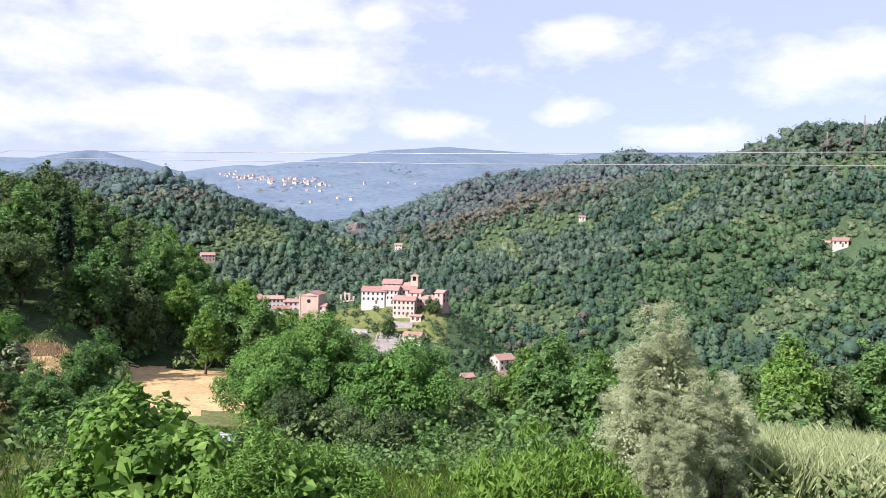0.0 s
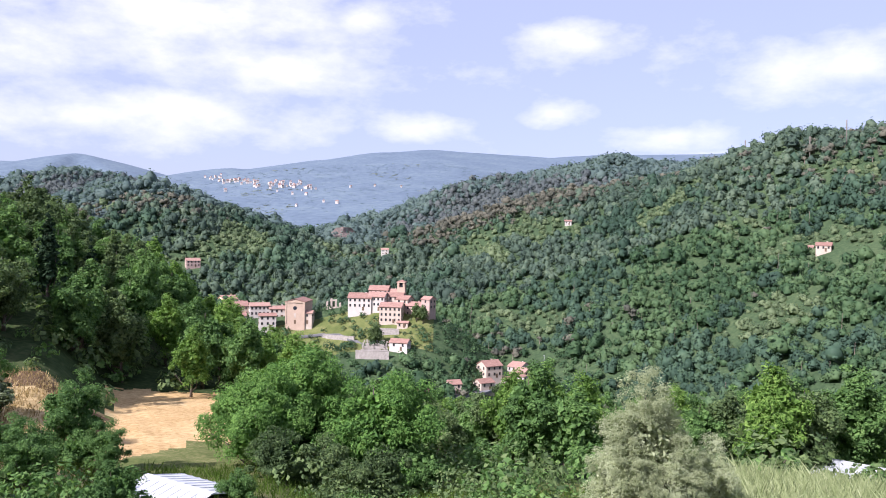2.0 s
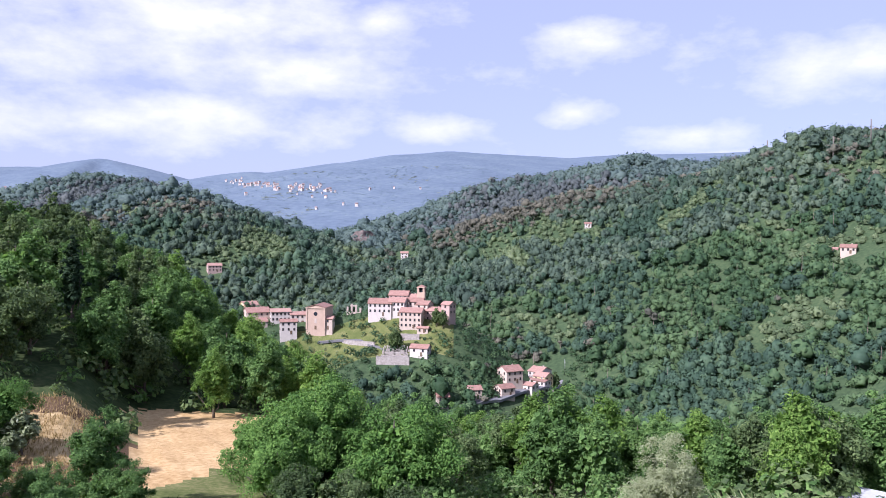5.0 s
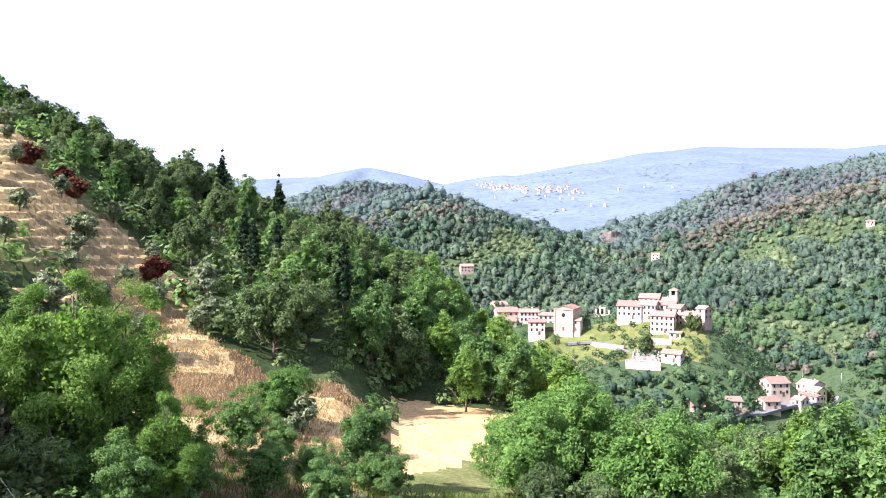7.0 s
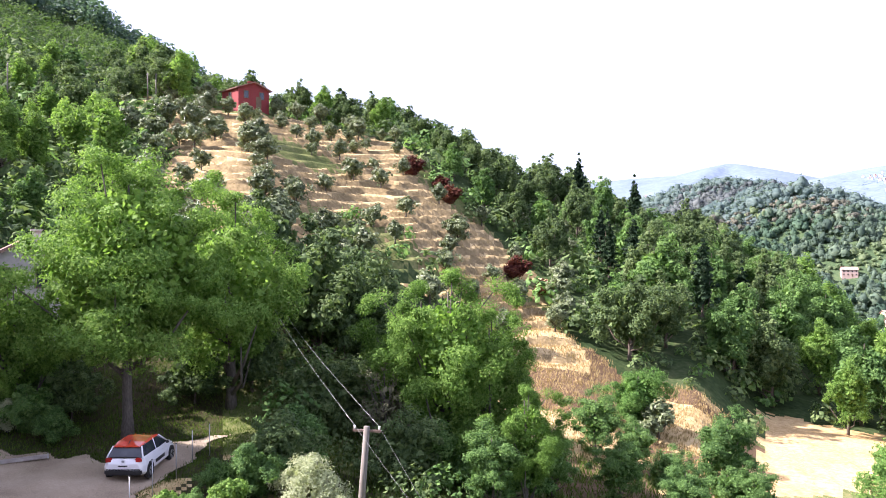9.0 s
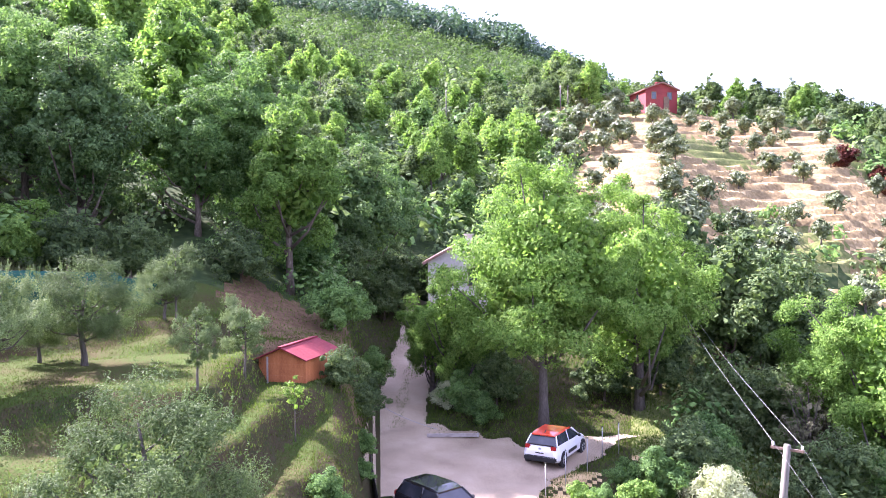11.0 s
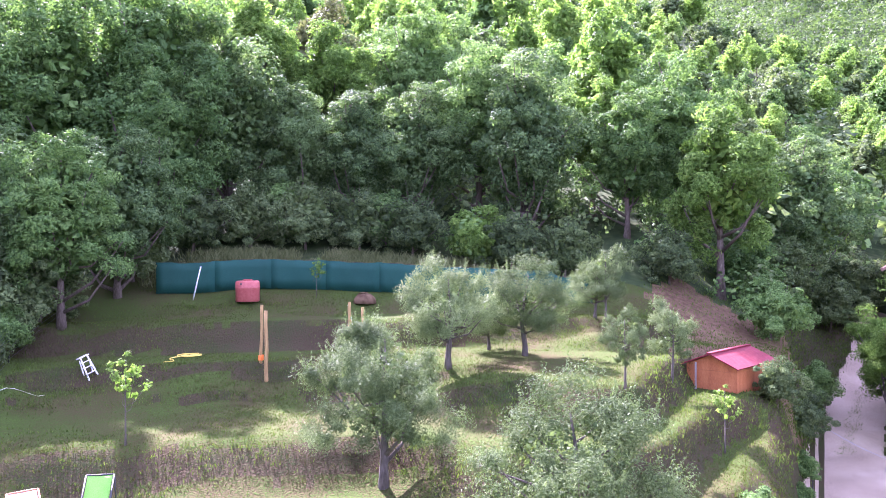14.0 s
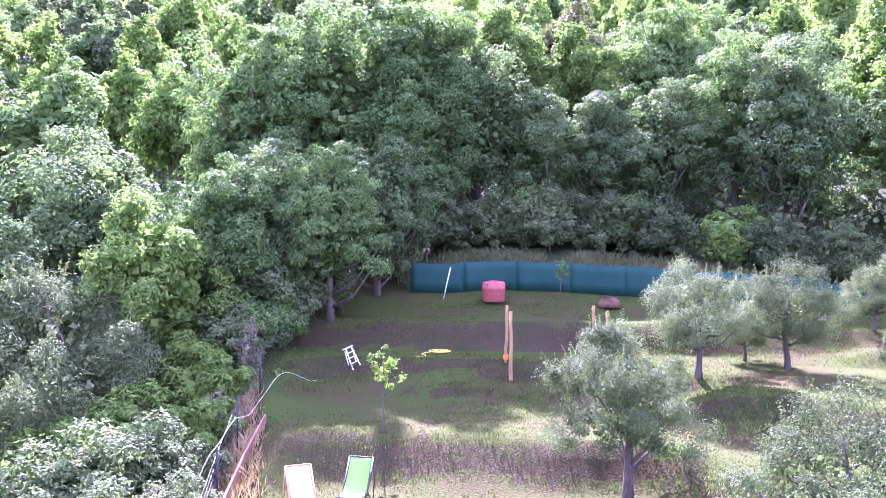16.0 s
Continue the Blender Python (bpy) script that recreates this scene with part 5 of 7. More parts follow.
def undergrowth():
    """Shrubs and brambles that close the floor of the near woods, and the lower valley wood."""
    rng = np.random.default_rng(9)
    p = jittered(rng, -35, 14, 150, 245, 5.6)
    a, r = p.T
    x, y = -np.sin(np.radians(a)) * r, np.cos(np.radians(a)) * r
    wood_stuff("valley_wood", "green broadleaf wood filling the valley side", np.stack([x, y, land(x, y), 3.2 * np.exp(rng.normal(size=len(x)) * .25)], 1), LEAF_BROAD, 12, 120, 1.2, leaf=.34)
    front = jittered(rng, -34, 36, 27, 60, 2.3)
    open_ground = (np.sin(front[:, 0] * .55) + np.sin(front[:, 1] * .33 + front[:, 0] * .2) > .5) | ((front[:, 0] > 12.5) & (front[:, 0] < 26.5) & (front[:, 1] > 33)) | ((front[:, 0] > 24) & (front[:, 1] > 38)) | ((front[:, 0] > 16) & (front[:, 0] < 24.5) & (front[:, 1] < 40))
    front = front[~open_ground]
    p = np.concatenate([jittered(rng, 14, 38, 80, 240, 3.6), jittered(rng, -35, 14, 62, 150, 3.6), jittered(rng, 86, 166, 42.5, 130, 2.7), jittered(rng, 66, 87, 42, 190, 2.6), jittered(rng, 36, 55, 84, 190, 3.3),
                        jittered(rng, 44, 62, 27, 64, 2.5), front, jittered(rng, 143, 166, 17, 42, 1.9), jittered(rng, 48, 70, 154, 200, 3.4)])
    a, r = p.T
    x, y = -np.sin(np.radians(a)) * r, np.cos(np.radians(a)) * r
    level = np.ones(x.shape)
    k = region(x, y, r, a, level)
    keep = ((k == 0) | ((k == 4) & (a > 36) & (a < 61.5) & (r + (a - 36) * .18 > 33)) | ((k == 4) & (a < 36) & (r < 61))) & ~((a > 73.5) & (a < 80.5) & (r > 57) & (r < 69)) & ~((np.abs(a - lane(r)) < 2.7) & (r < 60))
    P = np.stack([x, y, land(x, y) - .1, 1.35 * np.exp(rng.normal(size=len(x)) * .35)], 1)[keep]
    P[:, 3] *= np.where(r[keep] < 45, .8, 1)
    pale = rng.random(len(P)) < .4
    close = r[keep] < 60
    for dark, mat, label in ((~pale, LEAF_OAK, "dark leafy thicket beside the garden and drive"), (pale, LEAF_BROAD, "green leafy thicket beside the garden and drive")):
        wood_stuff("thicket", label, P[dark & close], mat, 15, 170, .95, leaf=.17, rough=.5)
    P, pale = P[~close], pale[~close]
    wood_stuff("undergrowth", "dark brambles and shrubs under the trees", P[~pale], LEAF_OAK, 13, 46, .95, leaf=.42)
    wood_stuff("undergrowth", "green brambles and shrubs under the trees", P[pale], LEAF_BROAD, 14, 46, .95, leaf=.42)


undergrowth()
for az, r, size in ((40.5, 158, 1.15), (41.2, 160, .95), (37.4, 150, .7), (35.5, 140, .7), (33.0, 150, .8)):
    plant("cypress", at(az, r), size)
for az, r, size in ((28.7, 205, .8), (27.4, 205, .9), (31.0, 200, .7), (37.2, 152, .55)):
    plant("conifer", at(az, r), size)
for az, r, size in ((50.1, 122, .8), (47.3, 118, .75), (48.0, 121, .6), (42.2, 101, .75), (40.2, 97, .5)):
    plant("bush_red", at(az, r), size)

# ---- buildings ----
def window_mesh(w, h):
    """Frame and sunk pane of a window that faces -y."""
    bm = bmesh.new()
    for x in (-w / 2, w / 2):
        box(bm, .09, .12, h, Matrix.Translation((x, 0, -h / 2)))
    for z in (-h / 2 - .045, h / 2 - .045):
        box(bm, w + .09, .12, .09, Matrix.Translation((0, 0, z)))
    me = bpy.data.meshes.new("window_frame")
    bm.to_mesh(me)
    bm.free()
    me.materials.append(SHUTTER)
    pane = bpy.data.meshes.new("pane")
    bm = boxed(w, .05, h, Matrix.Translation((0, .01, -h / 2)))
    bm.to_mesh(pane)
    bm.free()
    pane.materials.append(GLASS_DARK)
    return me, pane


WINDOWS = {}


def add_window(parent, x, y, z, turn, w=.9, h=1.3):
    key = (round(w, 2), round(h, 2))
    if key not in WINDOWS:
        WINDOWS[key] = window_mesh(w, h)
    fr = new("window", WINDOWS[key][0])
    fr.parent, fr.matrix_basis = parent, pose(x, y, z, 0, 0, turn)
    pa = new("pane", WINDOWS[key][1])
    pa.parent = fr


def house(name, label, m, w, d, h, rise, plaster, cols=3, rows=2, side=1, gable_front=False, deep=3.0, roof=None, over=.45, chimney=True, hip=0.0, win=(.95, 1.35), category="house", group=""):
    """Walls with gables, a tiled roof with eaves, windows on the front (-y) and on both sides, a door and a chimney."""
    ob = thing(name, m, label, category, group)
    bm = bmesh.new()
    hx, hy = w / 2, d / 2
    b = [bm.verts.new((x, y, -deep)) for x, y in ((-hx, -hy), (hx, -hy), (hx, hy), (-hx, hy))]
    t = [bm.verts.new((x, y, h)) for x, y in ((-hx, -hy), (hx, -hy), (hx, hy), (-hx, hy))]
    if gable_front:
        r0, r1 = bm.verts.new((0, -hy + hip, h + rise)), bm.verts.new((0, hy - hip, h + rise))
        bm.faces.new((b[0], b[1], t[1], r0, t[0])) if not hip else bm.faces.new((b[0], b[1], t[1], t[0]))
        bm.faces.new((b[2], b[3], t[3], r1, t[2])) if not hip else bm.faces.new((b[2], b[3], t[3], t[2]))
        bm.faces.new((b[1], b[2], t[2], t[1]))
        bm.faces.new((b[3], b[0], t[0], t[3]))
    else:
        r0, r1 = bm.verts.new((-hx + hip, 0, h + rise)), bm.verts.new((hx - hip, 0, h + rise))
        bm.faces.new((b[0], b[1], t[1], t[0]))
        bm.faces.new((b[2], b[3], t[3], t[2]))
        bm.faces.new((b[1], b[2], t[2], r1, t[1])) if not hip else bm.faces.new((b[1], b[2], t[2], t[1]))
        bm.faces.new((b[3], b[0], t[0], r0, t[3])) if not hip else bm.faces.new((b[3], b[0], t[0], t[3]))
    bm.faces.new(b[::-1])
    if hip:
        bmesh.ops.delete(bm, geom=[r0, r1], context="VERTS")
    bmesh.ops.recalc_face_normals(bm, faces=bm.faces)
    part("wall", bm, plaster, ob)
    # roof: a slab over each slope, with a thick edge
    bm = bmesh.new()
    ex, ey = hx + over, hy + over
    drop = rise * over / (hx if gable_front else hy)
    if gable_front:
        cs = [(-ex, -ey, h - drop), (ex, -ey, h - drop), (ex, ey, h - drop), (-ex, ey, h - drop)]
        rg = [(0, -ey + hip, h + rise), (0, ey - hip, h + rise)]
        fs = [(0, 4, 5, 3), (4, 1, 2, 5)] + ([(0, 1, 4), (2, 3, 5)] if hip else [])
    else:
        cs = [(-ex, -ey, h - drop), (ex, -ey, h - drop), (ex, ey, h - drop), (-ex, ey, h - drop)]
        rg = [(-ex + hip, 0, h + rise), (ex - hip, 0, h + rise)]
        fs = [(0, 1, 5, 4), (5, 2, 3, 4)] + ([(0, 4, 3), (1, 2, 5)] if hip else [])
    vs = [bm.verts.new(Vector(v) + Vector((0, 0, .06))) for v in cs + rg]
    for f in fs:
        bm.faces.new([vs[i] for i in f])
    bmesh.ops.recalc_face_normals(bm, faces=bm.faces)
    bmesh.ops.solidify(bm, geom=bm.faces[:], thickness=.2)
    rf = part("roof", bm, roof or ROOF, ob)
    if chimney:
        bm = boxed(.6, .6, 1.3, Matrix.Translation((hx * .4, hy * .2, h + rise * .5)))
        box(bm, .8, .8, .15, Matrix.Translation((hx * .4, hy * .2, h + rise * .5 + 1.3)))
        part("chimney", bm, plaster, rf)
    for rw in range(rows):
        z = h - 1.3 - rw * 2.9
        if z < .6 and rw:
            break
        for c in range(cols):
            add_window(ob, -hx + w * (c + .5) / cols, -hy - .03, z, 0, *win)
        for c in range(side):
            y = -hy + d * (c + .5) / side
            add_window(ob, hx + .03, y, z, 90, *win)
            add_window(ob, -hx - .03, y, z, -90, *win)
    door = part("door", boxed(1.1, .1, 2.1, Matrix.Translation((hx * .3 if cols > 1 else 0, -hy - .04, 0))), SHUTTER, ob)
    part("door_handle", boxed(.05, .06, .2, Matrix.Translation(((hx * .3 if cols > 1 else 0) + .4, -hy - .1, 1.0))), METAL_DARK, door)
    return ob


def far(az, r, z, off=0.0):
    return pose(*polar(az, r), z, 0, 0, az + off)


WHITE, CREAM, PINK, YELLOW, STONE, RED, OCHRE = PLASTER
# the hill town: label, bearing, distance, base height, turn, width, depth, eaves, rise, plaster, columns, rows
for label, az, r, z, off, w, d, h, rise, pl, cols, rows in (
        ("yellow plastered house with a tiled roof at the town's end", 17.0, 458, -46, 20, 9, 8, 8, 1.8, YELLOW, 3, 2),
        ("low yellow house beside the larger yellow house", 16.2, 456, -46, 20, 6, 7, 6.5, 1.5, YELLOW, 2, 2),
        ("cream house with a wide terracotta roof", 16.5, 446, -48.4, 15, 13, 10, 7.2, 2.4, CREAM, 4, 2),
        ("small stone house with a sloping roof below its neighbour", 16.3, 438, -50.5, 10, 8, 7, 4.6, 1.8, STONE, 2, 1),
        ("white row house with small square windows", 14.8, 441, -48, 8, 11, 8, 7.2, 1.6, WHITE, 5, 2),
        ("lower white row house beside the church", 13.4, 440, -48, 6, 10.5, 8, 5.6, 1.4, WHITE, 4, 2),
        ("white three-storey house standing before the row", 14.2, 426, -52, 4, 9, 7, 7.0, 1.3, WHITE, 3, 2),
        ("low hipped chapel annex beside the church", 11.2, 425, -49.5, -14, 5.2, 6, 6.0, 1.4, CREAM, 1, 1),
        ("long white palace with many windows and red roof", 7.3, 427, -42, -10, 13, 10, 7.0, 2.6, WHITE, 5, 2),
        ("white house joined to the long palace", 6.0, 426, -42, -14, 9, 10, 7.8, 2.4, WHITE, 4, 2),
        ("pink house high behind the palace", 5.9, 440, -39, -12, 11, 9, 7.6, 2.4, PINK, 4, 2),
        ("stone house with a broad roof below the tower", 5.0, 438, -39.5, -20, 10, 9, 6.6, 2.2, STONE, 3, 2),
        ("cream four-storey house on the town's front", 4.95, 415, -47.6, -12, 12, 10, 8.8, 2.2, CREAM, 5, 3),
        ("narrow cream house with a red roof", 4.0, 424, -44, -25, 7, 8, 8.6, 1.9, CREAM, 2, 2),
        ("pink house with a brown roof near the slope", 3.2, 420, -44.6, -20, 9, 8, 6.0, 2.0, PINK, 3, 2),
        ("tall narrow pinkish house at the town's edge", 2.2, 415, -43, -35, 5.5, 6, 8.4, 1.5, PINK, 1, 2),
        ("small shed with a lean roof under the town front", 4.1, 408, -49.5, -15, 6, 4, 2.6, .8, CREAM, 2, 1),
        ("brown-roofed house among the town roofs", 4.6, 428, -41, -15, 8, 7, 6.8, 2.0, STONE, 3, 2),
        ("white cemetery chapel with an orange roof", 4.3, 387, -58.8, -20, 9.5, 6, 4.2, 1.7, WHITE, 2, 1),
        ("tall white house above the valley road", -4.75, 442, -79, -32, 8.5, 12, 7.4, 2.3, WHITE, 3, 2),
        ("cream house with a hipped roof by the road", -5.0, 427, -83, -35, 8, 8, 6.0, 2.0, YELLOW, 2, 2),
        ("white terrace building at the roadside", -4.6, 416, -84.6, -35, 13, 6, 2.6, .5, WHITE, 4, 1),
        ("cream gabled house beside the road", -2.5, 390, -82.8, 35, 10, 9, 6.2, 2.4, CREAM, 3, 2),
        ("lower red-roofed wing of the roadside house", -2.1, 376, -84, 35, 8, 7, 4.0, 1.6, CREAM, 2, 1),
        ("long red-roofed garage beside the road", -3.7, 392, -86.2, -35, 12, 6, 3.6, 1.3, WHITE, 3, 1),
        ("small red-roofed house half hidden by trees", .2, 362, -83, 20, 6, 6, 4.5, 1.6, CREAM, 2, 1),
        ("small stone house half hidden by trees", 2.6, 352, -82.6, 10, 5.5, 5, 4.2, 1.5, STONE, 2, 1)):
    if az < 3.0 and r < 445 and z < -75:
        z = ground(*polar(az, r)) + .3
    house("house", label, far(az, r, z, off), w, d, h, rise, pl, cols, rows, 2, chimney=cols > 2, group="houses of the valley", deep=5)


for label, az, fall, near, off, w, d, h, rise, pl, cols, rows in (
        ("white villa in a clearing on the hillside", 5.57, -.0235, 700, 0, 8, 7, 5.0, 1.8, WHITE, 2, 2),
        ("salmon house among trees on the hill", 19.5, -.042, 600, 10, 13, 9, 6.0, 2.4, PINK, 4, 2),
        ("long white farmhouse on the wooded hill", -25.6, -.013, 400, -5, 8, 7, 3.6, 1.8, CREAM, 3, 1),
        ("low stone annex of the hillside farmhouse", -24.5, -.011, 400, -5, 8, 6, 1.8, 1.2, STONE, 2, 1),
        ("white cottage showing above the wood", -8.2, .019, 600, 0, 6, 5, 3.6, 1.2, WHITE, 2, 1)):
    house("house", label, hill_seat(az, fall, near, off), w, d, h, rise, pl, cols, rows, 2, chimney=cols > 2, group="houses of the valley", deep=5)


def church():
    ob = house("church", "large plain stone church with a low gable", far(11.9, 431, -49.5, -16), 11, 16, 12.2, 1.6, OCHRE, 0, 0, 0, True, 5, chimney=False, over=.4, category="church")
    for side in (-1, 1):
        part("pilaster", boxed(.8, .3, 12, Matrix.Translation((side * 5.1, -8.1, 0))), OCHRE, ob)
    part("cornice", boxed(11.4, .5, .5, Matrix.Translation((0, -8.15, 11.6))), OCHRE, ob)
    bm = bmesh.new()
    bmesh.ops.create_circle(bm, cap_ends=True, segments=16, radius=1.1, matrix=Matrix.Translation((0, -8.06, 8.6)) @ Matrix.Rotation(radians(90), 4, "X"))
    bmesh.ops.solidify(bm, geom=bm.faces[:], thickness=.15)
    part("round_window", bm, GLASS_DARK, ob)
    part("niche", boxed(1.2, .12, 2.6, Matrix.Translation((0, -8.05, 3.4))), STONE, ob)
    return ob


church()


def bell_tower():
    ob = thing("bell_tower", far(4.25, 434, -40, -12), "square stone bell tower with an open belfry", "tower")
    bm = bmesh.new()
    box(bm, 4.4, 4.4, 15.5, Matrix.Translation((0, 0, -5)))
    part("shaft", bm, OCHRE, ob)
    for sx in (-1, 1):
        for sy in (-1, 1):
            part("pillar", boxed(1.1, 1.1, 2.6, Matrix.Translation((sx * 1.6, sy * 1.6, 10.5))), OCHRE, ob)
    # Dark solid block gives the open belfry its inner shade.
    part("belfry_core", boxed(2.2, 2.2, 2.6, Matrix.Translation((0, 0, 10.5))), GLASS_DARK, ob, "dark block that stands for the shade inside the belfry")
    part("cornice", boxed(5.0, 5.0, .5, Matrix.Translation((0, 0, 13.1))), OCHRE, ob)
    bm = bmesh.new()
    bmesh.ops.create_cone(bm, cap_ends=True, segments=4, radius1=3.4, radius2=0, depth=1.3, matrix=Matrix.Translation((0, 0, 14.25)) @ Matrix.Rotation(radians(45), 4, "Z"))
    part("roof", bm, ROOF, ob)


bell_tower()


def ruin():
    ob = thing("ruined_wall", far(9.3, 440, -43, -5), "ruined stone wall with tall broken arches", "ruin")
    for k, (x, h) in enumerate(((-4, 4.5), (-1.6, 6.2), (.9, 5.6), (3.4, 3.8))):
        part("pier", boxed(1.1, 1.0, h + 3, Matrix.Translation((x, 0, -3)), .1), STONE, ob)
    part("lintel", boxed(4.0, .9, .9, Matrix.Translation((-.4, 0, 4.6)), .1), STONE, ob)
    part("low_wall", boxed(9.5, .8, 4.6, Matrix.Translation((0, .2, -3.2)), .1), STONE, ob)


ruin()


def cemetery():
    """Tiers of grave walls on the slope below the town."""
    ob = thing("cemetery", far(6.3, 384, -60.5, -10), "terraced hillside cemetery with pale grave stones", "cemetery")
    rng = random.Random(3)
    for row in range(4):
        part("terrace_wall", boxed(15 - row * 1.5, .5, 2.2, Matrix.Translation((rng.uniform(-.6, .6), row * 3.0, row * 1.25 - 1.6))), STONE_WALL, ob)
    bm = boxed(.9, .35, 1.3, Matrix(), .05)
    me = bpy.data.meshes.new("grave_stone")
    bm.to_mesh(me)
    bm.free()
    me.materials.append(STONE_WALL)
    for row in range(4):
        for k in range(11):
            g = new("grave_stone", me)
            g.parent = ob
            g.matrix_basis = pose(-6.6 + k * 1.3 + rng.uniform(-.25, .25), row * 3.0 + rng.uniform(.6, 1.8), row * 1.25 + .6) @ Matrix.Diagonal((rng.uniform(.7, 1.2), 1, rng.uniform(.6, 1.5), 1))


cemetery()


def ribbon(name, label, points, width, mat, lift=.25, category="road"):
    """A road laid over the ground along bearings and distances."""
    pts = [Vector((*polar(a, r), 0)) for a, r in points]
    fine = []
    for p, q in zip(pts[:-1], pts[1:]):
        n = max(2, int((q - p).length / 3))
        fine += [p.lerp(q, k / n) for k in range(n)]
    fine.append(pts[-1])
    verts, faces = [], []
    for k, p in enumerate(fine):
        d = (fine[min(k + 1, len(fine) - 1)] - fine[max(k - 1, 0)]).normalized()
        side = Vector((-d.y, d.x, 0)) * width / 2
        z = max(ground(*(p + side).xy), ground(*(p - side).xy), ground(*p.xy)) + lift
        verts += [(p + side).xy[:] + (z,), (p - side).xy[:] + (z,), (p + side).xy[:] + (z - 1.2,), (p - side).xy[:] + (z - 1.2,)]
        if k:
            a = 4 * k
            faces += [(a - 4, a, a + 1, a - 3), (a - 2, a + 2, a, a - 4), (a - 3, a + 1, a + 3, a - 1)]
    return tagged(part(name, raw(name, verts, faces), mat), label, category, kind="structure")


ribbon("road", "grey asphalt road along the valley floor", ((1.5, 350), (-1.5, 366), (-3.2, 384), (-4.4, 398), (-5.6, 425), (-6.1, 445)), 6.0, ASPHALT)
ribbon("road", "narrow lane climbing below the church", ((12.0, 418), (10.6, 416), (9.0, 412), (7.4, 402), (6.6, 396)), 2.6, ASPHALT, .12)


def road_wall():
    for az, r, l, h, off in ((9.0, 409, 20, 2.2, -30), (5.5, 404, 16, 3.2, -12), (6.4, 380.5, 17, 4.0, -10), (-5.2, 411, 20, 2.2, -58)):
        x, y = polar(az, r)
        ob = thing("retaining_wall", pose(x, y, ground(x, y) - 1.0, 0, 0, az + off), "grey stone retaining wall on the slope", "wall")
        part("wall_body", boxed(l, .6, h + 1, Matrix(), .05), STONE_WALL, ob)
        part("coping", boxed(l + .2, .8, .2, Matrix.Translation((0, 0, h + 1))), STONE_WALL, ob)


road_wall()


def near_house(x, y, gap):
    return any(math.hypot(x - hx, y - hy) < gap for hx, hy in SITES)


SITES = [tuple(o.matrix_world.translation[:2]) for o in scene.objects if o.parent is None and o.type == "EMPTY" and o.matrix_world.translation.length > 350 and "tree" not in o.name]


def town_green():
    """Garden trees, hedges and cypresses between the houses and on the slopes of the town hill."""
    rng = np.random.default_rng(21)
    P = []
    for a, r in jittered(rng, -1.5, 20, 368, 480, 4.6):
        if r < 372 + 22 * (a > 9.5) and 3 < a < 9:
            continue
        if 400 < r < 452 and rng.random() < .35:
            continue
        if near_house(*polar(a, r), 6.5):
            continue
        if 378 < r < 392 and 3.4 < a < 8:
            continue
        x, y = polar(a, r)
        P.append((x, y, ground(x, y), rng.uniform(1.2, 2.7)))
    wood_stuff("town_trees", "garden trees and hedges around the hill town", np.array(P), LEAF_FAR, 22, 50, 1.0, leaf=.45)
    P = []
    for a, r in jittered(rng, 3, 13, 388, 418, 3.4):
        if rng.random() < .85 and not (3.4 < a < 8 and r < 392) and not near_house(*polar(a, r), 5.0):
            x, y = polar(a, r)
            P.append((x, y, ground(x, y) - .2, rng.uniform(.7, 1.3)))
    wood_stuff("slope_shrubs", "pale green shrubs and grass on the town slope", np.array(P), LEAF_FARLIGHT, 23, 30, .7, leaf=.5)
    P = []
    for a, r in jittered(rng, -9, -.5, 330, 480, 5.0):
        if abs(a + 4.2 + (r - 405) * .018) < 1.5:
            continue
        x, y = polar(a, r)
        P.append((x, y, ground(x, y), rng.uniform(1.4, 2.6)))
    wood_stuff("roadside_trees", "trees and scrub beside the valley road", np.array(P), LEAF_FAR, 24, 50, 1.0, leaf=.45)


town_green()
for az, r, size in ((6.3, 394, 1.05), (6.0, 395, .95), (8.8, 428, .55), (-5.9, 431, 1.0), (3.1, 409, .9), (2.6, 407, .9), (7.9, 432, .6)):
    plant("oak_b" if size > .8 else "cypress", at(az, r), size)


def far_villages():
    """White houses of the villages high on the range."""
    rng = random.Random(12)
    first = None
    spots = [(18.3 - k * .28, .078 - .0006 * k + rng.uniform(-.004, .003)) for k in range(13)] + [(14.2 - k * .26, .0715 + rng.uniform(-.004, .004)) for k in range(12)]
    spots += [(17.3, .060), (13.6, .062), (12.5, .059), (11.5, .058), (10.2, .050), (9.2, .048), (12.2, .043), (6.4, .072), (4.4, .072), (8.2, .07), (10.8, .066)]
    spots += [(33.1 - k * .17, .056 + .004 * math.sin(k * 1.1)) for k in range(6)] + [(34.4, .055), (26.0, .0715), (25.6, .0715)]
    spots += [(a + rng.uniform(-.5, .5), f + rng.uniform(-.004, .003)) for a, f in spots[:25]] + [(a + rng.uniform(-.3, .3), f + rng.uniform(-.0025, .002)) for a, f in spots[:25]]
    for az, fall in spots:
        r = sight(az, fall - .004, 1750, 4300, 15)
        m = far(az, r, ground(*polar(az, r)) + 2, rng.uniform(-40, 40))
        if first is None:
            first = house("distant_house", "white distant village house high on the mountain", m, 11, 9, 8, 2.6, WHITE, 3, 1, 0, chimney=False, group="houses of the far villages", win=(2, 3), deep=10)
            ob = first
        else:
            ob = copy_thing(first, m)
        s = rng.uniform(.45, .85)
        ob.scale = (s, s, s)


far_villages()



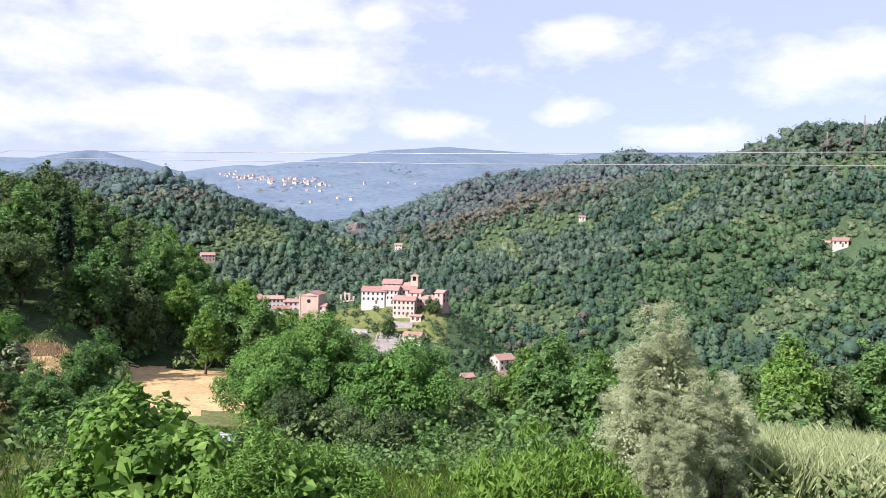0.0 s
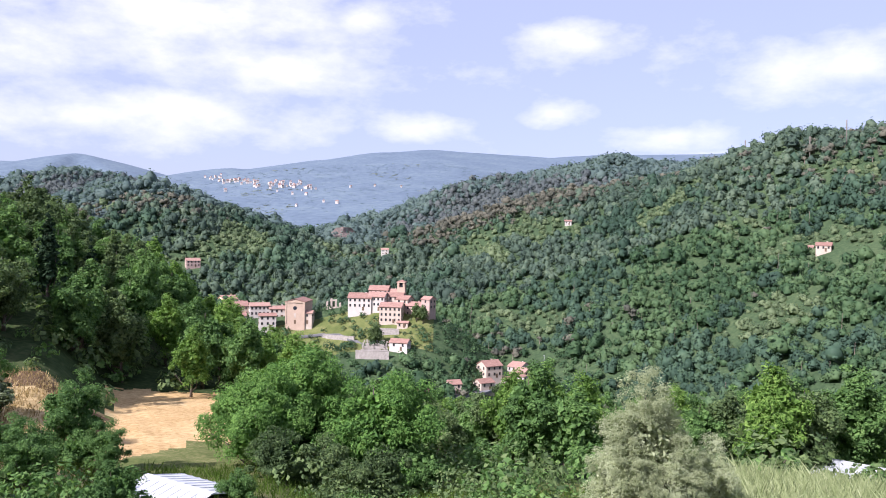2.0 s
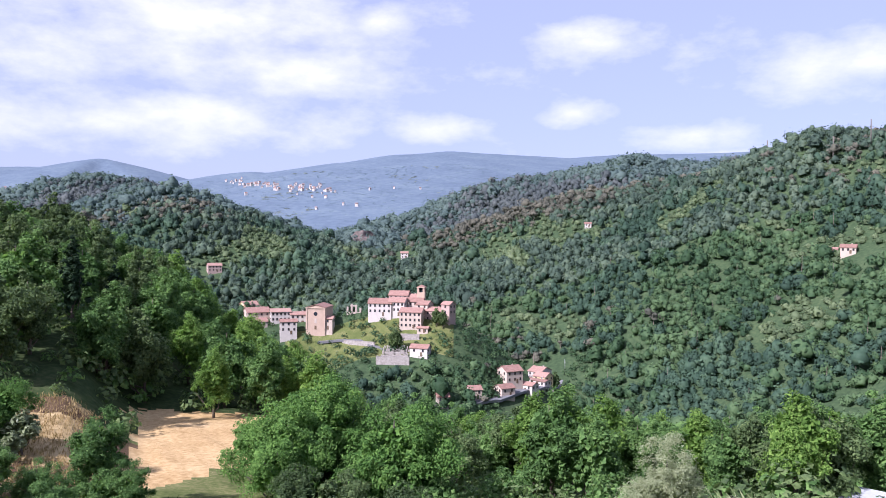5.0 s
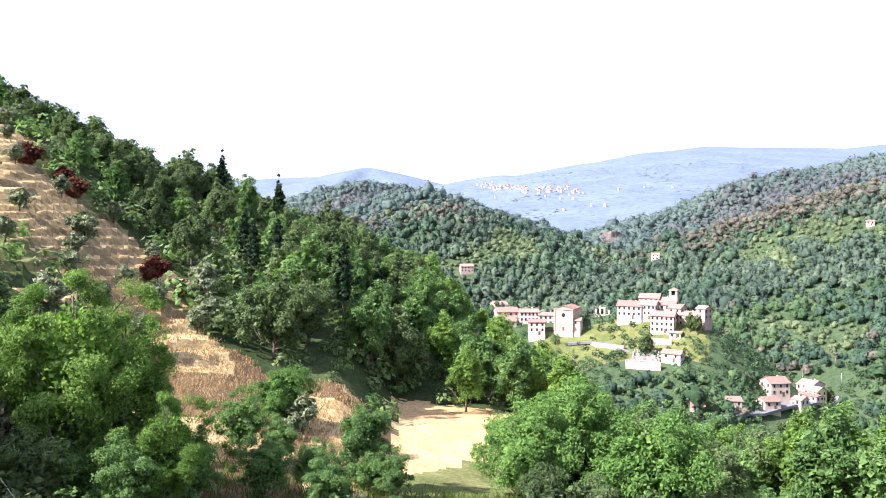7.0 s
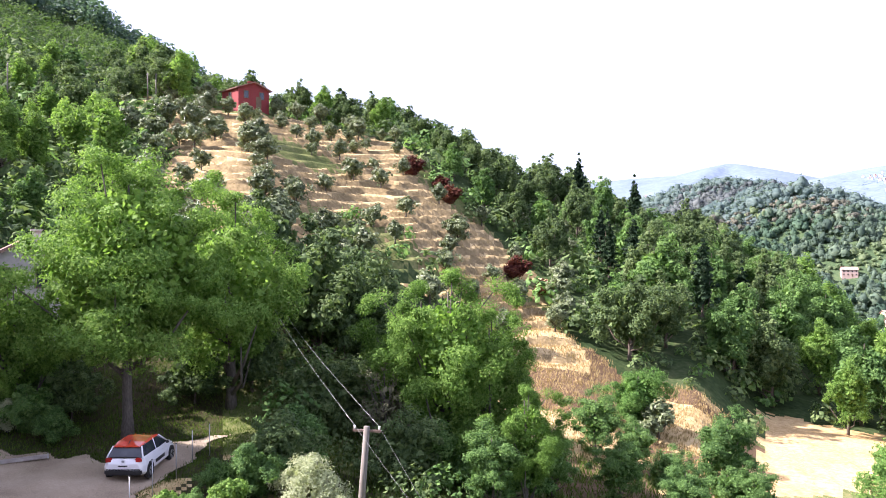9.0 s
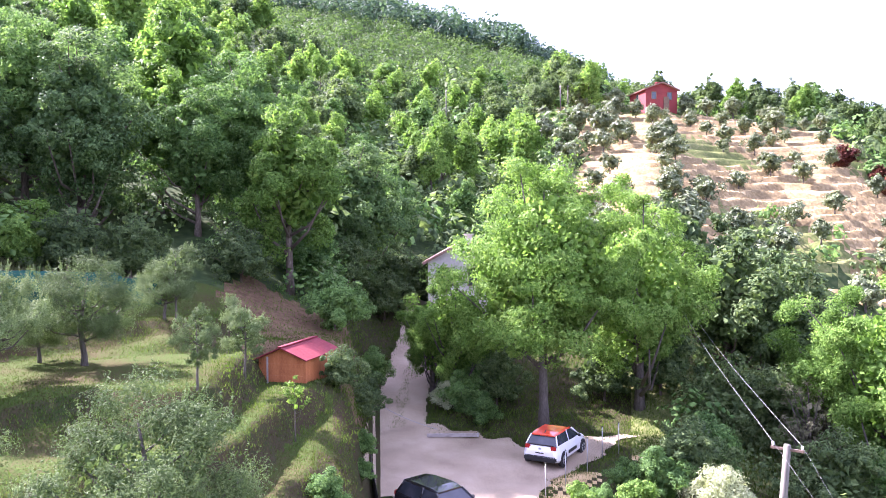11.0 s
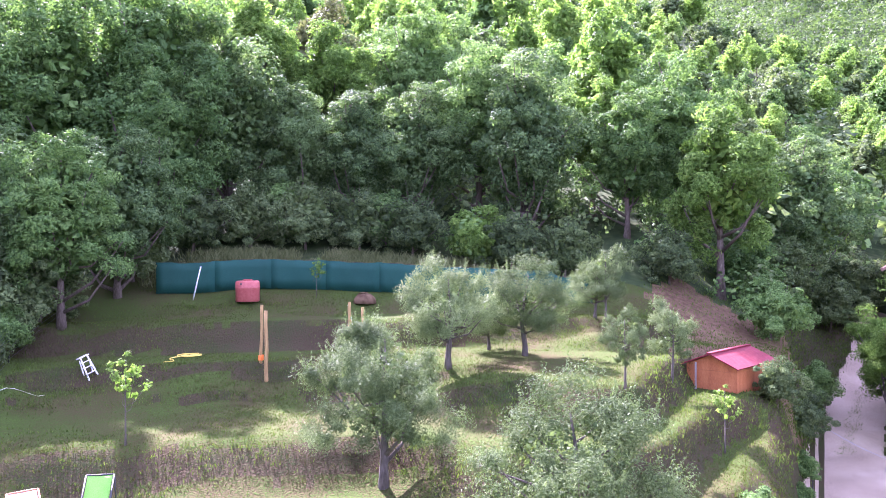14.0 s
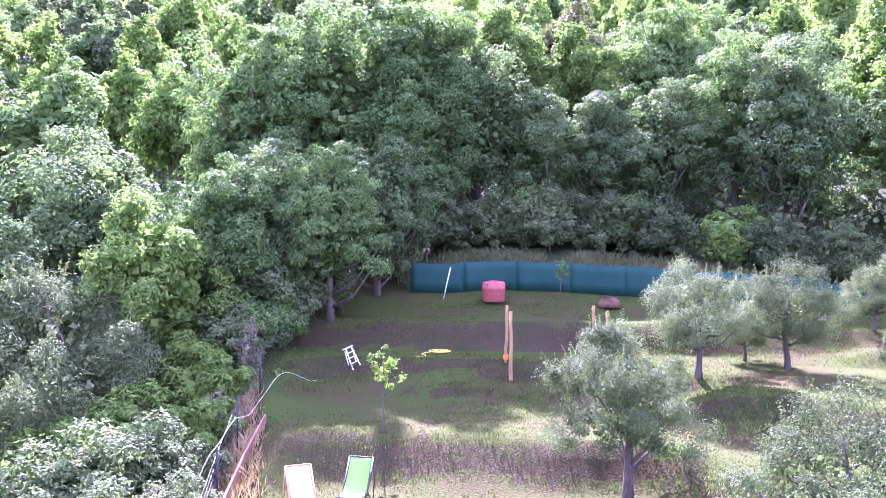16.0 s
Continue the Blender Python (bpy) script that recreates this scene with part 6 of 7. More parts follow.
def quarry():
    """A bare rock face in the wooded hills."""
    bm = bmesh.new()
    bmesh.ops.create_grid(bm, x_segments=40, y_segments=24, size=1)
    for v in bm.verts:
        x, y = v.co.x * 19, (v.co.y + .8) * 9
        fade = 1 - abs(v.co.x) ** 2 * .75
        v.co = Vector((x, 6 * noise.noise(Vector((x * .1, y * .12, 1))) + y * .5 + 8 * abs(v.co.x), y * fade * (1 + .3 * noise.noise(Vector((x * .1, 0, 4)))) + 3 * noise.noise(Vector((x * .15, y * .15, 7)))))
    ob = part("quarry_face", bm, ROCK)
    ob.matrix_world = hill_seat(8.75, .019, 900) @ pose(0, -9, 0)
    tagged(ob, "bare brown quarry face among the woods", "rock", kind="structure")


quarry()

# ---- near buildings ----
house("red_house", "red plastered house with a low roof on the ridge", at(62.4, 150, .0, 62.4 + 28), 6.4, 6.5, 3.6, 1.2, RED, 2, 1, 1, True, 2, category="house", over=.5)
hw = house("white_house", "white plastered house with a tiled gable behind the walnut tree", pose(*polar(76.9, 63), -8.2, 0, 0, 78), 4.8, 9, 7.0, 1.3, WHITE, 2, 2, 2, True, 2, category="house")
part("annex", boxed(3.2, 3.4, 3.4, Matrix.Translation((-3.95, -2.2, -1.0))), WHITE, hw)
part("annex_roof", boxed(3.5, 3.8, .16, Matrix.Translation((-3.9, -2.2, 2.4))), SHEET_WHITE, hw)


def garden_shed():
    x, y = polar(88.9, 29.3)
    ob = thing("garden_shed", pose(x, y, -6.0, 0, 0, 88.9 - 24), "orange-brown wooden garden shed with a dark red roof", "shed")
    w, d, h, rise = 1.75, 2.85, 1.9, .38
    slope_w = w / 2 / rise
    for k in range(11):        # weatherboards on the front gable, cut to the slope of the roof
        z0, z1 = k * .215, min(k * .215 + .212, h + rise - .01)
        if z1 <= z0:
            continue
        b0, b1 = min(w / 2, max(.01, (h + rise - z0) * slope_w)), min(w / 2, max(.01, (h + rise - z1) * slope_w))
        y0, y1 = -d / 2 - .012 * (k % 2) - .035, -d / 2 - .012 * (k % 2)
        vs = [(-b0, y0, z0), (b0, y0, z0), (b1, y0, z1), (-b1, y0, z1), (-b0, y1, z0), (b0, y1, z0), (b1, y1, z1), (-b1, y1, z1)]
        part("board", raw("board", vs, [(0, 1, 2, 3), (5, 4, 7, 6), (4, 0, 3, 7), (1, 5, 6, 2), (3, 2, 6, 7), (4, 5, 1, 0)]), WOOD_ORANGE, ob)
    for side in (-1, 1):
        for k in range(9):
            part("board", boxed(.035, d, .22, Matrix.Translation((side * (w / 2 + .012 * (k % 2)), 0, k * .215))), WOOD_ORANGE, ob)
    part("back_wall", boxed(w, .04, h, Matrix.Translation((0, d / 2, 0))), WOOD_ORANGE, ob)
    for sx in (-1, 1):
        for sy in (-1, 1):
            part("corner_post", boxed(.09, .09, h, Matrix.Translation((sx * w / 2, sy * d / 2, 0))), WOOD_ORANGE, ob)
    ang = math.atan2(rise, w / 2)
    ln = math.hypot(rise, w / 2) + .16
    for side in (-1, 1):
        m = Matrix.Translation((side * (ln / 2) * math.cos(ang), 0, h + rise - (ln / 2) * math.sin(ang) + .02)) @ Matrix.Rotation(side * ang, 4, "Y")
        part("roof_sheet", boxed(ln, d + .5, .04, m), SHEET_RED, ob)
    part("ridge_cap", boxed(.16, d + .52, .05, Matrix.Translation((0, 0, h + rise + .04))), SHEET_RED, ob)
    part("downpipe", boxed(.05, .05, 2.0, Matrix.Translation((-.45, -d / 2 - .3, 0))), METAL_GREY, ob, "pale metal post beside the wall")


garden_shed()


def low_shed():
    x, y = polar(20.3, 37)
    ob = thing("tool_shed", pose(x, y, -16.5, 0, 0, 20.6 + 38) @ Matrix.Diagonal((1.4, 1.4, 1.06, 1)), "small shed with a pale grey metal roof", "shed")
    part("wall", boxed(2.6, 2.9, 2.2), STONE_WALL, ob)
    ang = radians(17)
    for side in (-1, 1):
        rf = part("roof_sheet", boxed(1.62, 3.4, .03, Matrix.Translation((side * .77, 0, 2.38)) @ Matrix.Rotation(side * ang, 4, "Y")), SHEET_WHITE, ob)
        for k in range(9):
            part("rib", boxed(1.62, .03, .03, Matrix.Translation((side * .77, -1.6 + k * .4, 2.41)) @ Matrix.Rotation(side * ang, 4, "Y")), SHEET_WHITE, rf)
    part("ridge_cap", boxed(.2, 3.42, .05, Matrix.Translation((0, 0, 2.62))), SHEET_WHITE, ob)
    part("door", boxed(.9, .06, 1.8, Matrix.Translation((0, -1.48, 0))), SHUTTER, ob)


low_shed()


def long_hall():
    x, y = polar(-32.6, 64)
    ob = thing("long_hall", pose(x, y, -22.3, 0, 0, -40), "long low white hall with a row of windows", "building")
    part("wall", boxed(16, 6, 3.2, Matrix.Translation((0, 0, -.6))), WHITE, ob)
    part("roof", boxed(16.8, 6.8, .35, Matrix.Translation((0, 0, 2.6))), SHEET_WHITE, ob)
    for k in range(10):
        add_window(ob, -7.2 + k * 1.6, -3.03, 1.55, 0, 1.2, .9)


long_hall()

# ---- the drive and the garden ----
def on_drive(A, R):
    """Whether places lie on the gravel: the lane up to the white house, or the apron before the garden."""
    wob = .30 * np.sin(R * 1.1) + .25 * np.sin(A * 2.3) + .18 * np.sin(R * 3.7 + A * 1.3)
    inside = (np.abs(A - lane(R)) < np.degrees(1.5 / R) + wob * .3) & (R > 30)
    return inside | ((R > 23.2) & (A + wob * .4 < 82.1) & (A + wob > 70.5 - (R - 31) * .72) & (R + wob < 37.2 + np.clip(A - 72, 0, 8) * .45 + np.clip(72 - A, 0, 9) * .45))


def driveway():
    """Pale gravel draped over the ground, with two wheel tracks."""
    azs, rs = np.arange(60, 86.01, .10), np.arange(23, 62.01, .12)
    A, R = np.meshgrid(azs, rs, indexing="ij")
    inside = on_drive(A, R)
    X, Y = -np.sin(np.radians(A)) * R, np.cos(np.radians(A)) * R
    Zs = land(X, Y) + .045
    na, nr = A.shape
    idx = np.arange(na * nr).reshape(na, nr)
    ok = inside[:-1, :-1] & inside[1:, :-1] & inside[1:, 1:] & inside[:-1, 1:]
    faces = np.stack([idx[:-1, :-1], idx[:-1, 1:], idx[1:, 1:], idx[1:, :-1]], -1)[ok]
    used, inv = np.unique(faces, return_inverse=True)
    verts = np.stack([X, Y, Zs], -1).reshape(-1, 3)[used]
    me = raw("driveway", verts, inv.reshape(-1, 4))
    me.polygons.foreach_set("use_smooth", np.ones(len(me.polygons), bool))
    tagged(part("driveway", me, GRAVEL), "pale gravel drive with wheel tracks", "driveway", kind="structure")


driveway()


def blades(name, label, places, height, width, mat, seed, per=5, spread=.12):
    """Grass: thin upright blades in tufts, in one mesh."""
    rng = np.random.default_rng(seed)
    P = np.repeat(places, per, 0)
    n = len(P)
    ang = rng.uniform(0, 6.283, n)
    off = rng.normal(size=(n, 2)) * spread
    hh = height * rng.uniform(.5, 1.3, n)
    bx, by = P[:, 0] + off[:, 0], P[:, 1] + off[:, 1]
    bz = P[:, 2] - .03
    lean = rng.normal(size=(n, 2)) * .35 * hh[:, None]
    w = width * rng.uniform(.7, 1.3, n)
    dx, dy = np.cos(ang) * w, np.sin(ang) * w
    v = np.stack([np.stack([bx - dx, by - dy, bz], 1), np.stack([bx + dx, by + dy, bz], 1),
                  np.stack([bx + lean[:, 0] * .5 + dx * .7, by + lean[:, 1] * .5 + dy * .7, bz + hh * .6], 1), np.stack([bx + lean[:, 0], by + lean[:, 1], bz + hh], 1)], 1).reshape(-1, 3)
    ob = part(name, raw(name, v, np.arange(4 * n).reshape(n, 4)), mat)
    return tagged(ob, label, "grass", kind="stuff")


def scatter(rng, n, az0, az1, r0, r1, keep):
    a, r = rng.uniform(az0, az1, n), np.sqrt(rng.uniform(r0 * r0, r1 * r1, n))
    x, y = -np.sin(np.radians(a)) * r, np.cos(np.radians(a)) * r
    ok = keep(x, y, a, r)
    x, y = x[ok], y[ok]
    return np.stack([x, y, land(x, y)], 1)


def grasses():
    rng = np.random.default_rng(31)
    tufty = lambda x, y, a, r: (np.sin(x * .55 + 1) + np.sin(y * .6 + x * .2) + rng.normal(size=x.shape) * .8) > -.35
    blades("garden_grass", "short green grass on the garden terraces", scatter(rng, 70000, 85, 143, 12, 37, tufty), .065, .011, LEAF_TURF, 32, 4)
    blades("garden_weeds", "low weeds and herbs on the garden terraces", scatter(rng, 9000, 85, 143, 12, 37, lambda x, y, a, r: np.sin(x * .8) * np.sin(y * .7) > .1), .085, .013, LEAF_GRASS, 33, 6)
    banks = lambda x, y, a, r: np.abs(land(x + .25 * np.sin(np.radians(a)), y - .25 * np.cos(np.radians(a))) - land(x - .25 * np.sin(np.radians(a)), y + .25 * np.cos(np.radians(a)))) > .17
    blades("bank_stalks", "brown dry stalks on the terrace banks", scatter(rng, 45000, 85, 143, 13, 35, banks), .06, .009, LEAF_BROWN, 42, 4, .12)
    blades("bank_herbs", "green herbs growing on the terrace banks", scatter(rng, 60000, 85, 143, 13, 35, lambda x, y, a, r: banks(x, y, a, r) & (np.sin(x * .7 + 2) + np.sin(y * .9) + rng.normal(size=x.shape) * .5 > .2)), .08, .012, LEAF_GRASS, 43, 4, .2)
    verge = lambda x, y, a, r: ~on_drive(a, r) & (on_drive(a + np.degrees(.4 / r), r) | on_drive(a - np.degrees(.4 / r), r) | on_drive(a, r + .4) | on_drive(a, r - .4))
    blades("verge_weeds", "ragged grass and weeds along the edge of the gravel", scatter(rng, 60000, 60, 86, 23, 60, verge), .11, .014, LEAF_GRASS, 46, 5, .12)
    shade = lambda x, y, a, r: ~on_drive(a, r)
    blades("shade_grass", "rough grass and herbs under the walnut trees", scatter(rng, 9000, 62, 85.5, 34, 62, shade), .16, .02, LEAF_GRASS, 47, 5, .2)
    blades("lane_grass", "strip of grass and weeds between the wheel tracks", scatter(rng, 9000, 76, 85, 40, 58, lambda x, y, a, r: np.abs(a - lane(r)) < np.degrees(.22 / r) * (1 + .6 * np.sin(r * 1.3) + .6 * rng.random(x.shape))), .12, .016, LEAF_GRASS, 44, 4, .08)
    blades("tall_grass", "tall seeding grass on the bank behind the net", scatter(rng, 3800, 106, 131, 37.2, 41, lambda x, y, a, r: np.sin(a * 1.3) + np.sin(a * .7 + r) + rng.normal(size=x.shape) * .6 > -.6), .5, .016, LEAF_BANKGRASS, 34, 7, .25)
    blades("tall_grass", "tall dry grass along the garden's edge", scatter(rng, 2600, 141.5, 147, 12, 30, lambda x, y, a, r: np.abs(a - 143.5) < 1.6), .38, .012, LEAF_DRYGRASS, 35, 5, .15)
    blades("hay_stubble", "pale dry stubble of the mown field", scatter(rng, 9000, 13, 28, 58, 96, lambda x, y, a, r: region(x, y, r, a, np.ones(x.shape)) == 1), .05, .02, LEAF_DRYGRASS, 36, 3, .3)
    blades("terrace_grass", "dry straw-coloured grass on the olive terraces", scatter(rng, 16000, 36, 71, 74, 156, lambda x, y, a, r: region(x, y, r, a, np.ones(x.shape)) == 2), .13, .03, LEAF_DRYGRASS, 37, 4, .5)
    blades("slope_grass", "dry grass and stalks on the bare slope", scatter(rng, 7000, 27, 48, 50, 92, lambda x, y, a, r: np.isin(region(x, y, r, a, np.ones(x.shape)), (2, 5))), .35, .03, LEAF_DRYGRASS, 38, 4, .3)
    blades("reeds", "tall pale reeds on the valley side", scatter(rng, 5200, -33, -15, 30, 44, lambda x, y, a, r: a > -99), 2.2, .035, LEAF_REED, 39, 7, .35)
    blades("meadow_grass", "long green grass of the meadow", scatter(rng, 14000, -36, 60, 9, 50, lambda x, y, a, r: r > 9), .45, .02, LEAF_GRASS, 40, 4, .25)
    blades("bank_grass", "rough grass and weeds beside the drive", scatter(rng, 15000, 55, 95, 23, 58, lambda x, y, a, r: ((np.abs(a - lane(r)) > np.degrees(1.5 / r)) & ((r > 38.5) | (a > 83.8) | (a < 70.2 - (r - 31) * .72)))), .13, .012, LEAF_GRASS, 41, 5, .2)


grasses()


def shade_net():
    """A fence of teal shading net on thin posts at the back of the garden."""
    ob = thing("shade_net_fence", at(117, 36.2), "teal shading net fence along the back of the garden", "fence")
    inv = ob.matrix_world.inverted()
    azs = np.arange(98.5, 131.6, .5)
    rr = 36.2 + .35 * np.sin(azs * .22) - np.clip(104 - azs, 0, 9) * .15
    pts = [Vector((*polar(a, r), ground(*polar(a, r)))) for a, r in zip(azs, rr)]
    k = 0
    while k + 8 < len(pts):
        verts, faces = [], []
        for i in range(k, k + 9):
            sag = .05 * math.sin((i - k) / 8 * math.pi) + .02 * math.sin(i * 2.1)
            top = 1.42 if azs[i] > 101 else 1.2
            for z, bulge in ((.0, .0), (.5, .05 * math.sin(i * 1.7)), (1.0, .04 * math.sin(i * 1.1 + 1)), (top - sag, 0)):
                d = Vector((pts[i].x, pts[i].y, 0)).normalized()
                verts.append((inv @ (pts[i] + Vector((0, 0, z + .03)) + d * bulge))[:])
        for i in range(8):
            for j in range(3):
                a = i * 4 + j
                faces.append((a, a + 4, a + 5, a + 1))
        me = raw("net_panel", verts, faces)
        me.polygons.foreach_set("use_smooth", np.ones(len(me.polygons), bool))
        net = part("net_panel", me, NET_TEAL, ob)
        md = net.modifiers.new("thickness", "SOLIDIFY")
        md.thickness = .006
        p = inv @ pts[k]
        part("post", boxed(.05, .05, 1.45, Matrix.Translation(p + inv.to_3x3() @ Vector((pts[k].x, pts[k].y, 0)).normalized() * .12 + Vector((0, 0, -.1)))), METAL_DARK, ob)
        k += 8
    top = [(inv @ (p + Vector((0, 0, 1.42 if a > 101 else 1.2))))[:] for p, a in zip(pts, azs)]
    tube("top_wire", top, .008, METAL_DARK, ob, 4)


shade_net()


def water_tank():
    m = seat(124.2, -.069)
    ob = thing("water_tank", m @ pose(0, 0, 0, 0, 0, 124) @ Matrix.Scale(.92, 4), "faded red plastic water tank with a ribbed lid", "tank")
    bm = bmesh.new()
    prof = ((.0, .52), (.03, .55), (.62, .56), (.66, .58), (.70, .56), (.92, .55), (.98, .50))
    rings = []
    for z, r in prof:
        rings.append([bm.verts.new((r * 1.02 * math.copysign(abs(math.cos(a)) ** .55, math.cos(a)), r * math.copysign(abs(math.sin(a)) ** .55, math.sin(a)), z)) for a in (2 * math.pi * k / 28 + .001 for k in range(28))])
    for q, p in zip(rings[:-1], rings[1:]):
        for k in range(28):
            bm.faces.new((q[k], q[(k + 1) % 28], p[(k + 1) % 28], p[k]))
    bm.faces.new(rings[-1])
    bm.faces.new(rings[0][::-1])
    body = part("body", bm, PLASTIC_RED, ob, smooth=True)
    bm = bmesh.new()
    bmesh.ops.create_cone(bm, cap_ends=True, segments=20, radius1=.24, radius2=.22, depth=.07, matrix=Matrix.Translation((0, 0, 1.0)))
    lid = part("lid", bm, PLASTIC_RED, ob)
    part("lid_rib", boxed(.40, .04, .02, Matrix.Translation((0, 0, 1.035))), PLASTIC_RED, lid)
    part("spout", boxed(.08, .12, .08, Matrix.Translation((-.3, -.56, .82)), .01), METAL_DARK, ob)


water_tank()


def timber_post(az, fall, h, lean, label, r=.065):
    m = seat(az, fall)
    ob = thing("timber_post", m @ pose(0, 0, 0, lean, lean * .4, 0), label, "post", "posts of the garden terrace")
    path = [(math.sin(k * 1.3) * .012, math.cos(k * 1.9) * .012, -.3 + (h + .3) * k / 6, r * (1.06 - .03 * k)) for k in range(7)]
    me = raw("pole", *tubes([path], 10))
    me.polygons.foreach_set("use_smooth", np.ones(len(me.polygons), bool))
    part("pole", me, WOOD_PALE, ob)
    part("cut_end", boxed(.10, .10, .012, Matrix.Translation((math.sin(7.8) * .012, math.cos(11.4) * .012, h - .004)), .004), WOOD_PALE, ob)
    return ob


timber_post(122.85, -.172, 2.35, .5, "upright peeled chestnut post on the terrace")
p2 = timber_post(123.25, -.150, 1.95, -1.0, "peeled chestnut post with an orange foot", .055)
part("foot_guard", boxed(.15, .15, .2, Matrix.Translation((0, 0, .05)), .02), ORANGE, p2, "orange plastic guard")
timber_post(116.75, -.120, 1.35, 0, "peeled post behind the olive tree")
timber_post(115.7, -.120, 1.15, 1.5, "shorter peeled post behind the olive tree")


def leaning_pole(az, fall, h, tilt, label):
    ob = thing("garden_pole", seat(az, fall) @ pose(0, 0, 0, 0, 0, az) @ pose(0, 0, 0, 0, tilt, 0), label, "pole")
    tube("pole", [(0, 0, -.1), (0, 0, h * .5), (.01, 0, h)], .028, WHITE_PAINT, ob, 8)
    part("cap", boxed(.065, .065, .04, Matrix.Translation((.01, 0, h - .01)), .01), METAL_GREY, ob)


leaning_pole(128.0, -.066, 1.5, 12, "pale pole leaning at the end of the net")
leaning_pole(116.3, -.118, 1.2, -14, "white pole leaning among the olive branches")


def deck_chair(az, fall, turn, canvas, frame_mat, label):
    """A folding chair: two crossed frames and a hanging sling."""
    ob = thing("deck_chair", seat(az, fall, 12) @ pose(0, 0, 0, 0, 0, az + turn), label, "chair", "deck chairs on the terrace")
    w = .56
    for side in (-1, 1):
        x = side * w / 2
        tube("back_rail", [(x, -.42, .02), (x, .10, .45), (x, .62, 1.02)], .022, frame_mat, ob, 6)
        tube("leg_rail", [(x * .93, .58, .02), (x * .93, .12, .36), (x * .93, -.48, .42)], .020, frame_mat, ob, 6)
        tube("prop", [(x * 1.04, .60, .98), (x * 1.04, .72, .5), (x * 1.04, .56, .06)], .016, frame_mat, ob, 6)
    for y, z in ((.62, 1.02), (-.48, .42), (-.42, .02), (.58, .02)):
        tube("crossbar", [(-w / 2, y, z), (w / 2, y, z)], .02, frame_mat, ob, 6)
    verts, faces = [], []
    n = 14
    for k in range(n + 1):
        f = k / n
        y = .62 + (-.48 - .62) * f
        z = 1.02 + (.42 - 1.02) * f - math.sin(f * math.pi) ** 1.0 * (.20 + .06 * f)
        for x in (-w / 2 + .03, 0, w / 2 - .03):
            verts.append((x, y, z - (.015 if x == 0 else 0)))
    for k in range(n):
        for j in range(2):
            a = k * 3 + j
            faces.append((a, a + 1, a + 4, a + 3))
    me = raw("sling", verts, faces)
    me.polygons.foreach_set("use_smooth", np.ones(len(me.polygons), bool))
    s = part("sling", me, canvas, ob)
    md = s.modifiers.new("thickness", "SOLIDIFY")
    md.thickness = .006


deck_chair(138.4, -.356, 12, CANVAS_WHITE, FRAME_WOOD, "folding deck chair with off-white canvas and reddish wooden frame")
deck_chair(134.6, -.345, -14, CANVAS_GREEN, METAL_DARK, "folding deck chair with light green canvas and dark frame")


def step_stool():
    """A white folding step ladder that leans on the bank."""
    ob = thing("step_ladder", seat(134.5, -.157) @ pose(0, 0, 0, 0, 0, 134 + 30) @ pose(0, 0, 0, -12, -20, 0) @ Matrix.Scale(.82, 4), "white folding step ladder leaning on the bank", "ladder")
    for side in (-1, 1):
        part("rail", boxed(.05, .03, .95, Matrix.Translation((side * .2, 0, 0)) @ Matrix.Rotation(radians(-side * 4), 4, "Y")), WHITE_PAINT, ob)
        part("back_rail", boxed(.04, .03, .9, Matrix.Translation((side * .19, .34, 0)) @ Matrix.Rotation(radians(18), 4, "X")), WHITE_PAINT, ob)
    for z in (.25, .5, .72):
        part("tread", boxed(.38, .14, .025, Matrix.Translation((0, .02, z))), WHITE_PAINT, ob)
    part("top_step", boxed(.44, .26, .04, Matrix.Translation((0, .08, .93)), .01), WHITE_PAINT, ob)


step_stool()


def flat_radius(az, near):
    """Distance of the most level ground within two metres beyond a distance."""
    rr = np.arange(near, near + 4.2, .15)
    z = [ground(*polar(az, r)) for r in rr]
    drop = [abs(z[k + 3] - z[k - 3]) for k in range(3, len(rr) - 3)]
    return float(rr[3 + int(np.argmin(drop))])


def garden_hose():
    m = at(128.2, flat_radius(128.2, 25.5))
    ob = thing("garden_hose", m, "yellow garden hose in a loose heap on the grass", "hose")
    rng = random.Random(8)
    path = []
    for k in range(90):
        a = k * .29
        rr = .22 + .08 * math.sin(k * .37) + .04 * rng.random()
        x, y = math.cos(a) * rr * 1.5 + (.9 * max(0, (k - 70) / 20)), math.sin(a) * rr * 1.1 + .1 * math.sin(k * .1)
        w = m @ Vector((x, y, 0))
        path.append((x, y, ground(w.x, w.y) - m.translation.z + .03 + .02 * abs(math.sin(k * .21))))
    tube("coil", path, .016, HOSE, ob, 6)
    tube("free_end", [path[-1]] + [(path[-1][0] + .1 * k, path[-1][1] + .1 * math.sin(k * 1.1), path[-1][2] - .02) for k in range(1, 5)], .016, HOSE, ob, 6)


garden_hose()


def straw_mound():
    ob = thing("earth_mound", seat(115.6, -.072), "small reddish heap of earth and straw by the net", "mound")
    bm = bmesh.new()
    bmesh.ops.create_icosphere(bm, subdivisions=4, radius=.52)
    for v in bm.verts:
        v.co.z = max(-.05, v.co.z) * (.85 + .12 * noise.noise(v.co * 6)) 
        v.co.x *= 1 + .12 * noise.noise(v.co * 5 + Vector((3, 1, 2)))
    part("soil_cone", bm, SOIL, ob, smooth=True)
    part("crust", boxed(.42, .36, .06, Matrix.Translation((.05, -.05, .40)), .028), SOIL, ob)


straw_mound()


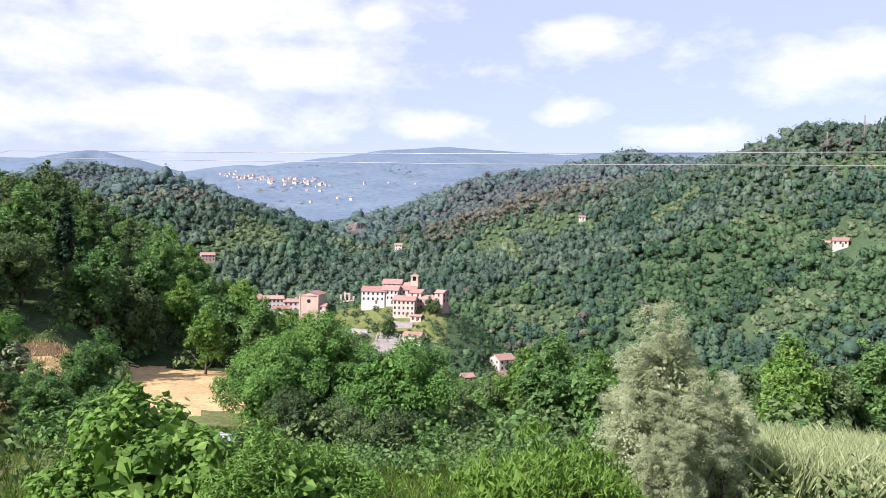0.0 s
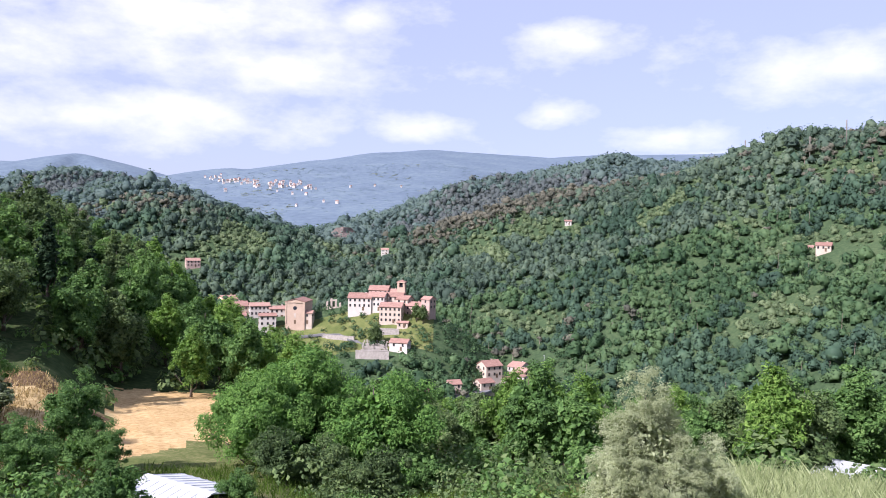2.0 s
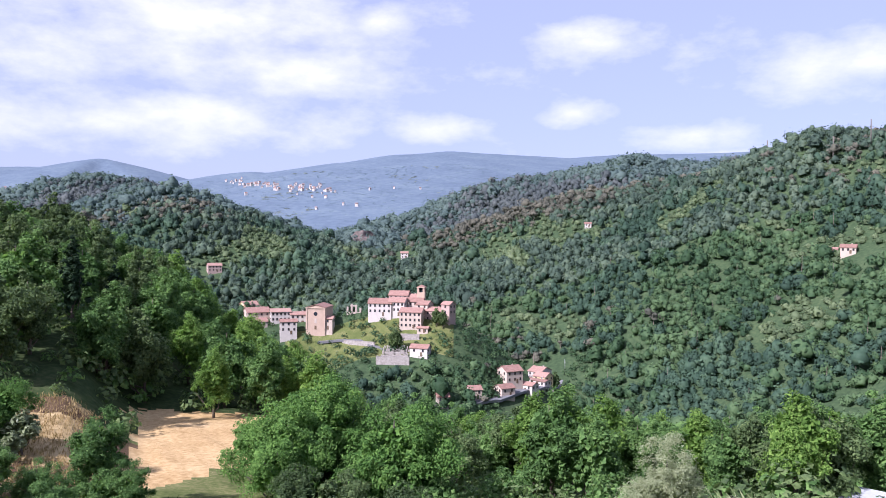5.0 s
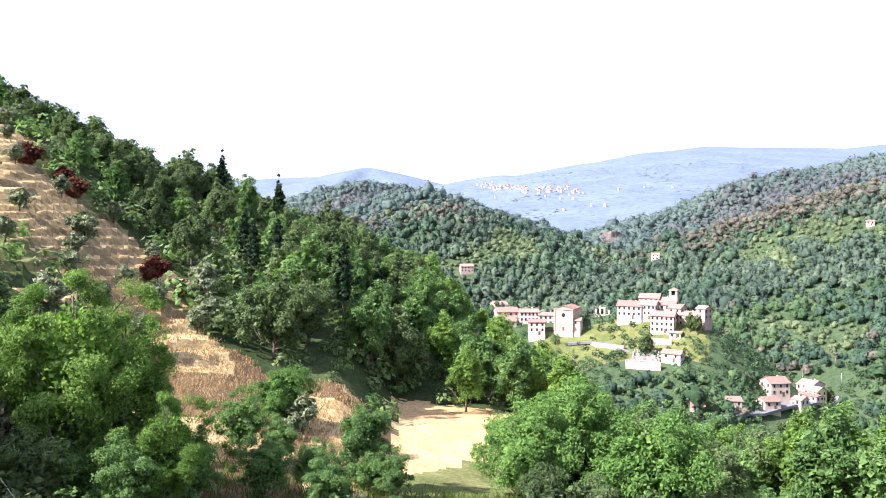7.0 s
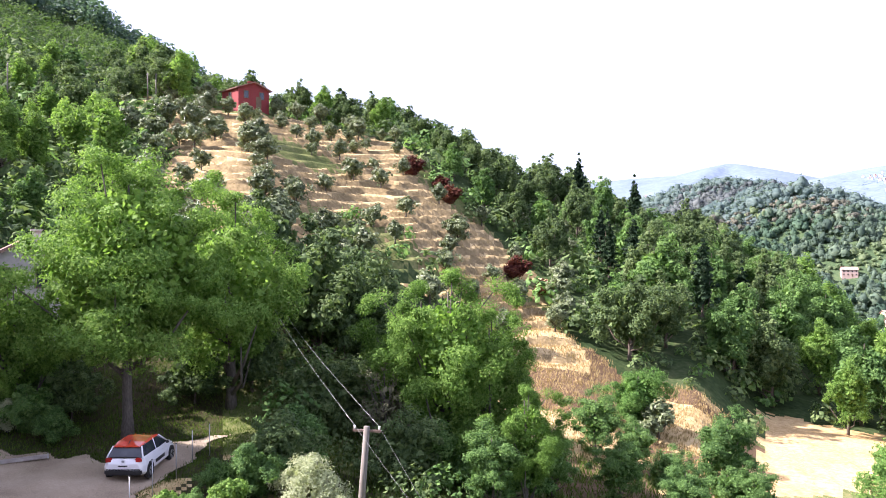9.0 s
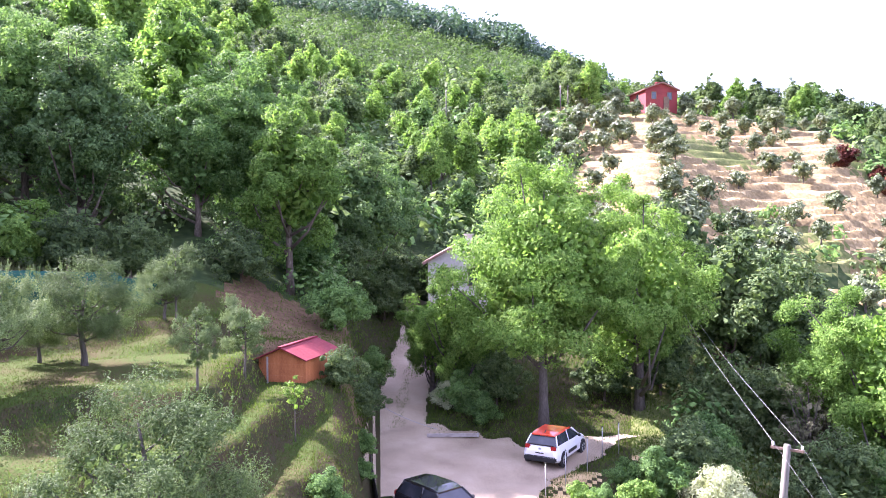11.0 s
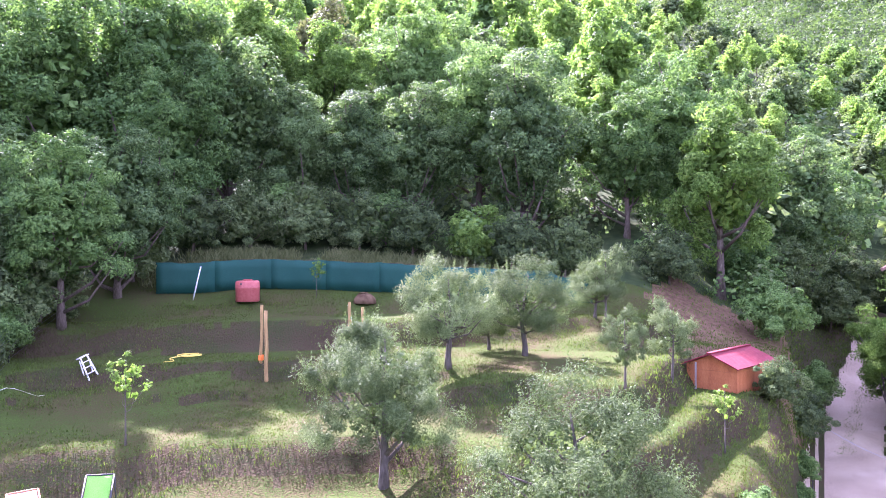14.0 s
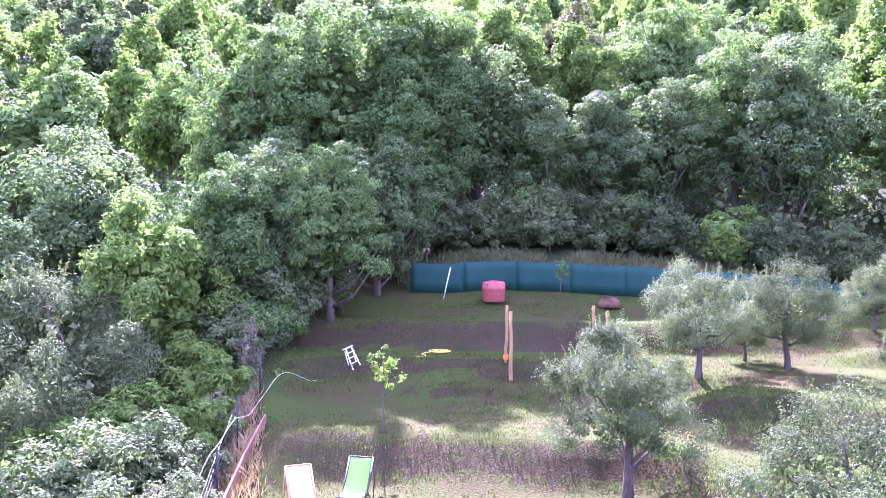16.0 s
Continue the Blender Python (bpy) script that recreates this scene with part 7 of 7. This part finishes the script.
def edge_fence():
    """Dark posts with wires and an edging board along the side of the garden that falls away."""
    ob = thing("wire_fence", at(143, 20), "dark wire fence with metal posts along the garden edge", "fence")
    inv = ob.matrix_world.inverted()
    line = [(147.5, 13.5), (146.0, 16.0), (144.6, 18.5), (143.2, 21.5), (141.6, 25), (139.6, 29), (136.5, 33)]
    pts = [Vector((*polar(a, r), max(ground(*polar(a, r)), ground(*polar(a - 3.5, r)) - .5))) for a, r in line]
    for p in pts:
        q = inv @ p
        tube("post", [(q.x, q.y, q.z - .3), (q.x, q.y, q.z + 1.35)], .025, METAL_DARK, ob, 6)
    for k in range(7):
        tube("wire", [(inv @ (p + Vector((0, 0, .15 + k * .18 + .03 * math.sin(i * 2.1 + k)))))[:] for i, p in enumerate(pts)], .006, METAL_DARK, ob, 4)
    board = thing("edging_board", at(142, 19), "reddish edging boards holding the terrace edge", "edging")
    inv = board.matrix_world.inverted()
    for (a0, r0), (a1, r1) in zip(((145.6, 15.6), (144.2, 17.6), (142.7, 19.8)), ((144.2, 17.6), (142.7, 19.8), (141.2, 22.2))):
        p, q = Vector((*polar(a0, r0), 0)), Vector((*polar(a1, r1), 0))
        p.z, q.z = ground(*polar(a0 - 2.6, r0)) + .02, ground(*polar(a1 - 2.6, r1)) + .02
        d = q - p
        m = Matrix.Translation(inv @ ((p + q) / 2)) @ (inv.to_3x3() @ d.to_track_quat("X", "Z").to_matrix()).to_4x4()
        part("board", boxed(d.length - .02, .05, .26, m @ Matrix.Translation((0, 0, -.18)), .008), SOIL_BOARD, board)
    rope = thing("rope", at(145.5, 17), "pale rope hanging along the wire fence", "rope")
    inv = rope.matrix_world.inverted()
    path = []
    for f in np.linspace(0, 1, 30):
        a, r = 150.5 - 13.0 * f, 14.2 + 11.5 * f
        base = max(ground(*polar(a, r)), ground(*polar(a - 4, r)) - .6)
        path.append((inv @ Vector((*polar(a, r), base + .55 + .9 * f * (1 - f) * 2 + .18 * math.sin(f * 17))))[:])
    tube("strand", path[:20], .006, CANVAS_WHITE, rope, 6)
    tube("loose_end", path[19:], .006, CANVAS_WHITE, rope, 6)


SOIL_BOARD = material("terracotta_board", ((.19, .105, .06), (.26, .15, .09), (.33, .20, .125)), .8, 1, 12, .3, .01)
edge_fence()


# ---- poles and cables ----
def utility_pole():
    """A leaning wooden pole with a crossarm and insulators, and the cables it carries."""
    x, y = polar(54.6, 20.4)
    g = ground(x, y)
    top = Vector((*polar(53.55, 20.2), -4.95))
    ob = thing("utility_pole", pose(x, y, g), "leaning weathered wooden utility pole with a crossarm", "pole")
    t = top - Vector((x, y, g))
    path = [(*(t * f), .115 - .03 * f) for f in (-.06, .3, .65, 1.0)]
    me = raw("pole", *tubes([path], 12))
    me.polygons.foreach_set("use_smooth", np.ones(len(me.polygons), bool))
    part("pole", me, WOOD_GREY, ob)
    side = Vector((.80, .60, 0))
    arm = part("crossarm", boxed(.78, .06, .06, Matrix.Translation(t + Vector((0, 0, -.14))) @ Matrix.Rotation(math.atan2(side.y, side.x), 4, "Z")), RUST, ob)
    ends = []
    for s in (-.34, .34):
        p = t + side * s + Vector((0, 0, -.07))
        bm = bmesh.new()
        bmesh.ops.create_cone(bm, cap_ends=True, segments=10, radius1=.022, radius2=.032, depth=.08, matrix=Matrix.Translation(p + Vector((0, 0, .05))))
        part("insulator", bm, WHITE_PAINT, arm)
        ends.append(Vector((x, y, g)) + p + Vector((0, 0, .09)))
    near = [((-2.87, 4.56, -3.889), (-.11, 3.71, -3.968), (1.75, 3.20, -3.996), (9.0, 1.2, -4.06)), ((-2.58, 4.11, -3.894), (-.10, 3.32, -3.962), (1.54, 2.82, -3.986), (9.0, .8, -4.04))]
    away = [((*polar(61.6, 58), -2.5),), ((*polar(61.0, 58), -2.9),)]
    for k in range(2):
        cable = thing("power_cable", Matrix.Translation(ends[k]), "thin pale overhead cable strung from the pole", "cable", "overhead cables")
        a = [Vector((0, 0, 0))] + [Vector(p) - ends[k] for p in near[k]]
        # sag between the pole and the first bracket
        s0, s1 = a[0], a[1]
        sagged = [s0.lerp(s1, f) - Vector((0, 0, .10 * math.sin(f * math.pi))) for f in np.linspace(0, 1, 12)]
        tube("span", [p[:] for p in sagged + a[2:]], .0018, WIRE, cable, 6)
        b = Vector(away[k][0]) - ends[k]
        tube("uphill_span", [(Vector((0, 0, 0)).lerp(b, f) - Vector((0, 0, .5 * math.sin(f * math.pi))))[:] for f in np.linspace(0, 1, 16)], .0045, WIRE, cable, 6)


utility_pole()


def simple_pole(az, r, h, mat, label, rad=.1):
    ob = thing("utility_pole", at(az, r), label, "pole")
    tube("pole", [(0, 0, -.3), (.02, 0, h * .5), (0, .02, h)], rad, mat, ob, 8)
    part("crossarm", boxed(.9, .08, .08, Matrix.Translation((0, 0, h - .35))), METAL_GREY, ob)


simple_pole(69.1, 152, 6.0, WOOD_GREY, "grey utility pole on the terraced hillside", .12)
simple_pole(68.55, 153, 6.0, WOOD_GREY, "grey utility pole beside its twin on the hillside", .12)
simple_pole(77.7, 150, 8.0, WOOD_GREY, "thin grey pole above the wood", .1)
simple_pole(-10.7, 118, 8.0, WOOD_GREY, "grey pole standing among the valley trees", .12)
simple_pole(-20.5, 760, 26, WOOD_GREY, "pale mast on the wooded ridge", .5)
simple_pole(-6.6, 452, 8.0, METAL_GREY, "street lamp pole beside the valley road", .12)
for az, r in ((-24.6, 628), (-26.8, 640)):
    simple_pole(az, r, 20, WOOD_GREY, "tall bare pole by the hillside farmhouse", .4)


def stake(az, fall, h):
    ob = thing("fence_stake", seat(az, fall, 18), "thin grey metal stake beside the drive", "stake", "stakes along the drive")
    tube("rod", [(0, 0, -.2), (0, 0, h)], .022, METAL_GREY, ob, 6)
    part("cap", boxed(.055, .055, .03, Matrix.Translation((0, 0, h - .005))), METAL_DARK, ob)


for az, fall in ((70.4, -.340), (68.9, -.318), (67.3, -.298), (66.2, -.280), (65.0, -.272)):
    stake(az, fall, 1.5)


def gate_fence():
    ob = thing("net_fence", at(84.9, 26), "dark netting on posts between the garden and drive", "fence")
    inv = ob.matrix_world.inverted()
    pts = [Vector((*polar(a, r), ground(*polar(a - .4, r)))) for a, r in ((83.6, 31.5), (83.3, 29), (83.0, 26.5), (82.6, 23.5))]
    for p, q in zip(pts[:-1], pts[1:]):
        vs = [(inv @ v)[:] for v in (p, q, q + Vector((0, 0, 1.0)), p + Vector((0, 0, 1.0)))]
        n = part("net_panel", raw("net_panel", vs, [(0, 1, 2, 3)]), PLASTIC_BLACK, ob)
        md = n.modifiers.new("thickness", "SOLIDIFY")
        md.thickness = .01
    for p in pts:
        q = inv @ p
        tube("post", [(q.x, q.y, q.z - .3), (q.x, q.y, q.z + 1.12)], .022, METAL_DARK, ob, 6)
    bar = thing("gate_pole", at(77.4, 38.4) @ pose(0, 0, .05, 0, 0, 79), "pale concrete kerb pole lying beside the drive", "pole")
    part("beam", boxed(2.6, .2, .16, Matrix(), .02), STONE_WALL, bar)
    part("end_cap", boxed(.06, .22, .18, Matrix.Translation((1.3, 0, -.01))), METAL_GREY, bar)
    chain = thing("barrier_chain", at(84.3, 39.5), "thin steel cable strung across the drive", "cable")
    inv = chain.matrix_world.inverted()
    a, b = Vector((*polar(84.3, 39.5), ground(*polar(84, 39.5)) + .6)), Vector((*polar(78.5, 38.5), ground(*polar(78.5, 38.5)) + .4))
    tube("strand", [(inv @ (a.lerp(b, f) - Vector((0, 0, .22 * math.sin(f * math.pi)))))[:] for f in np.linspace(0, 1, 14)], .012, METAL_GREY, chain, 5)
    part("hook", boxed(.08, .08, .05, Matrix.Translation(inv @ a)), METAL_GREY, chain)


gate_fence()


# ---- cars ----
def loft(sections):
    """Closed body from cross sections, each a list of points of equal count."""
    bm = bmesh.new()
    rings = [[bm.verts.new(p) for p in s] for s in sections]
    n = len(rings[0])
    for q, p in zip(rings[:-1], rings[1:]):
        for k in range(n):
            bm.faces.new((q[k], q[(k + 1) % n], p[(k + 1) % n], p[k]))
    bm.faces.new(rings[0][::-1])
    bm.faces.new(rings[-1])
    bmesh.ops.recalc_face_normals(bm, faces=bm.faces)
    return bm


def car(name, m, label, paint, roof_paint, suv=1.0):
    """A small hatchback, nose towards +y."""
    ob = thing(name, m, label, "car")

    def ring(y, w, z0, z1, tuck):
        h = w / 2
        return [(-h + .10, y, z0), (-h, y, z0 + .12), (-h, y, z0 + (z1 - z0) * .55), (-h + tuck, y, z1), (h - tuck, y, z1), (h, y, z0 + (z1 - z0) * .55), (h, y, z0 + .12), (h - .10, y, z0)]
    body = loft([ring(-1.98, 1.40, .38, .78, .10), ring(-1.90, 1.62, .30, .95, .10), ring(-1.62, 1.73, .24, 1.00, .10), ring(-.8, 1.76, .22, 1.0, .09), ring(.3, 1.76, .22, .98, .09),
                 ring(.95, 1.74, .22, .97, .10), ring(1.5, 1.70, .25, .90, .14), ring(1.86, 1.56, .30, .78, .18), ring(1.98, 1.30, .38, .66, .15)])
    b = part("body", body, paint, ob, smooth=False)
    md = b.modifiers.new("soft", "BEVEL")
    md.width, md.segments, md.limit_method, md.angle_limit = .05, 3, "ANGLE", radians(20)

    def cab(y, w0, w1, z1):
        return [(-w0 / 2, y[0], .96), (-w1 / 2, y[1], z1), (w1 / 2, y[1], z1), (w0 / 2, y[0], .96)]
    glass = loft([cab((-1.80, -1.52), 1.50, 1.14, 1.40), cab((-1.2, -1.15), 1.56, 1.20, 1.44), cab((.1, .0), 1.58, 1.22, 1.45), cab((1.05, .38), 1.52, 1.16, 1.40)])
    part("window_glass", glass, GLASS_DARK, ob, "dark tinted car windows")
    roof = loft([[(-.56, -1.62, 1.39), (-.52, -1.62, 1.44), (.52, -1.62, 1.44), (.56, -1.62, 1.39)], [(-.62, -1.1, 1.42), (-.56, -1.1, 1.50), (.56, -1.1, 1.50), (.62, -1.1, 1.42)],
                 [(-.63, 0, 1.43), (-.57, 0, 1.51), (.57, 0, 1.51), (.63, 0, 1.43)], [(-.58, .42, 1.39), (-.54, .42, 1.44), (.54, .42, 1.44), (.58, .42, 1.39)]])
    r = part("roof", roof, roof_paint, ob)
    part("aerial", boxed(.02, .25, .03, Matrix.Translation((0, -1.3, 1.5)) @ Matrix.Rotation(radians(30), 4, "X")), PLASTIC_BLACK, r)
    for s in (-1, 1):
        for y0, z0, y1, z1 in ((-1.78, .97, -1.5, 1.41), (-.35, .98, -.32, 1.45), (1.05, .97, .40, 1.41)):
            w0, w1 = .765, .60
            tube("pillar", [(s * w0, y0, z0), (s * w1, y1, z1)], .035, paint, b, 6)
        part("mirror", boxed(.16, .10, .12, Matrix.Translation((s * .92, .62, .98)), .03), PLASTIC_BLACK, b)
        part("side_pad", boxed(.03, 1.05, .16, Matrix.Translation((s * .885, -.15, .46)), .012), PLASTIC_BLACK, b, "black side bump strip")
        part("tail_lamp", boxed(.28, .10, .22, Matrix.Translation((s * .62, -1.90, .80)), .04), LAMP_RED, b, "dark red tail lamp")
        part("head_lamp", boxed(.34, .12, .12, Matrix.Translation((s * .52, 1.86, .62)), .03), WHITE_PAINT, b, "clear head lamp")
        part("door_handle", boxed(.03, .16, .03, Matrix.Translation((s * .885, .05, .84)), .008), paint, b)
        for y in (-1.25, 1.25):
            arch = bmesh.new()
            bmesh.ops.create_cone(arch, cap_ends=True, segments=24, radius1=.37, radius2=.37, depth=.05, matrix=Matrix.Translation((s * .868, y, .34)) @ Matrix.Rotation(radians(90), 4, "Y"))
            part("wheel_arch", arch, PLASTIC_BLACK, b)
            wheel = bmesh.new()
            bmesh.ops.create_cone(wheel, cap_ends=True, segments=24, radius1=.32, radius2=.32, depth=.21, matrix=Matrix.Translation((s * .80, y, .32)) @ Matrix.Rotation(radians(90), 4, "Y"))
            w = part("wheel", wheel, RUBBER, ob, "black rubber tyre")
            rim = bmesh.new()
            bmesh.ops.create_cone(rim, cap_ends=True, segments=16, radius1=.20, radius2=.20, depth=.03, matrix=Matrix.Translation((s * .905, y, .32)) @ Matrix.Rotation(radians(90), 4, "Y"))
            part("rim", rim, METAL_GREY, w)
            for k in range(5):
                part("spoke", boxed(.02, .05, .18, Matrix.Translation((s * .925, y, .32)) @ Matrix.Rotation(radians(72 * k), 4, "X")), PLASTIC_BLACK, w)
    part("rear_bumper", boxed(1.56, .22, .26, Matrix.Translation((0, -1.93, .30)), .06), PLASTIC_BLACK, b)
    part("front_bumper", boxed(1.45, .20, .22, Matrix.Translation((0, 1.90, .30)), .06), PLASTIC_BLACK, b)
    plate = part("number_plate", boxed(.52, .02, .11, Matrix.Translation((0, -2.0, .64))), WHITE_PAINT, b)
    part("plate_bar", boxed(.40, .01, .05, Matrix.Translation((0, -2.012, .67))), PLASTIC_BLACK, plate)
    part("badge", boxed(.12, .02, .09, Matrix.Translation((0, -1.985, .84)), .01), METAL_GREY, b)
    part("rear_glass_trim", boxed(1.2, .04, .05, Matrix.Translation((0, -1.83, .99))), PLASTIC_BLACK, b)
    return ob


m = seat(69.6, -.281, 30)
car("white_car", pose(*m.translation, 0, 0, 48), "small white hatchback with a bright red roof", CAR_WHITE, CAR_RED)
x, y = polar(78.2, 27.3)
car("black_car", pose(x, y, ground(x, y) - .12, 0, 0, -62), "small black hatchback parked on the gravel", CAR_BLACK, CAR_BLACK)
